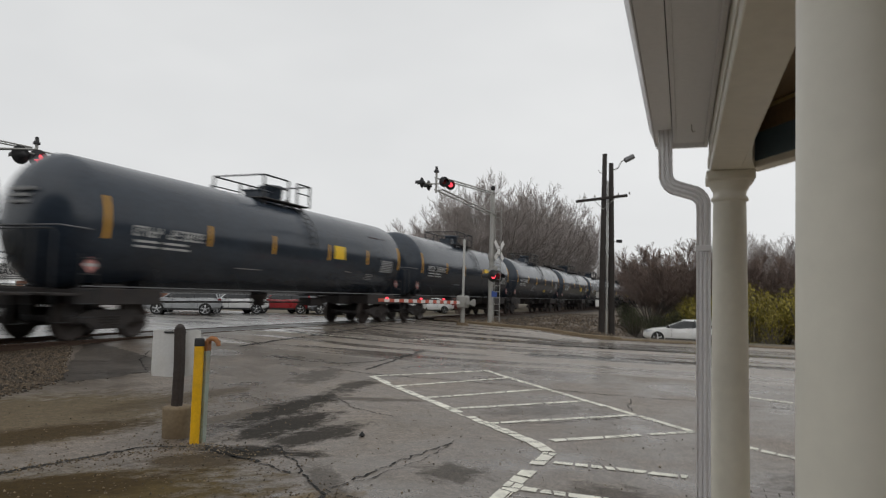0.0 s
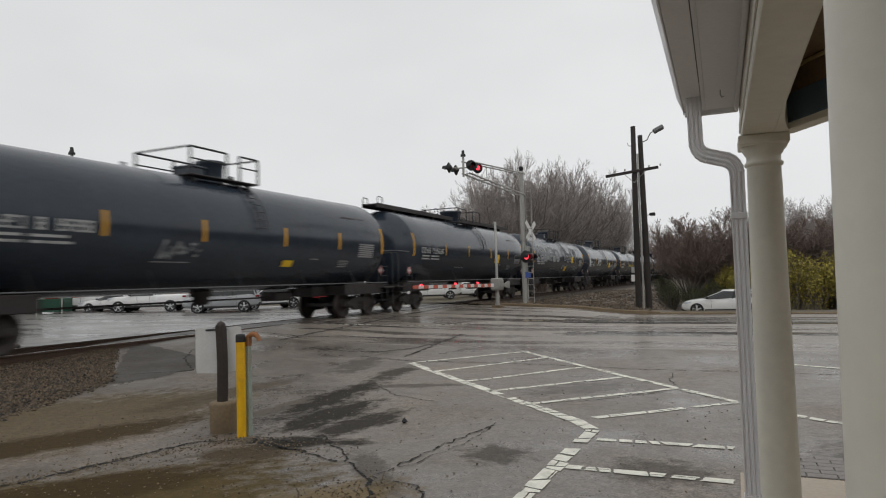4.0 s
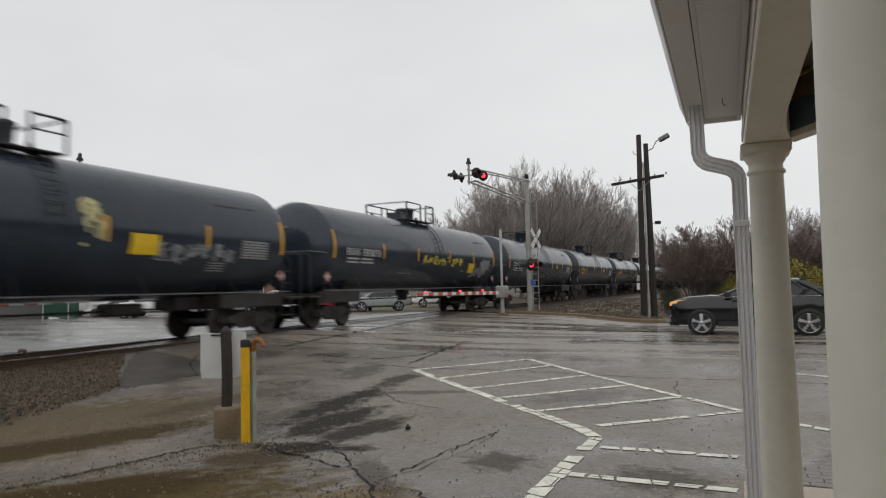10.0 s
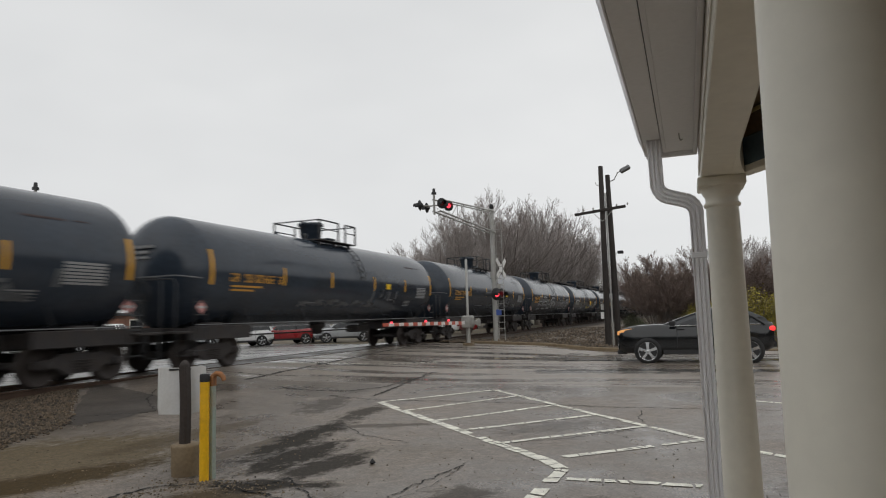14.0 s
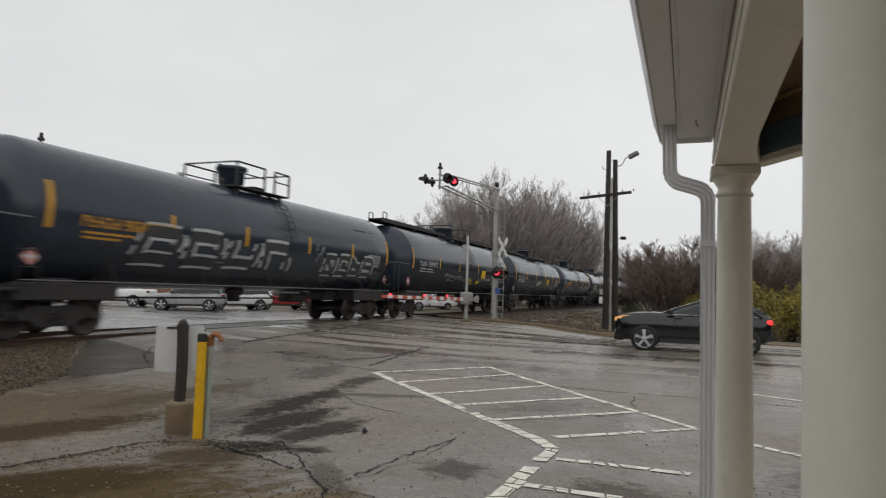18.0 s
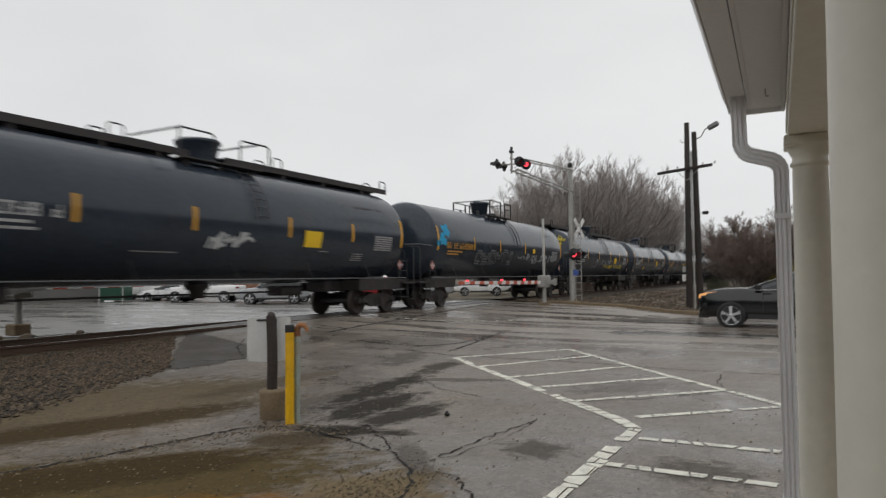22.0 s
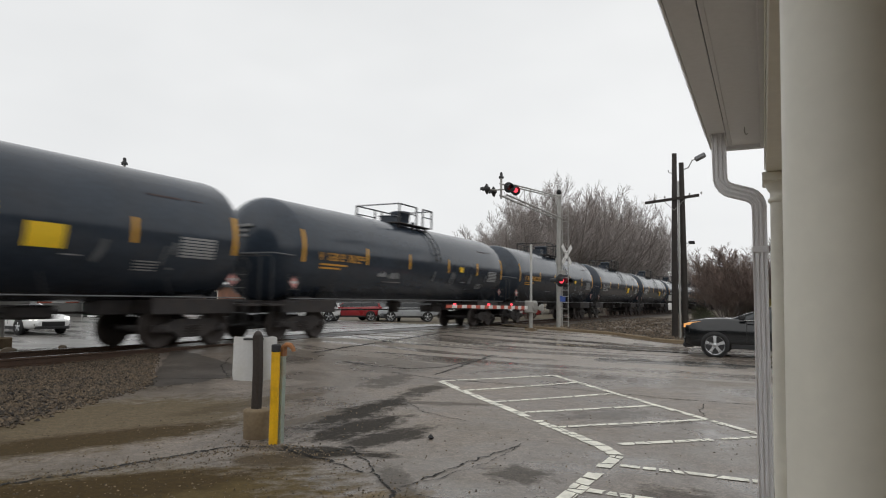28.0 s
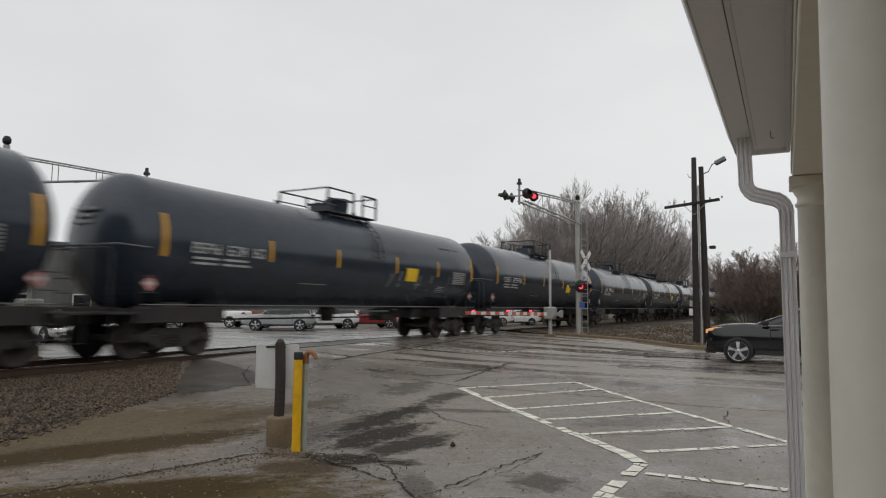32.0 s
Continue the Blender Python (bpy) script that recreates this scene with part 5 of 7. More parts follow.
CRACKS = [
    ([(-5.57, 2.75), (-5.41, 3.2), (-5.22, 3.7), (-5.07, 4.39), (-4.9, 5.01), (-4.52, 5.25)], 0.045), ([(-2.6, 4.89), (-2.53, 5.61), (-2.33, 6.57)], 0.022), ([(-4.5, 5.35), (-4.2, 5.2), (-3.6, 5.05)], 0.03),
    ([(-4.47, 5.41), (-3.91, 5.34), (-3.83, 5.67), (-3.45, 5.3), (-2.81, 4.66), (-2.5, 4.3), (-2.3, 3.8)], 0.03), ([(-2.66, 4.6), (-2.47, 5.12), (-2.35, 5.84), (-2.36, 6.69)], 0.012),
    ([(-3.93, 5.11), (-3.39, 4.96), (-3.16, 4.88)], 0.03), ([(-4.4, 5.3), (-3.93, 5.11)], 0.025), ([(-2.66, 4.6), (-2.2, 4.5), (-1.9, 4.1)], 0.02),
    ([(-9.85, 8.15), (-9.1, 8.76), (-8.7, 9.3)], 0.04), ([(-11.1, 11.35), (-10.2, 10.2), (-9.12, 9.3)], 0.04),
    ([(-10.26, 13.26), (-10.43, 15.11), (-10.79, 17.98), (-11.65, 23.13), (-12.3, 28.0)], 0.16), ([(-12.6, 18.6), (-10.42, 17.38)], 0.13),
    ([(-8.76, 12.51), (-7.8, 12.3), (-6.89, 12.46), (-6.47, 13.2), (-6.42, 15.48)], 0.085), ([(-6.62, 16.24), (-6.21, 13.25), (-6.02, 11.79)], 0.08),
    ([(-7.0, 11.69), (-5.62, 11.23), (-4.39, 11.29), (-2.81, 11.18), (-1.4, 10.95), (-0.06, 11.01), (3.2, 10.85)], 0.035), ([(-0.94, 10.7), (-0.9, 10.0), (-0.79, 9.4)], 0.02),
    ([(-2.3, 7.75), (-1.6, 8.25), (-0.9, 9.0)], 0.018), ([(-4.9, 14.2), (-1.5, 14.6), (3.0, 13.9)], 0.03), ([(-6.5, 18.8), (-4.4, 21.0), (-4.0, 24.0)], 0.05),
    ([(-5.17, 3.9), (-5.04, 4.3), (-4.95, 4.81), (-4.75, 5.2)], 0.022), ([(-13.0, 15.0), (-10.3, 14.2), (-8.2, 14.9)], 0.09), ([(-10.6, 16.4), (-8.4, 19.0), (-8.0, 22.5)], 0.11),
    ([(-3.4, 7.6), (-4.2, 7.9), (-4.9, 8.6)], 0.02), ([(-12.8, 23.0), (-9.5, 24.0), (-6.6, 23.6)], 0.12),
]
for i, (pts, w) in enumerate(CRACKS):
    crack(pts, w, i)


def ragged(name, x0, x1, y0, y1, inside, cell, dz, material, label, category, fx=1.3, fy=1.3, rough=0.55):
    """A patch with an uneven edge: the cells of a fine grid where inside(x, y) and noise agree."""
    nx, ny = int((x1 - x0) / cell), int((y1 - y0) / cell)
    ids, v, f = {}, [], []

    def at(i, j):
        if (i, j) not in ids:
            x, y = x0 + i * cell, y0 + j * cell
            x, y = x + 0.3 * cell * noise.noise((x * 9, y * 9, 3)), y + 0.3 * cell * noise.noise((x * 9, y * 9, 8))
            ids[i, j] = len(v)
            v.append((x, y, ground_z(x, y) + dz))
        return ids[i, j]
    for i in range(nx):
        for j in range(ny):
            x, y = x0 + (i + 0.5) * cell, y0 + (j + 0.5) * cell
            k = noise.fractal((x * fx, y * fy, 1.0), 0.6, 2.0, 5)
            if inside(x, y) + rough * k > 0:
                f.append((at(i, j), at(i + 1, j), at(i + 1, j + 1), at(i, j + 1)))
    return tagged(piece(name, mesh(name, v, f), material), label, category, kind="structure")


def from_line(pts, half):
    """How far inside a band round a line a place lies."""
    def inside(x, y):
        best = 1e9
        for (ax, ay), (bx, by) in zip(pts, pts[1:]):
            dx, dy = bx - ax, by - ay
            u = max(0, min(1, ((x - ax) * dx + (y - ay) * dy) / (dx * dx + dy * dy)))
            best = min(best, math.hypot(x - ax - u * dx, y - ay - u * dy))
        return (half - best) / half
    return inside


ragged("apron", -13.4, -8.6, 7.6, 16.0, lambda x, y: min((y - (8.2 + (-9.85 - x) * 0.98)) * 1.8, (11.8 - y - (x + 13) * 0.45) * 1.0, (-8.9 - x) * 1.2), 0.04, 0.004, M_APRON, "darker asphalt ramp beside the rails", "pavement", 1.3, 1.3, 0.12)

for x0, x1, ya, yb, half in ((-5.0, 14.0, 21.0, 20.6, 0.55), (-5.5, 14.0, 23.2, 22.6, 0.4), (-4.0, 12.0, 16.8, 17.2, 0.35), (-5.0, 14.0, 26.0, 25.4, 0.5)):
    ragged("tyre_track", x0, x1, min(ya, yb) - 1.4, max(ya, yb) + 1.4, from_line([(x0, ya), (x1, yb)], half), 0.12, 0.004, M_TRACK, "dark worn tyre track on the wet road", "stain", 0.35, 2.6, 1.6)

# pavers and kerb beside the porch
pav = thing("paver_strip", "grey brick pavers at the porch's edge", "pavement", kind="structure")
pm = Shape().box(-0.098, 0.098, -0.048, 0.048, -0.03, 0.012, 0.004).me("paver")
pm.materials.append(M_PAVER)
for j in range(6):
    for i in range(18):
        o = new("paver", pm)
        o.parent = pav
        o.matrix_basis = pose(0.12 + i * 0.203 + (0.1 if j % 2 else 0), 5.62 + j * 0.103 + 0.0, 0.002 * random.random())
KERB = Shape()
for i in range(30):
    x0 = -10.6 + i * 1.9
    if x0 > 40:
        break
    a = [(x0, lane(x0) + 0.01), (x0 + 1.89, lane(x0 + 1.89) + 0.01)]
    h = 0.13 - 0.07 * step(-6, -3, x0)
    KERB.loft([[(x, y, ground_z(x, y) - 0.05), (x, y, ground_z(x, y) + h - 0.03), (x, y + 0.03, ground_z(x, y) + h), (x, y + 0.16, ground_z(x, y) + h), (x, y + 0.16, ground_z(x, y) - 0.05)] for x, y in a], smooth=False)
tagged(KERB.part("kerb", M_CONC), "worn concrete kerb along the road", "kerb", kind="structure")
sheet("bank", span(0, 1, 30), span(0, 1, 40), 0.02, M_BANK, "bank of brown leaf litter and gravel beside the tracks", "bank",
      lambda u, v: ((-12.6) * (1 - u) + (-2.6 - 1.0 * v) * u, (lane(-8) + 0.9 - 0.4 * u) * (1 - v) + 90 * v), wobble=0.08)


# ---- track bed ----
def pebble(s, x, y, z, r, rnd):
    a = [rnd.uniform(0.6, 1.25) * r for _ in range(6)]
    w = rnd.uniform(0, 6.28)
    c, q = math.cos(w), math.sin(w)
    p = [(a[0], 0, 0), (0, a[1], 0), (-a[2], 0, 0), (0, -a[3], 0), (0.2 * r, 0.1 * r, a[4] * 0.8), (0, 0, -a[5] * 0.7)]
    s.add([(x + u * c - v * q, y + u * q + v * c, z + h) for u, v, h in p],
          [(0, 1, 4), (1, 2, 4), (2, 3, 4), (3, 0, 4), (1, 0, 5), (2, 1, 5), (3, 2, 5), (0, 3, 5)])


sheet("ballast_bed", span(0, 1, 24), span(-12, 11.2, 60), 0.0, M_BALLAST, "bed of brown-grey crushed stone", "ballast",
      lambda u, y: (-18.0 * (1 - u) + (lot_left(y) - 0.05) * u, y), wobble=0.03)
sheet("ballast_bed", span(-17.0, -11.2, 16), [32.6, 34, 36, 40, 46, 55, 70, 90, 130, 200, 400], 0.06, M_BALLAST, "bed of brown-grey crushed stone", "ballast", wobble=0.03)
rnd = random.Random(11)
st = Shape()
for i in range(40000):
    y = rnd.uniform(1.5, 11.0)
    x = rnd.uniform(-13.9, lot_left(y) + 0.25 * rnd.random() ** 2)
    pebble(st, x, y, ground_z(x, y) + 0.012 + 0.02 * noise.noise((x * 1.7, y * 1.7, 0)), 0.010 + 0.030 * rnd.random() ** 1.8, rnd)
tagged(st.part("ballast", M_STONE), "loose brown-grey crushed stone beside the rails", "ballast", kind="stuff")
st = Shape()
for i in range(7000):
    x, y = rnd.uniform(-9.0, -1.2), rnd.uniform(1.5, 5.6)
    if min((x + 5.1 - 0.48 * (y - 3.9)) * 1.6, (5.3 - y) * 1.1, (-3.3 - x + 1.2 * max(0, 4.5 - y)) * 0.9) < -0.1:
        continue
    pebble(st, x, y, ground_z(x, y) + 0.003, 0.003 + 0.011 * rnd.random() ** 2.6, rnd)
for i in range(1500):
    x, y = rnd.gauss(-2.6, 0.22), rnd.gauss(3.7, 0.45)
    pebble(st, x, y, 0.004, 0.003 + 0.010 * rnd.random() ** 2, rnd)
for i in range(500):
    u = rnd.random()
    x, y = -5.57 + 0.95 * u ** 1.3 + rnd.gauss(0, 0.07), 2.75 + 2.4 * u
    pebble(st, x, y, 0.004, 0.004 + 0.012 * rnd.random() ** 2, rnd)
for i in range(250):
    x, y = rnd.gauss(-4.35, 0.35), rnd.gauss(5.25, 0.12)
    pebble(st, x, y, 0.004, 0.005 + 0.014 * rnd.random() ** 2, rnd)
for i in range(700):
    x, y = rnd.gauss(-5.9, 1.0), rnd.uniform(2.8, 8.5)
    if lot_left(y) < x < -1:
        pebble(st, x, y, ground_z(x, y) + 0.003, rnd.uniform(0.004, 0.013), rnd)
for i in range(500):
    x, y = rnd.uniform(-7.0, 0.0), rnd.uniform(4.0, 9.0)
    pebble(st, x, y, 0.004, rnd.uniform(0.004, 0.012), rnd)
tagged(st.part("gravel", M_GRAVEL), "wet grit and small stones on the mud", "gravel", kind="stuff")
st = Shape()
pebble(st, 0, 0, 0.02, 0.045, rnd)
tagged(st.part("stone", M_BLACK, None, "", pose(-3.30, 6.42, 0)), "single dark stone on the asphalt", "stone")

st = Shape()
for i in range(9000):
    y = 31.2 + 34 * rnd.random() ** 2
    x = rnd.uniform(-12.4, -3.6)
    pebble(st, x, y, ground_z(x, y) + 0.03 + 0.08 * noise.noise((x * 1.7, y * 1.7, 0)), rnd.uniform(0.03, 0.08), rnd)
tagged(st.part("gravel", M_STONE), "scattered brown stones on the bank", "gravel", kind="stuff")
tie_me = Shape().box(-1.3, 1.3, -0.11, 0.11, -0.14, 0.0, 0.012).me("tie")
tie_me.materials.append(M_TIE)
ties = thing("ties", "weathered timber ties under the rails", "tie", kind="structure")
for i in range(36):
    o = new("tie", tie_me)
    o.parent = ties
    o.matrix_basis = pose(TRACK_X + 0.03 * math.sin(i * 3.1), -9.0 + i * 0.55, RAIL_Z - 0.168 + 0.006 * math.sin(i * 1.7), 0, 0, 0.6 * math.sin(i * 2.3))
for x, y, r in ((-16.2, 9.4, 0.16), (-16.5, 8.4, 0.12), (-16.0, 10.6, 0.10)):
    s = Shape()
    rk = random.Random(int(y * 10))
    rings = []
    for k in range(5):
        a = math.pi * (k + 0.5) / 5
        rings.append([(r * math.sin(a) * math.cos(w) * rk.uniform(0.8, 1.2) * 1.4, r * math.sin(a) * math.sin(w) * rk.uniform(0.8, 1.2), r * (0.4 - math.cos(a)) * 0.7) for w in span(0, 2 * math.pi, 8)[:-1]])
    s.loft(rings, smooth=False)
    tagged(s.part("rock", M_STONE, None, "", pose(x, y, ground_z(x, y) + 0.06)), "grey rock beside the track", "rock")


# ---- bollard, post and sign by the lot ----
b = thing("bollard", "yellow steel bollard with a black cap", "bollard", pose(-4.60, 5.37, 0))
Shape().lathe([(0.046, -0.02), (0.046, 0.955)], 28).part("post", M_BOLL, b)
Shape().lathe([(0.048, 0.95), (0.048, 1.015), (0.043, 1.026), (0.0, 1.03)], 28).part("cap", M_BLACK, b)
p = thing("pipe_post", "thin green-grey steel post with a rusty bent hook", "post", pose(-4.575, 5.45, 0))
Shape().box(-0.028, 0.028, -0.028, 0.028, -0.02, 0.95, 0.004).part("post", M_PATINA, p)
Shape().box(-0.031, 0.031, -0.031, 0.031, 0.90, 1.0, 0.004).part("rusted_top", M_RUST, p, "rusted upper end")
hk = Shape().tube([(0.0, 0, 0.96), (0.015, 0, 1.0), (0.055, 0, 1.025), (0.10, 0, 1.018), (0.135, 0, 0.99), (0.145, 0, 0.955)], [0.028, 0.028, 0.026, 0.027, 0.024, 0.021], 10)
hk.part("hook", M_RUST, p, "rusty bent pipe end")
w = thing("brown_post", "dark brown leaning post set in a concrete block", "post", pose(-4.97, 5.52, 0))
s = Shape()
prof = [(0.0, 0.31), (0.115, 0.315), (0.138, 0.305), (0.145, 0.285), (0.14, 0.15), (0.136, -0.02)]
s.lathe(prof, 12)
s.part("block", M_CONC, w, "round stained concrete block")
s = Shape()
rings = []
for k in range(9):
    u = k / 8
    x = -0.01 - 0.012 * u + 0.012 * math.sin(3.1 * u)
    rings.append([(x + a, bb, 0.3 + 0.80 * u) for a, bb in ((-0.042, -0.036), (-0.018, -0.043), (0.025, -0.043), (0.042, -0.026), (0.042, 0.036), (-0.042, 0.036))])
s.loft(rings, smooth=False)
s.part("timber", M_POSTWOOD, w)
Shape().lathe([(0.046, 1.08), (0.048, 1.11), (0.034, 1.135), (0.012, 1.15), (0.0, 1.152)], 14, m=Matrix.Translation((-0.02, 0, 0))).part("top_cap", M_POSTWOOD, w)
sg = thing("sign_board", "blank white sheet-metal board, bent at the edges", "sign", pose(-5.02, 5.62, 0, 0, 0, 34))
s = Shape()
cols = [(-0.31, 0.02), (-0.29, 0.0), (-0.05, -0.008), (0.12, 0.0), (0.165, 0.012)]
top = [[(x * w + 0.012 * math.sin(9 * z), yy, z + 0.012 * math.sin(21 * x)) for x, yy in cols] for z, w in ((0.60, 0.94), (0.66, 0.99), (1.05, 1.0), (1.08, 0.99))]
v = [q for ring in top for q in ring]
n = len(cols)
f = [(j * n + i, j * n + i + 1, (j + 1) * n + i + 1, (j + 1) * n + i) for j in range(3) for i in range(n - 1)]
s.add(v, f)
s.add([(x, yy + 0.006, z) for x, yy, z in v], [q[::-1] for q in f])
s.part("sheet", M_SIGNBACK, sg)
Shape().box(-0.20, 0.02, -0.016, 0.008, 1.045, 1.065, 0.003).part("top_rail", M_PLASTIC, sg, "dark strip along the top edge")


# ---- crossing signals ----
def lamp_head(parent, m, lit):
    """A round black backing with a hooded red lens."""
    k = Shape()
    k.lathe([(0.0, 0.03), (0.28, 0.02), (0.30, 0.0), (0.28, -0.02), (0.13, -0.06), (0.10, -0.16), (0.0, -0.17)], 22, "x", m=m)
    h = []
    for a in span(-20, 200, 10):
        w = radians(a)
        h.append(((0.03, 0.165 * math.cos(w), 0.165 * math.sin(w)), (0.36, 0.15 * math.cos(w), 0.15 * math.sin(w) - 0.02)))
    v = [m @ Vector(p) for q in h for p in q]
    k.add(v, [(2 * i, 2 * i + 1, 2 * i + 3, 2 * i + 2) for i in range(len(h) - 1)], True)
    head = k.part("lamp_head", M_BLACK, parent, "round black signal backing with a hood")
    Shape().lathe([(0.0, 0.075), (0.08, 0.065), (0.14, 0.035)], 18, "x", m=m).part("lens", M_LAMPON if lit else M_LAMPOFF, head, "lit red lens" if lit else "dark red lens")


def cantilever(m, reach, label, tall, top, bottom, mast_lights=True):
    """A mast with a trussed arm; top and bottom are each chord's height at the mast and at the arm's end."""
    c = thing("cantilever_signal", label, "crossing signal", m)
    k = 1.0 if mast_lights else 0.75
    s = Shape().lathe([(0.13 * k, 0.0), (0.12 * k, 3.0), (0.11 * k, tall), (0.11 * k, tall + 0.03), (0.0, tall + 0.04)], 16)
    s.part("mast", M_GALV, c, "grey galvanised mast")
    s = Shape().box(-0.3, 0.3, -0.3, 0.3, -0.2, 0.12, 0.03)
    for a in (45, 135, 225, 315):
        s.lathe([(0.03, 0.12), (0.03, 0.2), (0.0, 0.21)], 8, m=Matrix.Translation((0.22 * math.cos(radians(a)), 0.22 * math.sin(radians(a)), 0)))
    s.part("footing", M_CONC, c, "concrete footing")

    def chord(pair, u):
        return pair[0] + (pair[1] - pair[0]) * u
    for x in (-0.15, 0.15):
        Shape().tube([(x, 0, top[0]), (x, reach, top[1])], 0.032 * k, 8).part("top_chord", M_GALV, c)
        Shape().tube([(x, 0, bottom[0]), (x, reach, bottom[1])], 0.036 * k, 8).part("bottom_chord", M_GALV, c)
        bars_at = ((0.62, 0.62), (0.62, 0.74), (0.08, 0.26), (0.26, 0.08)) if mast_lights else ((0.33, 0.33), (0.66, 0.66))
        for u, w in bars_at:
            Shape().tube([(x, reach * u, chord(top, u)), (x, reach * w, chord(bottom, w))], 0.014, 6).part("web_bar", M_GALV, c)
    for i in range(5):
        z = chord(bottom, i / 4) - 0.03
        Shape().tube([(-0.15, reach * i / 4, z), (0.15, reach * i / 4, z)], 0.016, 6).part("cross_tie", M_GALV, c)
    sg = 1 if reach > 0 else -1
    zl = (top[1] + bottom[1]) / 2 - 0.05 if mast_lights else top[1] - 0.15
    end = reach + 0.25 * sg
    s = Shape().tube([(0, end, zl - 0.35), (0, end, top[1] + 0.18)], 0.045, 8)
    s.tube([(-0.35, end, zl), (0.45, end, zl)] if mast_lights else [(-0.04, end - 0.6, zl + 0.14), (-0.04, end + 0.7, zl + 0.14)], 0.028, 8)
    s.part("hanger", M_GALV, c)
    Shape().lathe([(0.0, 0.24), (0.05, 0.22), (0.06, 0.10), (0.10, 0.06), (0.10, 0.0)], 12, m=Matrix.Translation((0, end, top[1] + 0.16))).part("finial", M_BLACK, c, "dark bell-shaped fitting")
    heads = ((0.45, -0.34, -48, True), (0.45, 0.34, -48, False), (-0.45, -0.34, 180, False), (-0.45, 0.34, 180, False)) if mast_lights else ((0.05, -0.52, 178, False), (0.05, 0.04, -14, True), (0.0, 0.66, 184, False))
    for x, y, turn, on in heads:
        Shape().tube([(x * 0.4, end, zl), (x, end + y * sg, zl)], 0.025, 6).part("lamp_arm", M_GALV, c)
        lamp_head(c, pose(x, end + y * sg, zl - (0.0 if mast_lights else 0.12), 0, 0, turn) @ Matrix.Scale(0.68 if mast_lights else 0.93, 4), on)
    Shape().lathe([(0.0, 0.26), (0.07, 0.24), (0.11, 0.16), (0.10, 0.06), (0.05, 0.02), (0.05, 0.0)], 14, m=Matrix.Translation((0, 0, tall + 0.03))).part("bell", M_BLACK, c, "dark warning bell")
    s = Shape()
    for q in (0.17, 0.45):
        s.tube([(q, 0.0, 0.15), (q, 0.0, bottom[0] + 0.5)], 0.018, 6)
    for i in range(19):
        s.tube([(0.17, 0.0, 0.4 + 0.3 * i), (0.45, 0.0, 0.4 + 0.3 * i)], 0.016, 5) if 0.4 + 0.3 * i < bottom[0] + 0.4 else None
    s.part("ladder", M_GALV, c, "narrow steel ladder")
    if mast_lights:
        for a in (45, -45):
            mm = pose(0.30, 0.25, 3.62, 0, 0, -13) @ pose(0.02 if a > 0 else 0.0, 0, 0, a, 0, 0)
            Shape().box(-0.008, 0.008, -0.61, 0.61, -0.115, 0.115, 0.003, m=mm).part("crossbuck_blade", M_WHITE, c, "white diagonal blade")
        Shape().tube([(0.05, -0.45, 2.45), (0.05, 0.45, 2.45)], 0.03, 8).part("lamp_arm", M_GALV, c)
        lamp_head(c, pose(0.22, -0.42, 2.35, 0, 0, -36), True)
        lamp_head(c, pose(0.22, 0.42, 2.35, 0, 0, -36), False)
        lamp_head(c, pose(-0.18, 0.42, 2.35, 0, 0, 180), False)
        Shape().box(-0.17, 0.17, -0.012, 0.012, 1.35, 1.62, 0.003, m=pose(0.18, 0, 0, 0, 0, 60)).part("notice_plate", P_BLUE, c, "small blue notice plate")
        Shape().box(0.10, 0.28, -0.15, 0.15, 2.62, 2.85, 0.01).part("junction_box", M_GALV, c)
        Shape().lathe([(0.17, 3.15), (0.17, 3.45)], 16).part("mast_band", M_GALV, c)
    return c


P_BLUE = mat("blue_notice", (0.05, 0.10, 0.35), 0.5, vary=0.1)


def gate(m, reach, label, lit=True, deep=1.0):
    g = thing("crossing_gate", label, "crossing gate", m)
    Shape().box(-0.22, 0.22, -0.22, 0.22, -0.2, 0.1, 0.03).part("footing", M_CONC, g, "concrete footing")
    Shape().lathe([(0.10, 0.1), (0.085, 0.9), (0.06, 1.2), (0.058, 3.92), (0.0, 3.94)], 14).part("mast", M_GALV, g)
    s = Shape().box(-0.22, 0.22, -0.30, 0.30, 0.78, 1.34, 0.05)
    s.box(0.2, 0.26, -0.2, 0.2, 0.86, 1.26, 0.02)
    s.part("drive_box", M_GALV, g, "grey gate drive housing")
    sg = 1 if reach > 0 else -1
    for x in (-0.34, 0.34):
        s = Shape()
        rings = [[(x - 0.025, y, z), (x + 0.025, y, z), (x + 0.025, y, z + w), (x - 0.025, y, z + w)] for y, z, w in ((0.5 * sg, 0.95, 0.14), (0.0, 0.95, 0.12), (-0.55 * sg, 0.85, 0.34), (-0.75 * sg, 0.87, 0.3))]
        s.loft(rings, smooth=False)
        s.part("counterweight_arm", M_GALV, g)
    a = thing_part("arm", g)
    n = int(abs(reach) / 0.41)
    for i in range(n):
        y0, y1 = sorted((sg * (0.5 + i * 0.41), sg * (0.5 + (i + 1) * 0.41)))
        w = (0.075 - 0.02 * i / n) * deep
        z = 1.02 + 0.004 * i
        Shape().box(-0.02, 0.02, y0, y1, z - w, z + w, 0.004).part("stripe", M_RED if i % 2 else M_WHITE, a, "red band" if i % 2 else "white band")
    for u in (0.97, 0.60, 0.30):
        y = reach * u
        z = 1.12
        k = Shape().lathe([(0.0, 0.05), (0.035, 0.045), (0.042, 0.0), (0.035, -0.045), (0.0, -0.05)], 12, "x", m=Matrix.Translation((0, y, z + 0.04)))
        k.part("gate_lamp", M_LAMPON if lit else M_LAMPOFF, a, "small lit red lamp" if lit else "small dark red lamp")
    return g


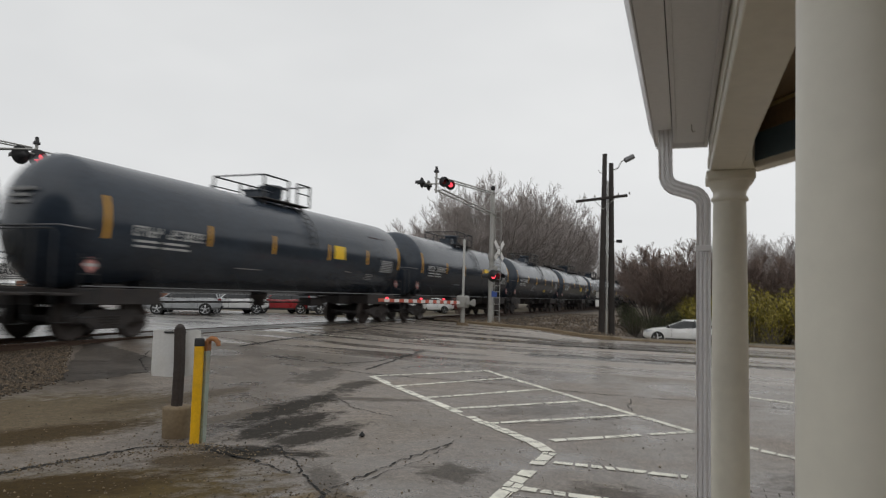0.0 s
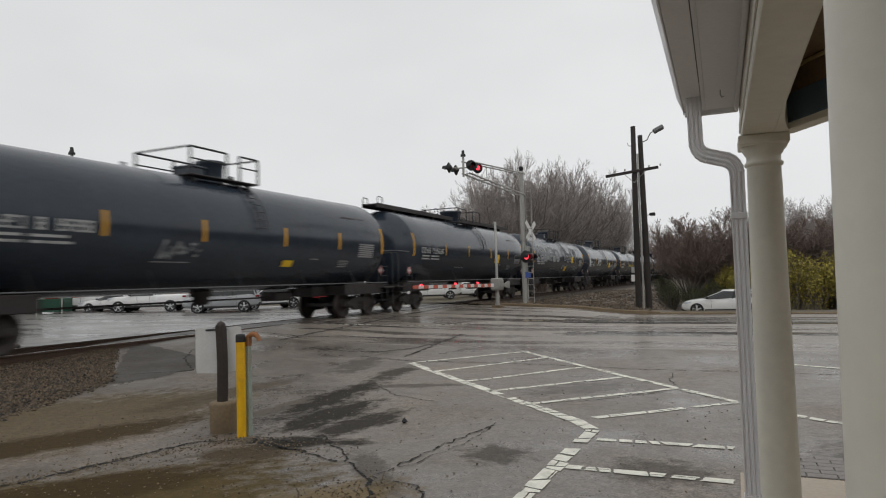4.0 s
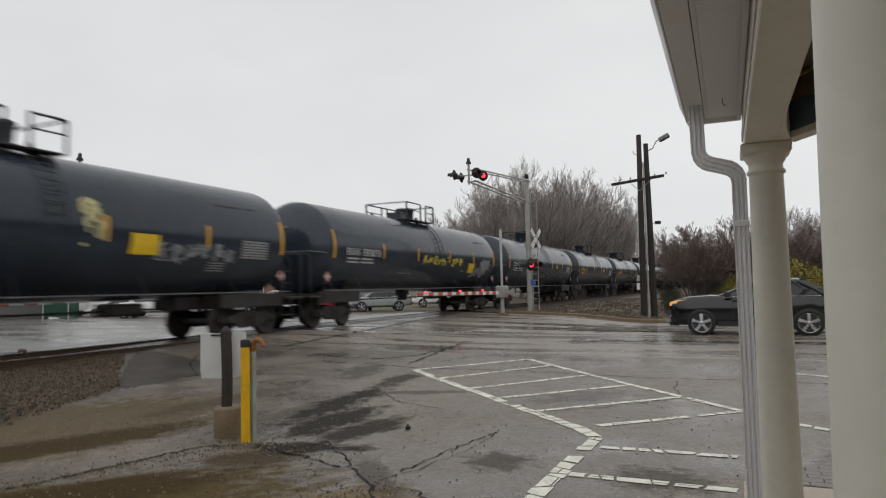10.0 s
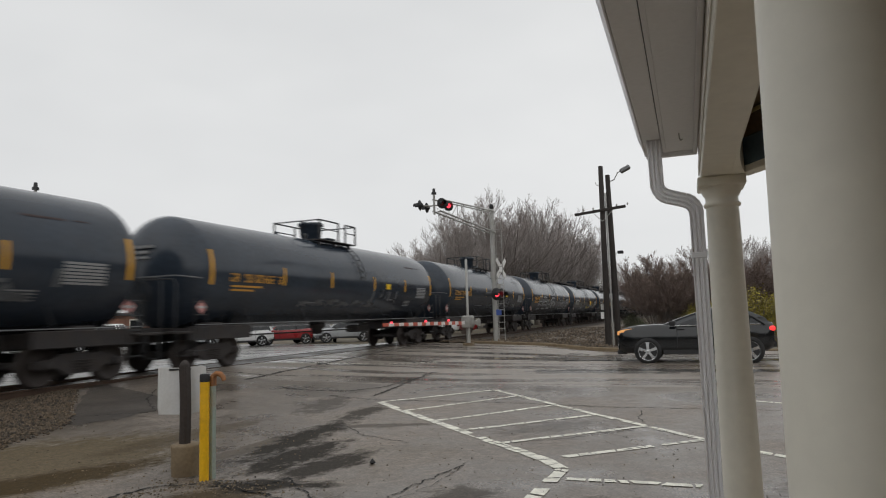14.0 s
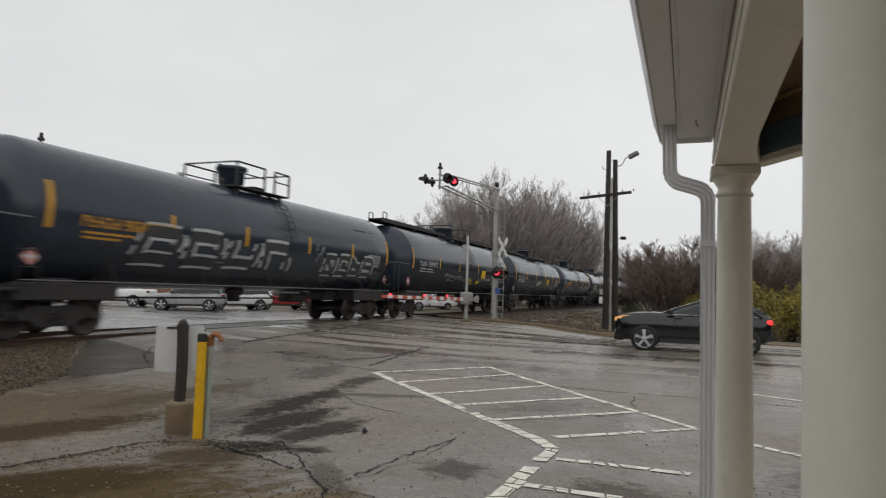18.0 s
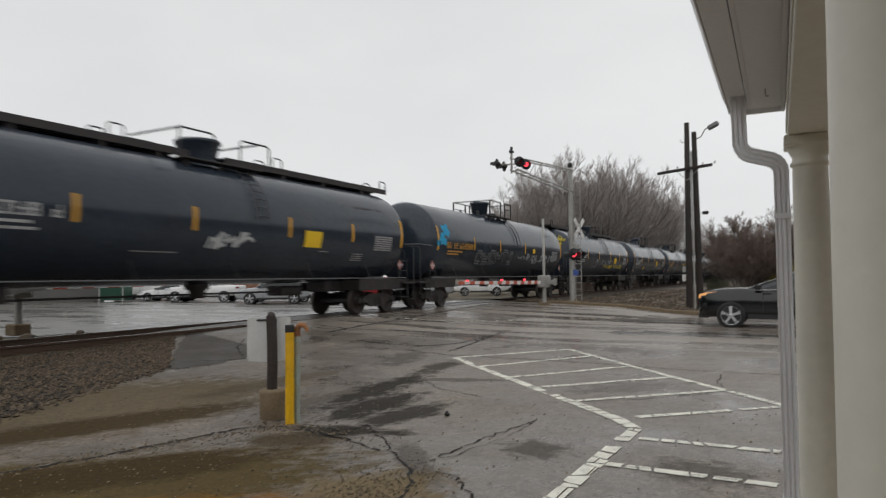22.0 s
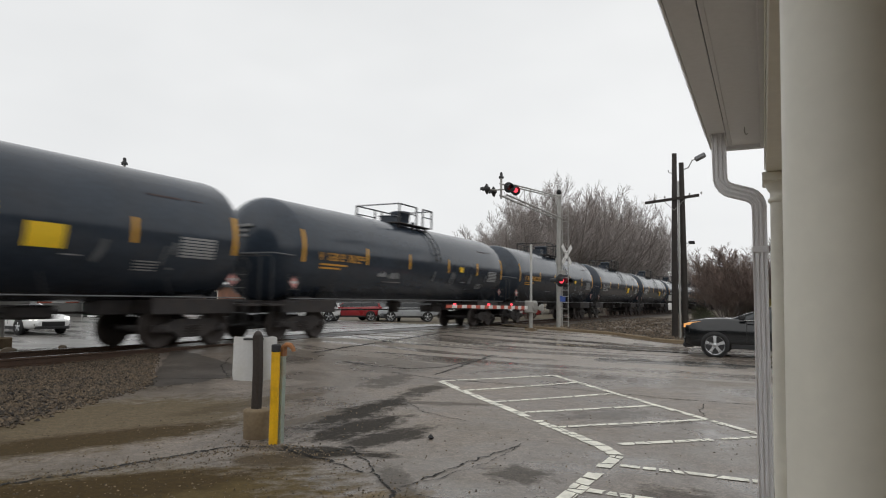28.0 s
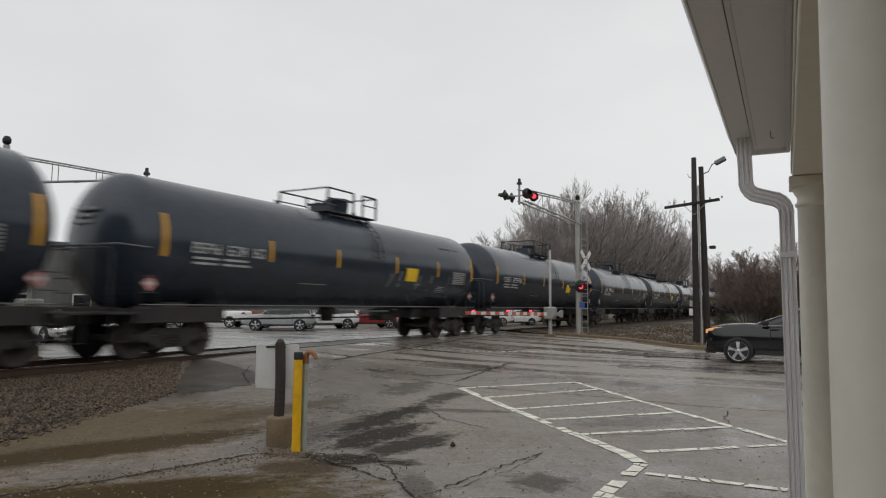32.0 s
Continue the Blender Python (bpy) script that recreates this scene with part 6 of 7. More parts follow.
def thing_part(name, parent):
    """An arm rod that carries the bands."""
    return Shape().tube([(0, 0.2, 1.02), (0, -0.2, 1.02)], 0.03, 8).part(name, M_GALV, parent)


cantilever(pose(-9.28, 30.9, ground_z(-9.28, 30.9) + 0.02), -7.3, "grey cantilever signal with red lamps and a white crossbuck", 6.5, (6.42, 5.88), (5.37, 5.42))
cantilever(pose(-18.6, 9.7, ground_z(-18.6, 9.7)), 4.1, "grey cantilever signal beyond the tracks", 5.75, (5.52, 5.6), (4.75, 5.55), False)
gate(pose(-10.0, 28.9, ground_z(-10.0, 28.9) + 0.02), -8.3, "lowered red and white crossing gate with lamps")


gate(pose(-18.0, 10.2, ground_z(-18.0, 10.2) + 0.30), 8.2, "lowered red and white gate beyond the tracks", False, 0.55)


# ---- utility poles ----
def pole(x, y, h, lean, r=0.15):
    z = ground_z(x, y) + 0.06
    p = thing("utility_pole", "dark creosoted timber utility pole", "utility pole", pose(x, y, z, 0, lean, 0))
    Shape().lathe([(r * 1.1, -0.4), (r, h * 0.5), (r * 0.8, h), (0, h + 0.02)], 14).part("pole", M_POLE, p)
    return p


p1 = pole(-4.53, 35.0, 9.33, 0.45)
Shape().box(-1.32, 1.32, -0.06, 0.06, 6.93, 7.07, 0.01, m=pose(0.62, -0.17, 0, 0, -6.0, 0)).part("crossarm", M_POLE, p1, "timber crossarm")
for x in (-0.95, -0.45, 0.75, 1.3):
    Shape().lathe([(0.015, 0.0), (0.04, 0.05), (0.045, 0.1), (0.02, 0.14), (0.0, 0.15)], 10, m=Matrix.Translation((x, -0.17, 7.05 + 0.078 * (x - 0.15)))).part("insulator", M_GALV, p1, "grey insulator")
for x in (-0.6, 0.6):
    Shape().tube([(x, -0.2, 6.98), (0, -0.16, 6.4)], 0.015, 5).part("brace", M_GALV, p1)
Shape().tube([(0, 0, 8.3), (-0.25, -0.05, 8.35), (-0.3, -0.05, 8.5)], 0.02, 6).part("bracket", M_GALV, p1)
Shape().box(-0.32, -0.15, -0.1, 0.1, 1.35, 1.7, 0.02).part("meter_box", M_WHITE, p1, "white meter box")
Shape().box(-0.30, -0.15, -0.1, 0.1, 1.8, 2.1, 0.02).part("meter_box", M_GALV, p1)
p2 = pole(-4.06, 35.3, 9.0, -0.65)
Shape().tube([(0, 0, 8.6), (0.35, -0.1, 8.7), (0.55, -0.15, 9.05), (0.8, -0.2, 9.1)], 0.03, 7).part("lamp_arm", M_GALV, p2)
k = Shape().box(-0.28, 0.28, -0.17, 0.17, -0.1, 0.12, 0.05, m=pose(0.95, -0.25, 9.15, 0, -25, 0))
k.part("floodlight", M_SIDERAIL, p2, "grey floodlight housing")
conduit = thing("conduit_pole", "thin pale grey conduit standing between the timber poles", "pole", pose(-4.29, 35.05, ground_z(-4.29, 35.05)))
Shape().lathe([(0.05, -0.1), (0.048, 4.0), (0.045, 8.0), (0.0, 8.03)], 10).part("pipe", M_GALV, conduit)
p3 = pole(-4.24, 36.2, 5.0, -0.2, 0.09)
Shape().tube([(0, 0, 4.9), (0.35, 0, 5.0)], 0.02, 6).part("lamp_arm", M_GALV, p3)
Shape().box(0.3, 0.6, -0.12, 0.12, 4.92, 5.08, 0.03).part("floodlight", M_BLACK, p3, "small dark floodlight")


# ---- vehicles ----
def wheel(parent, x, y, r, side):
    m = Matrix.Translation((x, y, r)) @ Matrix.Rotation(radians(90 * side), 4, 'X') if False else Matrix.Translation((x, y, r))
    t = Shape().lathe([(r * 0.74, 0.09), (r * 0.80, 0.115), (r * 0.95, 0.105), (r, 0.07), (r, -0.07), (r * 0.95, -0.105), (r * 0.6, -0.1)], 28, "y", m=m)
    ty = t.part("tyre", M_TYRE, parent)
    k = Shape()
    o = 0.075 * side
    k.lathe([(r * 0.77, o * 1.2), (r * 0.74, o * 1.25), (r * 0.70, o * 0.8), (r * 0.70, o * 0.2)], 28, "y", m=m)
    for i in range(5):
        a = 2 * math.pi * i / 5 + 0.3
        rings = []
        for q, w, d in ((0.08, 0.05, 1.2), (0.3, 0.045, 1.25), (0.73, 0.06, 1.1)):
            cx, cz = r * q * math.cos(a), r * q * math.sin(a)
            tx, tz = -math.sin(a) * r * w * 2.2, math.cos(a) * r * w * 2.2
            rings.append([m @ Vector(p) for p in ((cx - tx, o * d, cz - tz), (cx + tx, o * d, cz + tz), (cx + tx, o * 0.5, cz + tz), (cx - tx, o * 0.5, cz - tz))])
        k.loft(rings, smooth=False)
    k.lathe([(0.0, o * 1.35), (r * 0.15, o * 1.3), (r * 0.17, o * 0.8)], 14, "y", m=m)
    k.part("rim", M_RIM, ty, "five-spoke alloy rim")
    Shape().lathe([(r * 0.70, o * 0.15), (0.0, o * 0.12)], 20, "y", m=m).part("brake_disc", M_WHEEL, ty)


BODY = {
    # stations: x, top, bottom, half width; glass: rear foot, front foot, rear top, front top, roof height, belt; wheels: rear, front, radius
    "crossover": ([(-2.22, 0.88, 0.52, 0.66), (-2.14, 1.02, 0.40, 0.80), (-1.9, 1.06, 0.30, 0.88), (-1.2, 1.03, 0.25, 0.90), (0, 0.98, 0.24, 0.90), (0.85, 0.96, 0.24, 0.90), (1.2, 0.94, 0.24, 0.90), (1.75, 0.86, 0.25, 0.88), (2.05, 0.76, 0.28, 0.80), (2.18, 0.62, 0.36, 0.68)],
                  (-2.0, 1.15, -1.55, 0.05, 1.47, 0.95), (-1.37, 1.33, 0.345)),
    "sedan": ([(-2.38, 0.85, 0.48, 0.68), (-2.28, 0.98, 0.36, 0.80), (-1.9, 1.02, 0.27, 0.87), (-1.2, 0.98, 0.23, 0.89), (0, 0.93, 0.22, 0.89), (0.9, 0.92, 0.22, 0.89), (1.3, 0.90, 0.22, 0.89), (1.9, 0.80, 0.24, 0.86), (2.25, 0.70, 0.27, 0.78), (2.40, 0.58, 0.34, 0.64)],
              (-1.75, 1.15, -1.0, 0.05, 1.44, 0.92), (-1.40, 1.42, 0.33)),
    "suv": ([(-2.40, 1.0, 0.55, 0.74), (-2.32, 1.15, 0.42, 0.88), (-1.9, 1.16, 0.34, 0.95), (-1.2, 1.13, 0.30, 0.96), (0, 1.10, 0.30, 0.96), (0.95, 1.08, 0.30, 0.96), (1.3, 1.06, 0.30, 0.96), (1.95, 1.0, 0.32, 0.93), (2.25, 0.90, 0.36, 0.86), (2.38, 0.75, 0.45, 0.74)],
            (-2.28, 1.2, -2.0, 0.3, 1.75, 1.08), (-1.42, 1.42, 0.37)),
    "pickup": ([(-2.85, 1.1, 0.60, 0.86), (-2.80, 1.2, 0.50, 0.95), (-2.0, 1.21, 0.42, 0.98), (-1.2, 1.2, 0.38, 0.98), (0, 1.2, 0.36, 0.98), (1.1, 1.18, 0.36, 0.98), (1.5, 1.15, 0.36, 0.98), (2.3, 1.10, 0.40, 0.96), (2.65, 1.02, 0.44, 0.90), (2.78, 0.85, 0.52, 0.80)],
               (-0.75, 1.45, -0.55, 0.65, 1.86, 1.17), (-1.75, 1.85, 0.40)),
}


def vehicle(kind, paint_m, label, m, lights=False, group=""):
    v = thing("car" if kind != "pickup" else "pickup_truck", label, "car" if kind != "pickup" else "pickup truck", m, group)
    st, (xr, xf, tr, tf, hr, hb), (wr, wf, r) = BODY[kind]
    rings = []
    for x, zt, zb, w in st:
        half = [(w * 0.78, zb), (w * 0.96, zb + 0.06), (w, zb + 0.18), (w * 0.985, (zb + zt) / 2 + 0.05), (w * 0.97, zt - 0.10), (w * 0.91, zt - 0.02), (w * 0.72, zt), (w * 0.3, zt + 0.015)]
        rings.append([(x, y, z) for y, z in half] + [(x, -y, z) for y, z in half[::-1]])
    Shape().loft(rings).part("body", paint_m, v)
    wmax = max(s[3] for s in st)
    # cabin: rings from the belt to the roof's crown
    def ring(x0, x1, w, z):
        return [(x0, -w * 0.80, z), (x0 + 0.14, -w, z), (x1 - 0.42, -w, z), (x1 - 0.10, -w * 0.80, z), (x1, -w * 0.45, z), (x1, w * 0.45, z), (x1 - 0.10, w * 0.80, z), (x1 - 0.42, w, z), (x0 + 0.14, w, z), (x0, w * 0.80, z)]
    lo, hi = ring(xr, xf, wmax * 0.93, hb - 0.03), ring(tr, tf, wmax * 0.74, hr - 0.09)
    md = [(a[0] * 0.5 + b[0] * 0.5 + (0.04 if a[0] > 0 else -0.05), a[1] * 0.52 + b[1] * 0.48 + math.copysign(0.025, a[1]), (a[2] + b[2]) / 2) for a, b in zip(lo, hi)]
    for i in range(10):
        k = (i + 1) % 10
        name = {3: "windscreen", 4: "windscreen", 5: "windscreen", 9: "rear_window"}.get(i, "side_window")
        w = Shape().add([lo[i], lo[k], md[k], md[i], hi[k], hi[i]], [(0, 1, 2, 3), (3, 2, 4, 5)], True)
        w.add([(x * 0.99, y * 0.98, z) for x, y, z in (lo[i], lo[k], md[k], md[i], hi[k], hi[i])], [(3, 2, 1, 0), (5, 4, 2, 3)], True)
        w.part(name, M_GLASS, v, "dark tinted glass")
    crown = [[(x, y * 1.015, z - 0.012) for x, y, z in hi]]
    for f, g in ((0.97, 0.025), (0.88, 0.055), (0.66, 0.078), (0.3, 0.088)):
        cx = (tr + tf) / 2
        crown.append([(cx + (x - cx) * (0.5 + 0.5 * f), y * f, z + g) for x, y, z in hi])
    Shape().loft(crown, smooth=True).part("roof", paint_m, v)
    for i in (0, 1, 3, 6, 8, 9):
        Shape().tube([lo[i], md[i], hi[i]], 0.028 if i in (3, 6) else 0.045, 6).part("pillar", paint_m, v)
    for sgn in (-1, 1):
        for u, wd in ((0.45, 0.035),) if kind != "pickup" else ():
            a = Vector((xr + (xf - xr) * u, sgn * wmax * 0.935, hb - 0.03))
            b = Vector((tr + (tf - tr) * (u + 0.08), sgn * wmax * 0.725, hr - 0.05))
            Shape().tube([a, b], wd, 6).part("pillar", M_BLACK, v)
        Shape().box(xr + 0.25, xf - 0.45, sgn * wmax * 0.945 - 0.012, sgn * wmax * 0.945 + 0.012, hb - 0.035, hb - 0.01, 0.004).part("window_trim", M_CHROME, v, "bright window trim")
        mir = Shape().box(-0.07, 0.10, -0.09, 0.09, -0.06, 0.07, 0.03, m=pose(xf - 0.42, sgn * (wmax + 0.06), hb + 0.05))
        mir.part("mirror", M_PLASTIC, v, "black door mirror")
        for x in (-0.62, 0.35):
            Shape().box(x, x + 0.2, sgn * (wmax * 0.985) - 0.015, sgn * (wmax * 0.985) + 0.015, hb - 0.13, hb - 0.10, 0.005).part("door_handle", paint_m, v)
        for x in (xr * 0.42, 0.55):
            Shape().box(x - 0.006, x + 0.006, sgn * wmax - 0.004, sgn * wmax + 0.004, 0.42, hb - 0.05).part("door_gap", M_BLACK, v)
        Shape().box(wr + r + 0.06, wf - r - 0.06, sgn * wmax * 0.95 - 0.03, sgn * wmax * 0.95 + 0.03, st[4][2] - 0.01, st[4][2] + 0.13, 0.015).part("sill_trim", M_PLASTIC, v, "black plastic sill")
        for x in (wr, wf):
            a = Shape().lathe([(r + 0.028, 0.0), (r + 0.022, 0.015 * sgn), (r + 0.005, 0.015 * sgn), (0.0, 0.012 * sgn)], 28, "y", m=Matrix.Translation((x, sgn * (wmax + 0.004), r)))
            a.part("wheel_arch", M_PLASTIC, v, "black wheel arch")
            wheel(v, x, sgn * (wmax - 0.06), r, sgn)
        fx, fz = st[-2][0], st[-2][1]
        hl = Shape()
        hl.loft([[(fx - 0.42, sgn * st[-3][3] * 0.985, fz + 0.0), (fx - 0.42, sgn * st[-3][3] * 0.975, fz + 0.06), (fx - 0.42, sgn * st[-3][3] * 0.8, fz + 0.07)],
                 [(fx - 0.12, sgn * st[-2][3] * 1.06, fz - 0.10), (fx - 0.12, sgn * st[-2][3] * 1.04, fz + 0.03), (fx - 0.12, sgn * st[-2][3] * 0.8, fz + 0.04)],
                 [(fx + 0.075, sgn * st[-2][3] * 0.86, fz - 0.12), (fx + 0.07, sgn * st[-2][3] * 0.86, fz - 0.02), (fx + 0.05, sgn * st[-2][3] * 0.62, fz - 0.01)]], smooth=False)
        hl.part("headlight", M_AMBER if lights == "amber" else M_HEAD if lights == "head" else M_HEADOFF, v, "lit amber headlight" if lights == "amber" else "headlight")
        fg = Shape().lathe([(0.0, 0.03), (0.06, 0.02), (0.08, 0.0)], 14, "x", m=Matrix.Translation((st[-2][0] + 0.05, sgn * st[-2][3] * 0.85, st[-2][2] + 0.16)))
        fg.part("fog_lamp", M_CHROME, v, "round bright fog lamp")
        bx, bz = st[1][0], st[1][1]
        tl = Shape().box(bx - 0.05, bx + 0.20, sgn * st[1][3] * 0.99 - 0.07, sgn * st[1][3] * 0.99 + 0.045, bz - 0.21, bz - 0.08, 0.035)
        tl.part("tail_light", M_TAIL if lights else M_TAILOFF, v, "lit red tail light" if lights else "red tail light")
    Shape().box(st[-1][0] - 0.08, st[-1][0] + 0.02, -st[-1][3] * 0.75, st[-1][3] * 0.75, st[-1][2] + 0.02, st[-1][1] - 0.02, 0.03).part("grille", M_BLACK, v, "dark front grille")
    Shape().box(st[-1][0] - 0.25, st[-1][0] + 0.03, -st[-1][3] * 1.05, st[-1][3] * 1.05, st[-1][2] - 0.10, st[-1][2] + 0.03, 0.03).part("front_bumper", M_PLASTIC, v)
    Shape().box(st[0][0] - 0.03, st[0][0] + 0.25, -st[0][3] * 1.1, st[0][3] * 1.1, st[0][2] - 0.14, st[0][2] + 0.04, 0.03).part("rear_bumper", M_PLASTIC, v)
    Shape().box(st[0][0] - 0.02, st[0][0] + 0.01, -0.15, 0.15, st[0][2] + 0.1, st[0][2] + 0.25, 0.004).part("number_plate", M_WHITE, v, "pale blank number plate")
    if kind == "hatchback":
        for sgn in (-1, 1):
            q = Shape()
            for k in (1.0, 0.975):
                q.add([(x, sgn * y * k, z) for x, y, z in ((xr + 0.02, wmax * 0.80, hb - 0.02), (xr + 0.80, wmax * 0.955, hb - 0.02), (xr + 0.62, wmax * 0.905, hb + 0.16), (tr + 0.30, wmax * 0.775, hr - 0.05), (tr - 0.02, wmax * 0.66, hr - 0.07), (xr + 0.14, wmax * 0.80, hb + 0.16))], [(0, 1, 2, 3, 4, 5)])
            q.part("rear_pillar", paint_m, v, "broad body-coloured rear pillar")
    if kind in ("crossover", "hatchback", "suv"):
        Shape().box(tr - 0.22, tr + 0.06, -wmax * 0.66, wmax * 0.66, hr - 0.05, hr - 0.015, 0.01).part("spoiler", paint_m, v)
    return v


BODY["hatchback"] = ([(-1.86, 0.92, 0.54, 0.62), (-1.83, 1.04, 0.40, 0.76), (-1.66, 1.09, 0.31, 0.86), (-1.1, 1.07, 0.26, 0.90), (0, 1.04, 0.25, 0.90), (0.75, 1.04, 0.25, 0.90), (1.1, 1.06, 0.25, 0.90), (1.6, 1.03, 0.26, 0.89), (1.92, 0.97, 0.27, 0.85), (2.08, 0.90, 0.29, 0.76), (2.15, 0.78, 0.34, 0.64)],
                     (-1.78, 1.06, -1.15, -0.05, 1.485, 1.03), (-1.22, 1.33, 0.335))
SUV = vehicle("hatchback", P_BLACK, "wet black crossover car with lit lamps", pose(0, 19.3, 0.09, 0, 0, 180), "amber")
SEDAN = vehicle("sedan", P_WHITE, "white sedan with headlights on at the crossing", pose(-40, 14.8, 0, 0, 0, 0), "head")
WZ = ground_z(-1.0, 42)
vehicle("crossover", P_WHITE, "parked white car beyond the kerb", pose(-0.72, 41.9, WZ, 0, 0, 178))


def sign_words(words, size, x, z, parent, m):
    """Black built-in lettering on the face of a board that looks along -y."""
    cu = bpy.data.curves.new("words", 'FONT')
    cu.body, cu.size, cu.align_x, cu.extrude, cu.offset = words, size, 'CENTER', 0.004, 0.012
    ob = new("words", cu)
    dg = bpy.context.evaluated_depsgraph_get()
    me = bpy.data.meshes.new_from_object(ob.evaluated_get(dg))
    bpy.data.objects.remove(ob)
    me.transform(m @ pose(x, -0.035, z, 90, 0, 0))
    piece("lettering", me, M_BLACK, parent, "black block letters")


def lease_sign(x, y, turn):
    b = thing("lease_sign", "white lease sign board with black letters on posts", "sign", pose(x, y, ground_z(x, y), 0, 0, turn))
    Shape().box(-1.08, 1.08, -0.03, 0.02, 1.85, 2.98, 0.008).part("board", M_WHITE, b)
    for q in (-0.85, 0.62):
        Shape().box(q - 0.045, q + 0.045, 0.022, 0.11, -0.2, 2.95, 0.006).part("post", M_GALV, b, "grey post")
    sign_words("FOR", 0.36, -0.3, 2.68, b, Matrix())
    sign_words("LEASE", 0.52, 0.0, 2.24, b, Matrix())
    for z, w in ((2.12, 0.95), (1.99, 0.95)):
        Shape().box(-w, w, -0.036, -0.0305, z - 0.025, z + 0.025, 0.001).part("text_bar", M_BLACK, b, "dark line of small print")


lease_sign(-41.8, 30.0, 54)


def parked(kind, paint_m, label, x, y, turn):
    return vehicle(kind, paint_m, label, pose(x, y, ground_z(x, y), 0, 0, turn), False, "cars parked beyond the tracks")


parked("sedan", P_WHITE, "white sedan parked on wet asphalt", -44.2, 36.8, 205)
parked("pickup", P_WHITE, "white pickup truck parked beside a sedan", -39.0, 35.6, 208)
parked("suv", P_SILVER, "silver sport utility car parked in the row", -30.7, 33.9, 216)
parked("crossover", P_BLACK, "black car parked behind a silver one", -33.6, 37.6, 216)
parked("suv", P_WHITE, "white sport utility car parked in the row", -30.6, 38.6, 236)
parked("suv", P_RED, "dark red sport utility car parked in the row", -29.3, 42.2, 232)
parked("sedan", P_GREY, "dark grey sedan parked nose outward", -27.8, 45.2, -52)
parked("suv", P_SILVER, "silver sport utility car with tinted glass, parked", -25.6, 44.9, 214)
parked("suv", P_WHITE, "white sport utility car parked at an angle", -24.6, 53.8, 205)
parked("sedan", P_WHITE, "white sedan parked at the row's end", -23.8, 58.6, 215)
parked("crossover", P_RED, "red hatchback parked at the row's end", -23.2, 63.0, 200)
parked("pickup", P_WHITE, "white pickup truck parked far off", -49.5, 38.5, 195)


# ---- far things beyond the tracks ----
def building(x, y, w, d, h, turn, material, label, rows):
    b = thing("building", label, "building", pose(x, y, -0.3, 0, 0, turn))
    Shape().box(-w / 2, w / 2, -d / 2, d / 2, 0, h).part("wall_block", material, b)
    Shape().box(-w / 2 - 0.3, w / 2 + 0.3, -d / 2 - 0.3, d / 2 + 0.3, h, h + 0.35, 0.05).part("roof", M_ROOF, b)
    n = int(w / 4)
    for i in range(n):
        for k in range(rows):
            cx = -w / 2 + (i + 0.5) * w / n
            win = Shape().box(cx - 0.7, cx + 0.7, -d / 2 - 0.06, -d / 2 + 0.02, 1.2 + k * 3, 2.6 + k * 3, 0.02)
            ww = win.part("window", M_TRIM, b, "pale framed window")
            Shape().box(cx - 0.6, cx + 0.6, -d / 2 - 0.075, -d / 2 - 0.05, 1.3 + k * 3, 2.5 + k * 3).part("pane", M_GLASS, ww)
    return b


building(-60, 25, 26, 12, 6.3, 68, M_SIDING, "long low grey metal building", 1)
building(-62, 60, 22, 10, 3.0, 45, M_BRICK, "low red brick building", 1)


def dumpster(x, y, turn):
    d = thing("dumpster", "green steel dumpster with a sloped lid", "dumpster", pose(x, y, ground_z(x, y), 0, 0, turn), "dumpsters")
    s = Shape()
    s.loft([[(sx * 0.95, -0.75, 0.12), (sx * 0.95, 0.75, 0.12), (sx * 0.95, 0.8, 1.45), (sx * 0.95, -0.8, 1.15)] for sx in (-1, 1)], smooth=False)
    s.part("bin", M_GREEN, d)
    Shape().box(-0.97, 0.97, -0.83, 0.83, 0, 0.05, 0.01, m=pose(0, 0, 1.28, 10.6, 0, 0)).part("lid", M_BLACK, d, "black plastic lid")
    for sx in (-0.98, 0.98):
        Shape().box(sx - 0.05, sx + 0.05, -0.4, 0.4, 0.75, 0.95, 0.01).part("fork_pocket", M_GREEN, d)


dumpster(-47.6, 34.4, 20)


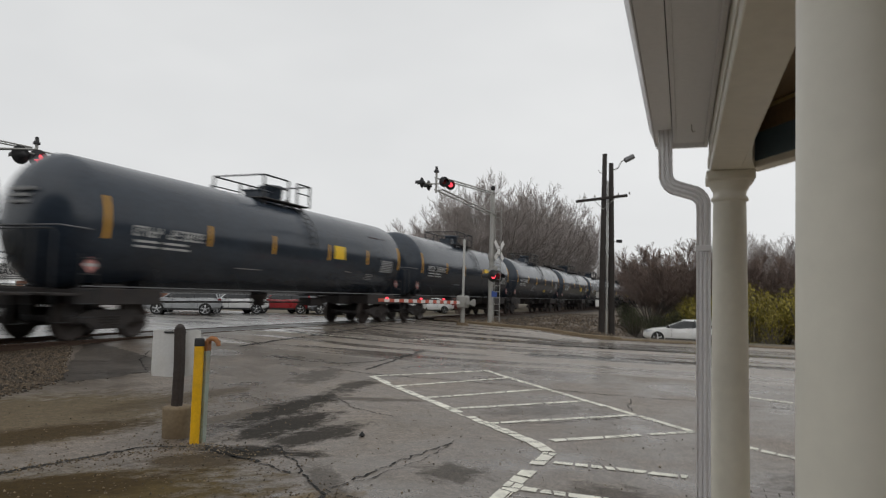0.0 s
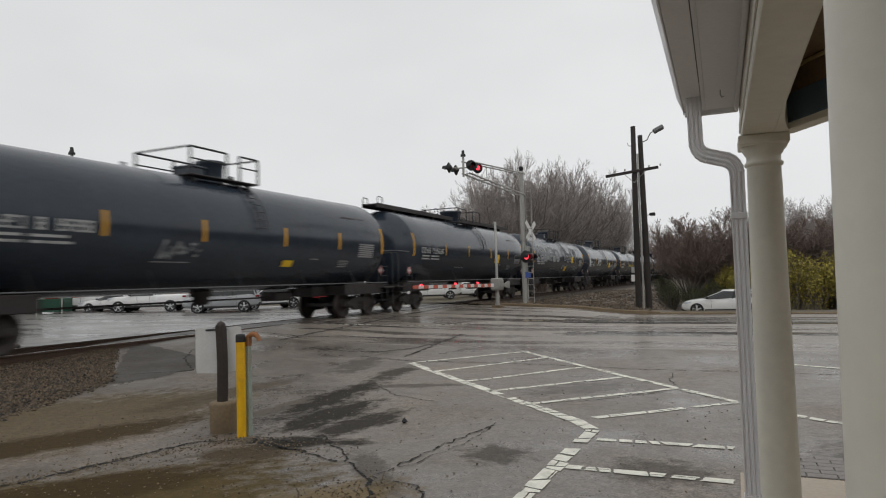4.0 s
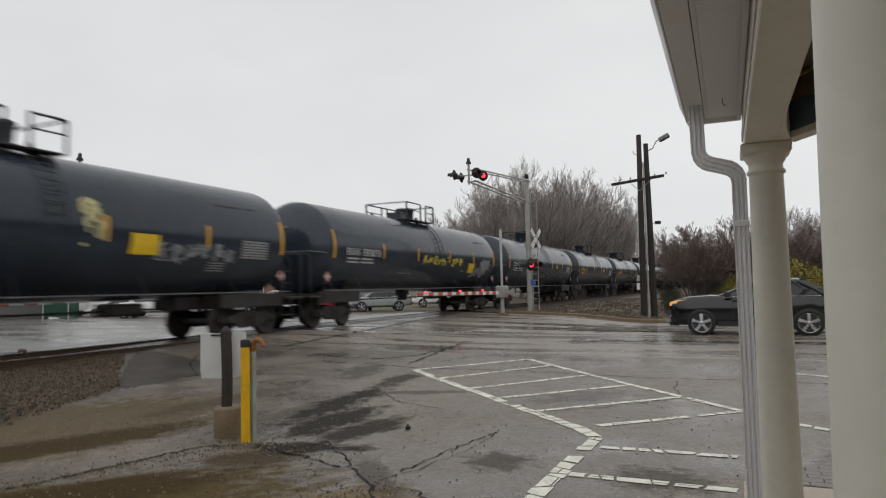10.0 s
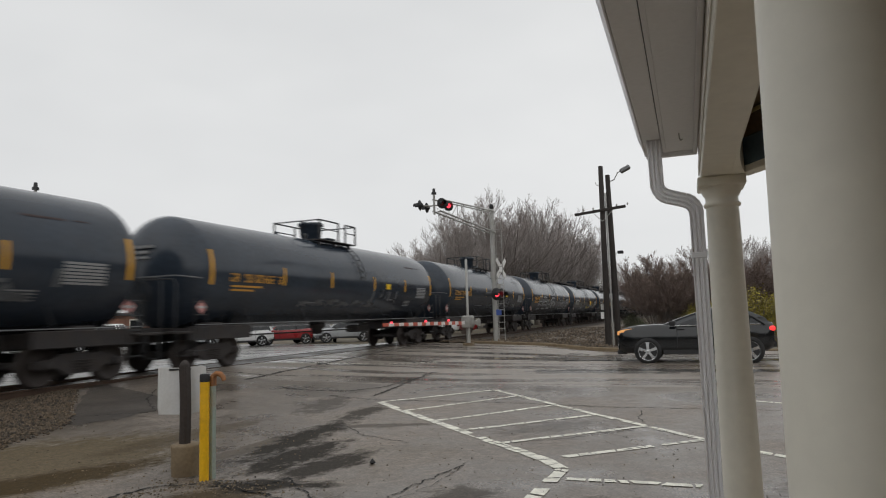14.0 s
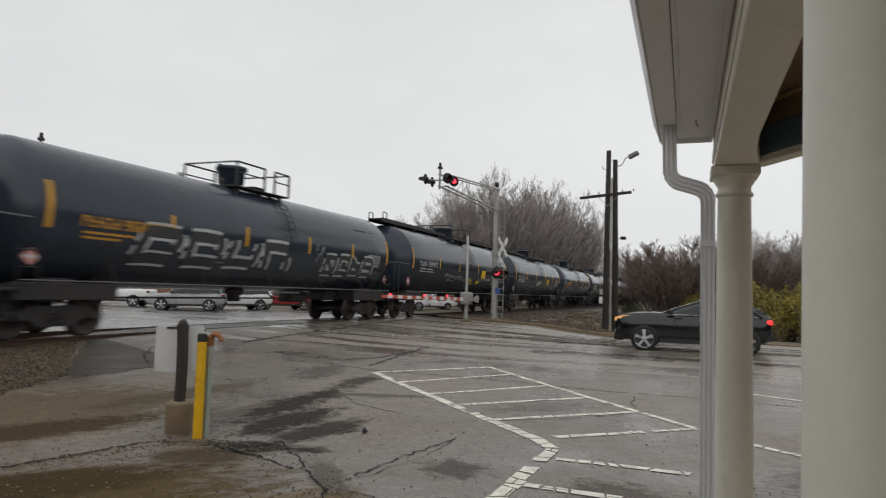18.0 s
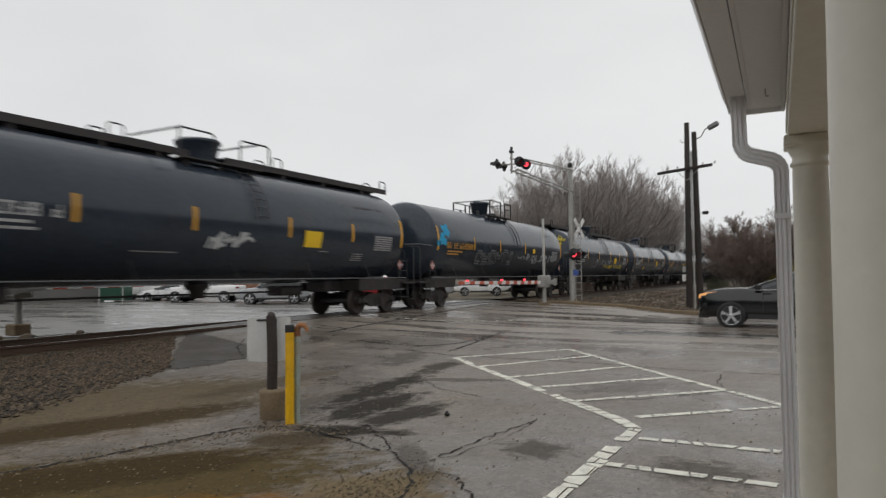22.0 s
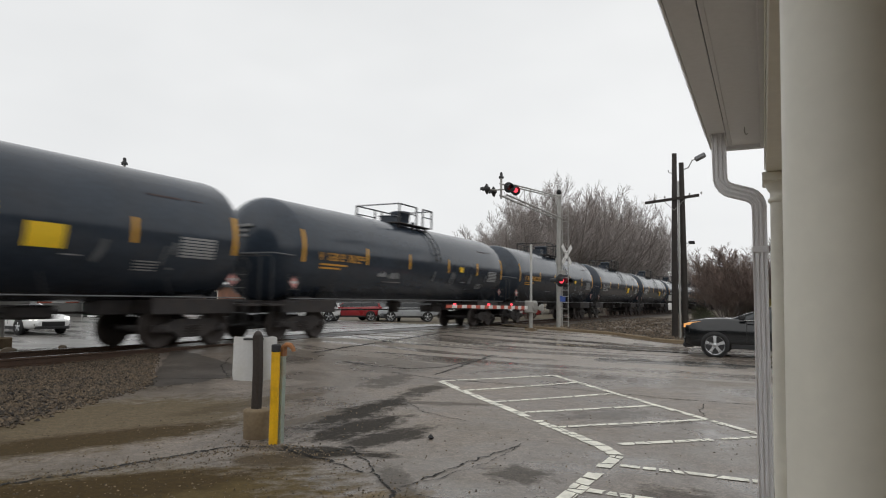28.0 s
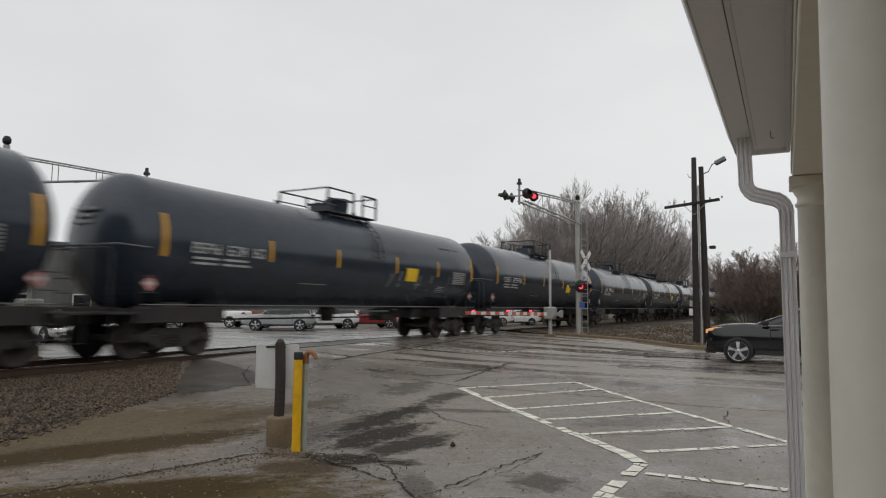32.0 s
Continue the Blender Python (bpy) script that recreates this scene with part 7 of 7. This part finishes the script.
# ---- trees ----
def bare_tree(seed, h, wide, stems, branches, subs, twig_n, fine, low=0.12, droop=0.0, bare=0.18):
    """A leafless tree as two meshes: a trunk with rising limbs, and the fine twigs that fill a rounded crown."""
    rnd = random.Random(seed)
    limbs, twigs = Shape(), Shape()

    def shoot(p, d, length, r0, r1, n, lift, where, sides):
        pts, dd = [p.copy()], d.copy()
        for i in range(n):
            dd = (dd + Vector((rnd.gauss(0, 0.075), rnd.gauss(0, 0.075), lift / n + rnd.gauss(0, 0.05)))).normalized()
            pts.append(pts[-1] + dd * length / n)
        where.tube(pts, [r0 + (r1 - r0) * i / n for i in range(n + 1)], sides, caps=False, smooth=sides > 3)
        return pts

    def along(pts, u):
        k = min(len(pts) - 2, int(u * (len(pts) - 1)))
        f = u * (len(pts) - 1) - k
        return pts[k].lerp(pts[k + 1], f), (pts[k + 1] - pts[k]).normalized()

    def aside(d, spread):
        q = d.cross(Vector((rnd.gauss(0, 1), rnd.gauss(0, 1), rnd.gauss(0, 1))))
        return (d * math.cos(spread) + q.normalized() * math.sin(spread)).normalized()
    foot = h * low
    trunk = shoot(Vector((0, 0, -0.3)), Vector((0, 0, 1)), foot + 0.3, h * 0.020, h * 0.015, 3, 0.0, limbs, 8)
    for i in range(stems):
        a = 2 * math.pi * (i + rnd.uniform(-0.3, 0.3)) / stems
        q = (0.15 + 0.85 * math.sqrt((i % 4 + 0.5) / 4)) * (0.0 if i == 0 else 1.0)
        tip = Vector((wide * 0.5 * q * math.cos(a), wide * 0.5 * q * math.sin(a), h * (0.50 + 0.46 * math.sqrt(max(0.0, 1 - q * q))) * rnd.uniform(0.92, 1.04)))
        start = trunk[-1] if i % 2 else trunk[-2]
        way = tip - start
        length = way.length
        st = shoot(start, (way.normalized() + Vector((way.x, way.y, 0)).normalized() * 0.35).normalized() if q else Vector((0, 0, 1)), length, h * 0.010, fine * 1.2, 6, 0.35, limbs, 5)
        for b in range(branches):
            u = bare + (0.98 - bare) * (b + rnd.random()) / branches
            p, d = along(st, u)
            bl = length * (0.46 - 0.30 * u) * rnd.uniform(0.75, 1.2)
            br = shoot(p, aside(d, rnd.uniform(0.45, 0.85)), bl, h * 0.0042 * (1.15 - u), fine, 4, 0.55 - droop, limbs if u < 0.5 else twigs, 3)
            for k in range(subs):
                w = 0.15 + 0.85 * (k + rnd.random()) / subs
                p2, d2 = along(br, min(0.999, w))
                sl = bl * rnd.uniform(0.28, 0.52) * (1.2 - 0.5 * w)
                sub = shoot(p2, aside(d2, rnd.uniform(0.4, 0.9)), sl, fine * 1.1, fine * 0.7, 2, 0.45 - droop, twigs, 3)
                for m in range(twig_n):
                    p3, d3 = along(sub, rnd.uniform(0.15, 0.999))
                    shoot(p3, aside(d3, rnd.uniform(0.3, 0.8)), sl * rnd.uniform(0.3, 0.65), fine * 0.75, fine * 0.4, 1, 0.15 - droop, twigs, 3)
    return limbs.me("limbs"), twigs.me("twigs"), max(v[2] for v in twigs.v)


def plant_tree(meshes, name, x, y, z, turn, size, label, tw, group="bare trees"):
    t = thing(name, label, "tree", Matrix.Translation((x, y, z)) @ Matrix.Rotation(turn, 4, 'Z') @ Matrix.Scale(size, 4), group)
    piece("trunk", meshes[0], M_BARK, t)
    piece("crown", meshes[1], tw, t, "bare twigs")
    return t


TREES = [bare_tree(k, 18, 14.5, 11, 18, 9, 6, 0.017) for k in (1, 2, 3)]
rnd = random.Random(5)
GROVE = [(-33.8, 84, 12.0), (-31.9, 84, 14.2), (-30.1, 86, 15.8), (-27.7, 88, 18.4), (-26.4, 92, 19.1), (-25.2, 97, 19.3), (-24.6, 104, 19.0), (-24.7, 112, 19.7), (-24.6, 122, 20.4), (-25.2, 134, 20.1), (-24.6, 142, 17.6), (-23.1, 170, 13.8), (-19.2, 175, 14.3), (-14.8, 180, 14.1)]
for i, (x, y, h) in enumerate(GROVE):
    k = TREES[i % 3]
    plant_tree(k, "bare_tree", x, y, -0.3, rnd.uniform(0, 6.28), 1.07 * h / k[2], "tall leafless grey tree in a grove", M_TWIG)
    if i % 2 and i < 11:
        k = TREES[(i + 1) % 3]
        plant_tree(k, "bare_tree", x * 1.16, y * 1.16, -0.3, rnd.uniform(0, 6.28), h * 1.05 / k[2], "tall leafless grey tree in a grove", M_TWIG)


def leafy(seed, rx, ry, h, n, leaf, twig_h, material, twig_material):
    """A bush: many stems from the ground, with small leaf clumps set unevenly along them."""
    rnd = random.Random(seed)
    limbs, leaves = Shape(), Shape()
    for i in range(46):
        a, q = rnd.uniform(0, 6.28), math.sqrt(rnd.random())
        b = Vector((0.25 * rx * q * math.cos(a), 0.25 * ry * q * math.sin(a), 0))
        top = Vector((rx * q * math.cos(a), ry * q * math.sin(a), h * (0.45 + 0.55 * math.sqrt(max(0, 1 - q * q))) * rnd.uniform(0.85, 1.04)))
        mid = (b + top) / 2 + Vector((rnd.uniform(-0.3, 0.3), rnd.uniform(-0.3, 0.3), h * 0.1))
        pts = [b, mid, top]
        limbs.tube(pts, [0.05, 0.03, 0.008], 4, caps=False)
        for j in range(n // 46):
            u = rnd.random() ** 0.6
            p = b.lerp(mid, u * 2) if u < 0.5 else mid.lerp(top, u * 2 - 1)
            out = Vector((rnd.gauss(0, 1), rnd.gauss(0, 1), rnd.gauss(0, 0.8)))
            c = p + out * h * 0.058
            if c.z < 0.05:
                continue
            d1 = Vector((rnd.gauss(0, 1), rnd.gauss(0, 1), rnd.gauss(0, 1))).normalized()
            d2 = d1.cross(Vector((rnd.gauss(0, 1), rnd.gauss(0, 1), rnd.gauss(0, 1)))).normalized()
            s = leaf * rnd.uniform(0.5, 1.4)
            if twig_h and rnd.random() < twig_h:
                leaves.add([c - d1 * s * 3, c + d2 * s * 0.12, c + d1 * s * 3, c - d2 * s * 0.12], [(0, 1, 2, 3)])
            else:
                leaves.add([c - d1 * s, c - d2 * s * 0.6, c + d1 * s, c + d2 * s * 0.6], [(0, 1, 2, 3)])
    return limbs.me("stems"), leaves.me("leaves"), material, twig_material


def bush(made, x, y, turn, size, label):
    t = thing("bush", label, "bush", Matrix.Translation((x, y, ground_z(x, y) - 0.05)) @ Matrix.Rotation(turn, 4, 'Z') @ Matrix.Diagonal((size, size, size, 1)), "bushes by the road")
    piece("branching", made[0], made[3], t)
    piece("foliage", made[1], made[2], t)


RUSSET = [leafy(s, 2.6, 2.4, 6.0, 22000, 0.048, 0.8, M_REDTWIG, M_REDTWIG) for s in (31, 32)]
GREEN = [leafy(s, 2.0, 1.9, 4.4, 11000, 0.055, 0.15, M_LEAF, M_BARK) for s in (41, 42)]
YELLOW = [leafy(s, 1.7, 1.6, 4.0, 5200, 0.07, 0.1, M_YLEAF, M_BARK) for s in (51, 52)]
BROWN = [bare_tree(k, 6.4, 5.2, 15, 20, 10, 8, 0.0095, 0.14, 0.15, 0.36) for k in (61, 62)]
for x, y, k, h in ((-2.75, 46.6, 0, 6.6), (-0.9, 47.6, 1, 6.9), (0.9, 48.4, 0, 6.0), (3.4, 50.0, 1, 6.2), (5.4, 49.0, 0, 6.1), (7.6, 50.5, 1, 6.2), (10.0, 49.0, 0, 5.6)):
    plant_tree(BROWN[k], "shrub_tree", x, y, ground_z(x, y) - 0.05, x * 1.7, h / BROWN[k][2], "russet-brown leafless shrub tree with dense twigs", M_REDTWIG, "brown shrub trees")
for x, y, k, s in ((-2.4, 50.0, 1, 0.55), (-1.2, 49.0, 0, 0.62), (1.0, 50.5, 1, 0.66)):
    bush(RUSSET[k], x, y, x * 1.7, s, "russet bare bush with dry leaves")
for x, y, k, s in ((-3.7, 44.2, 0, 0.42), (-4.6, 48.5, 1, 0.42), (-2.5, 44.2, 1, 0.40), (-1.3, 44.6, 0, 0.45), (2.6, 47.5, 0, 0.75), (5.2, 46.8, 1, 0.70), (7.0, 47.5, 0, 0.95), (8.8, 46.0, 1, 0.95), (10.6, 45.5, 0, 0.9)):
    bush(GREEN[k], x, y, x * 1.3, s, "dull green evergreen bush beside the road")
for x, y, k, s in ((-1.2, 45.2, 0, 0.50), (-0.3, 45.2, 1, 0.68), (0.5, 45.2, 0, 0.80), (1.5, 45.0, 1, 0.78), (3.3, 45.4, 0, 0.95), (4.3, 44.8, 1, 0.72), (6.2, 44.8, 0, 1.0), (8.0, 44.4, 1, 0.8)):
    bush(YELLOW[k], x, y, x * 2.1, s, "yellow-green leafy bush beside the road")
for i in range(16):
    u = i / 15
    x, y = -3 + 29 * u + rnd.uniform(-1, 1), 92 + rnd.uniform(-10, 14)
    h = (6.4 if x < 3 else 12.2) * rnd.uniform(0.85, 1.05) * y / 90
    plant_tree(TREES[i % 3], "bare_tree", x, y, -1.0, rnd.uniform(0, 6.28), h / TREES[i % 3][2], "leafless grey tree behind the bushes", M_TWIG)
for i, (x, y, h) in enumerate(((-6.5, 135, 9.5), (-7.0, 160, 11.5), (-7.5, 190, 12.5), (-4.0, 125, 9.0), (-1.5, 150, 11.5), (-8.0, 225, 14.0), (3.0, 140, 12.0), (8.0, 150, 13.0), (-4.5, 240, 15.0), (1.0, 210, 14.0))):
    plant_tree(TREES[i % 3], "bare_tree", x, y, -1.0, i * 1.3, h / TREES[i % 3][2], "leafless grey tree far along the tracks", M_TWIG)
for i in range(26):
    x, y = -17.2 - rnd.uniform(0, 4), 60 + i * 5.5
    bush(RUSSET[i % 2], x, y, i * 1.1, 0.55 + 0.3 * rnd.random(), "brown scrub beside the tracks")


# ---- backdrop woods, added to close the place behind the porch and darken reflections ----
def woods(name, a, b, h, seed):
    rnd = random.Random(seed)
    n = 60
    s = Shape()
    rings = []
    for i in range(n + 1):
        x, y = a[0] + (b[0] - a[0]) * i / n, a[1] + (b[1] - a[1]) * i / n
        t = h * rnd.uniform(0.75, 1.1)
        rings.append([(x, y, -1), (x, y, t * 0.7), (x + rnd.uniform(-1, 1), y + rnd.uniform(-1, 1), t), (x + 3, y - 3, t * 0.9), (x + 3, y - 3, -1)])
    s.loft(rings, closed=True, smooth=False)
    tagged(s.part(name, M_WOODS), "added brown backdrop shaped like distant leafless woods", "woods", kind="structure")


# Unseen lines east and south, there for car and tank sides to mirror.
woods("backdrop_east", (62, 110), (62, -62), 12, 71)
woods("backdrop_north_east", (62, 110), (49, 172), 15, 73)
# Mostly hidden line, added so the far tanks reflect dark instead of sky.
woods("backdrop_north", (-6, 300), (49, 172), 15, 74)
woods("backdrop_south", (62, -62), (-90, -62), 11, 72)


# ---- what moves ----
def suv_rows():
    out = []
    for t, x in ((0, 58), (4, 30), (6, 15.5), (7, 9.0), (8, 4.35), (8.6, 2.25), (9.2, 0.50), (9.7, -0.40), (10.0, -0.94), (10.3, -1.25), (10.6, -1.36), (11, -1.37), (16, -1.37), (32, -1.37)):
        cx = x + 1.33
        z = ground_z(min(cx, 20), 20.1)
        out.append((t, pose(cx - 0.05, 20.1, z, 0, 0, 180)))
    return out


def sedan_rows():
    out = []
    for t, x in ((0, -150), (16, -110), (20, -75), (22, -48), (23.2, -34), (24.2, -29.0), (25.2, -26.6), (26.5, -25.9), (28, -25.85), (32, -25.85)):
        out.append((t, pose(x - 3.2, 17.4, ground_z(x - 3.2, 17.4), 0, 0, -4)))
    return out


def motions():
    for n, car in CARS.items():
        walk(car, walk_rows(n))
    walk(SUV, suv_rows())
    walk(SEDAN, sedan_rows())


motions()
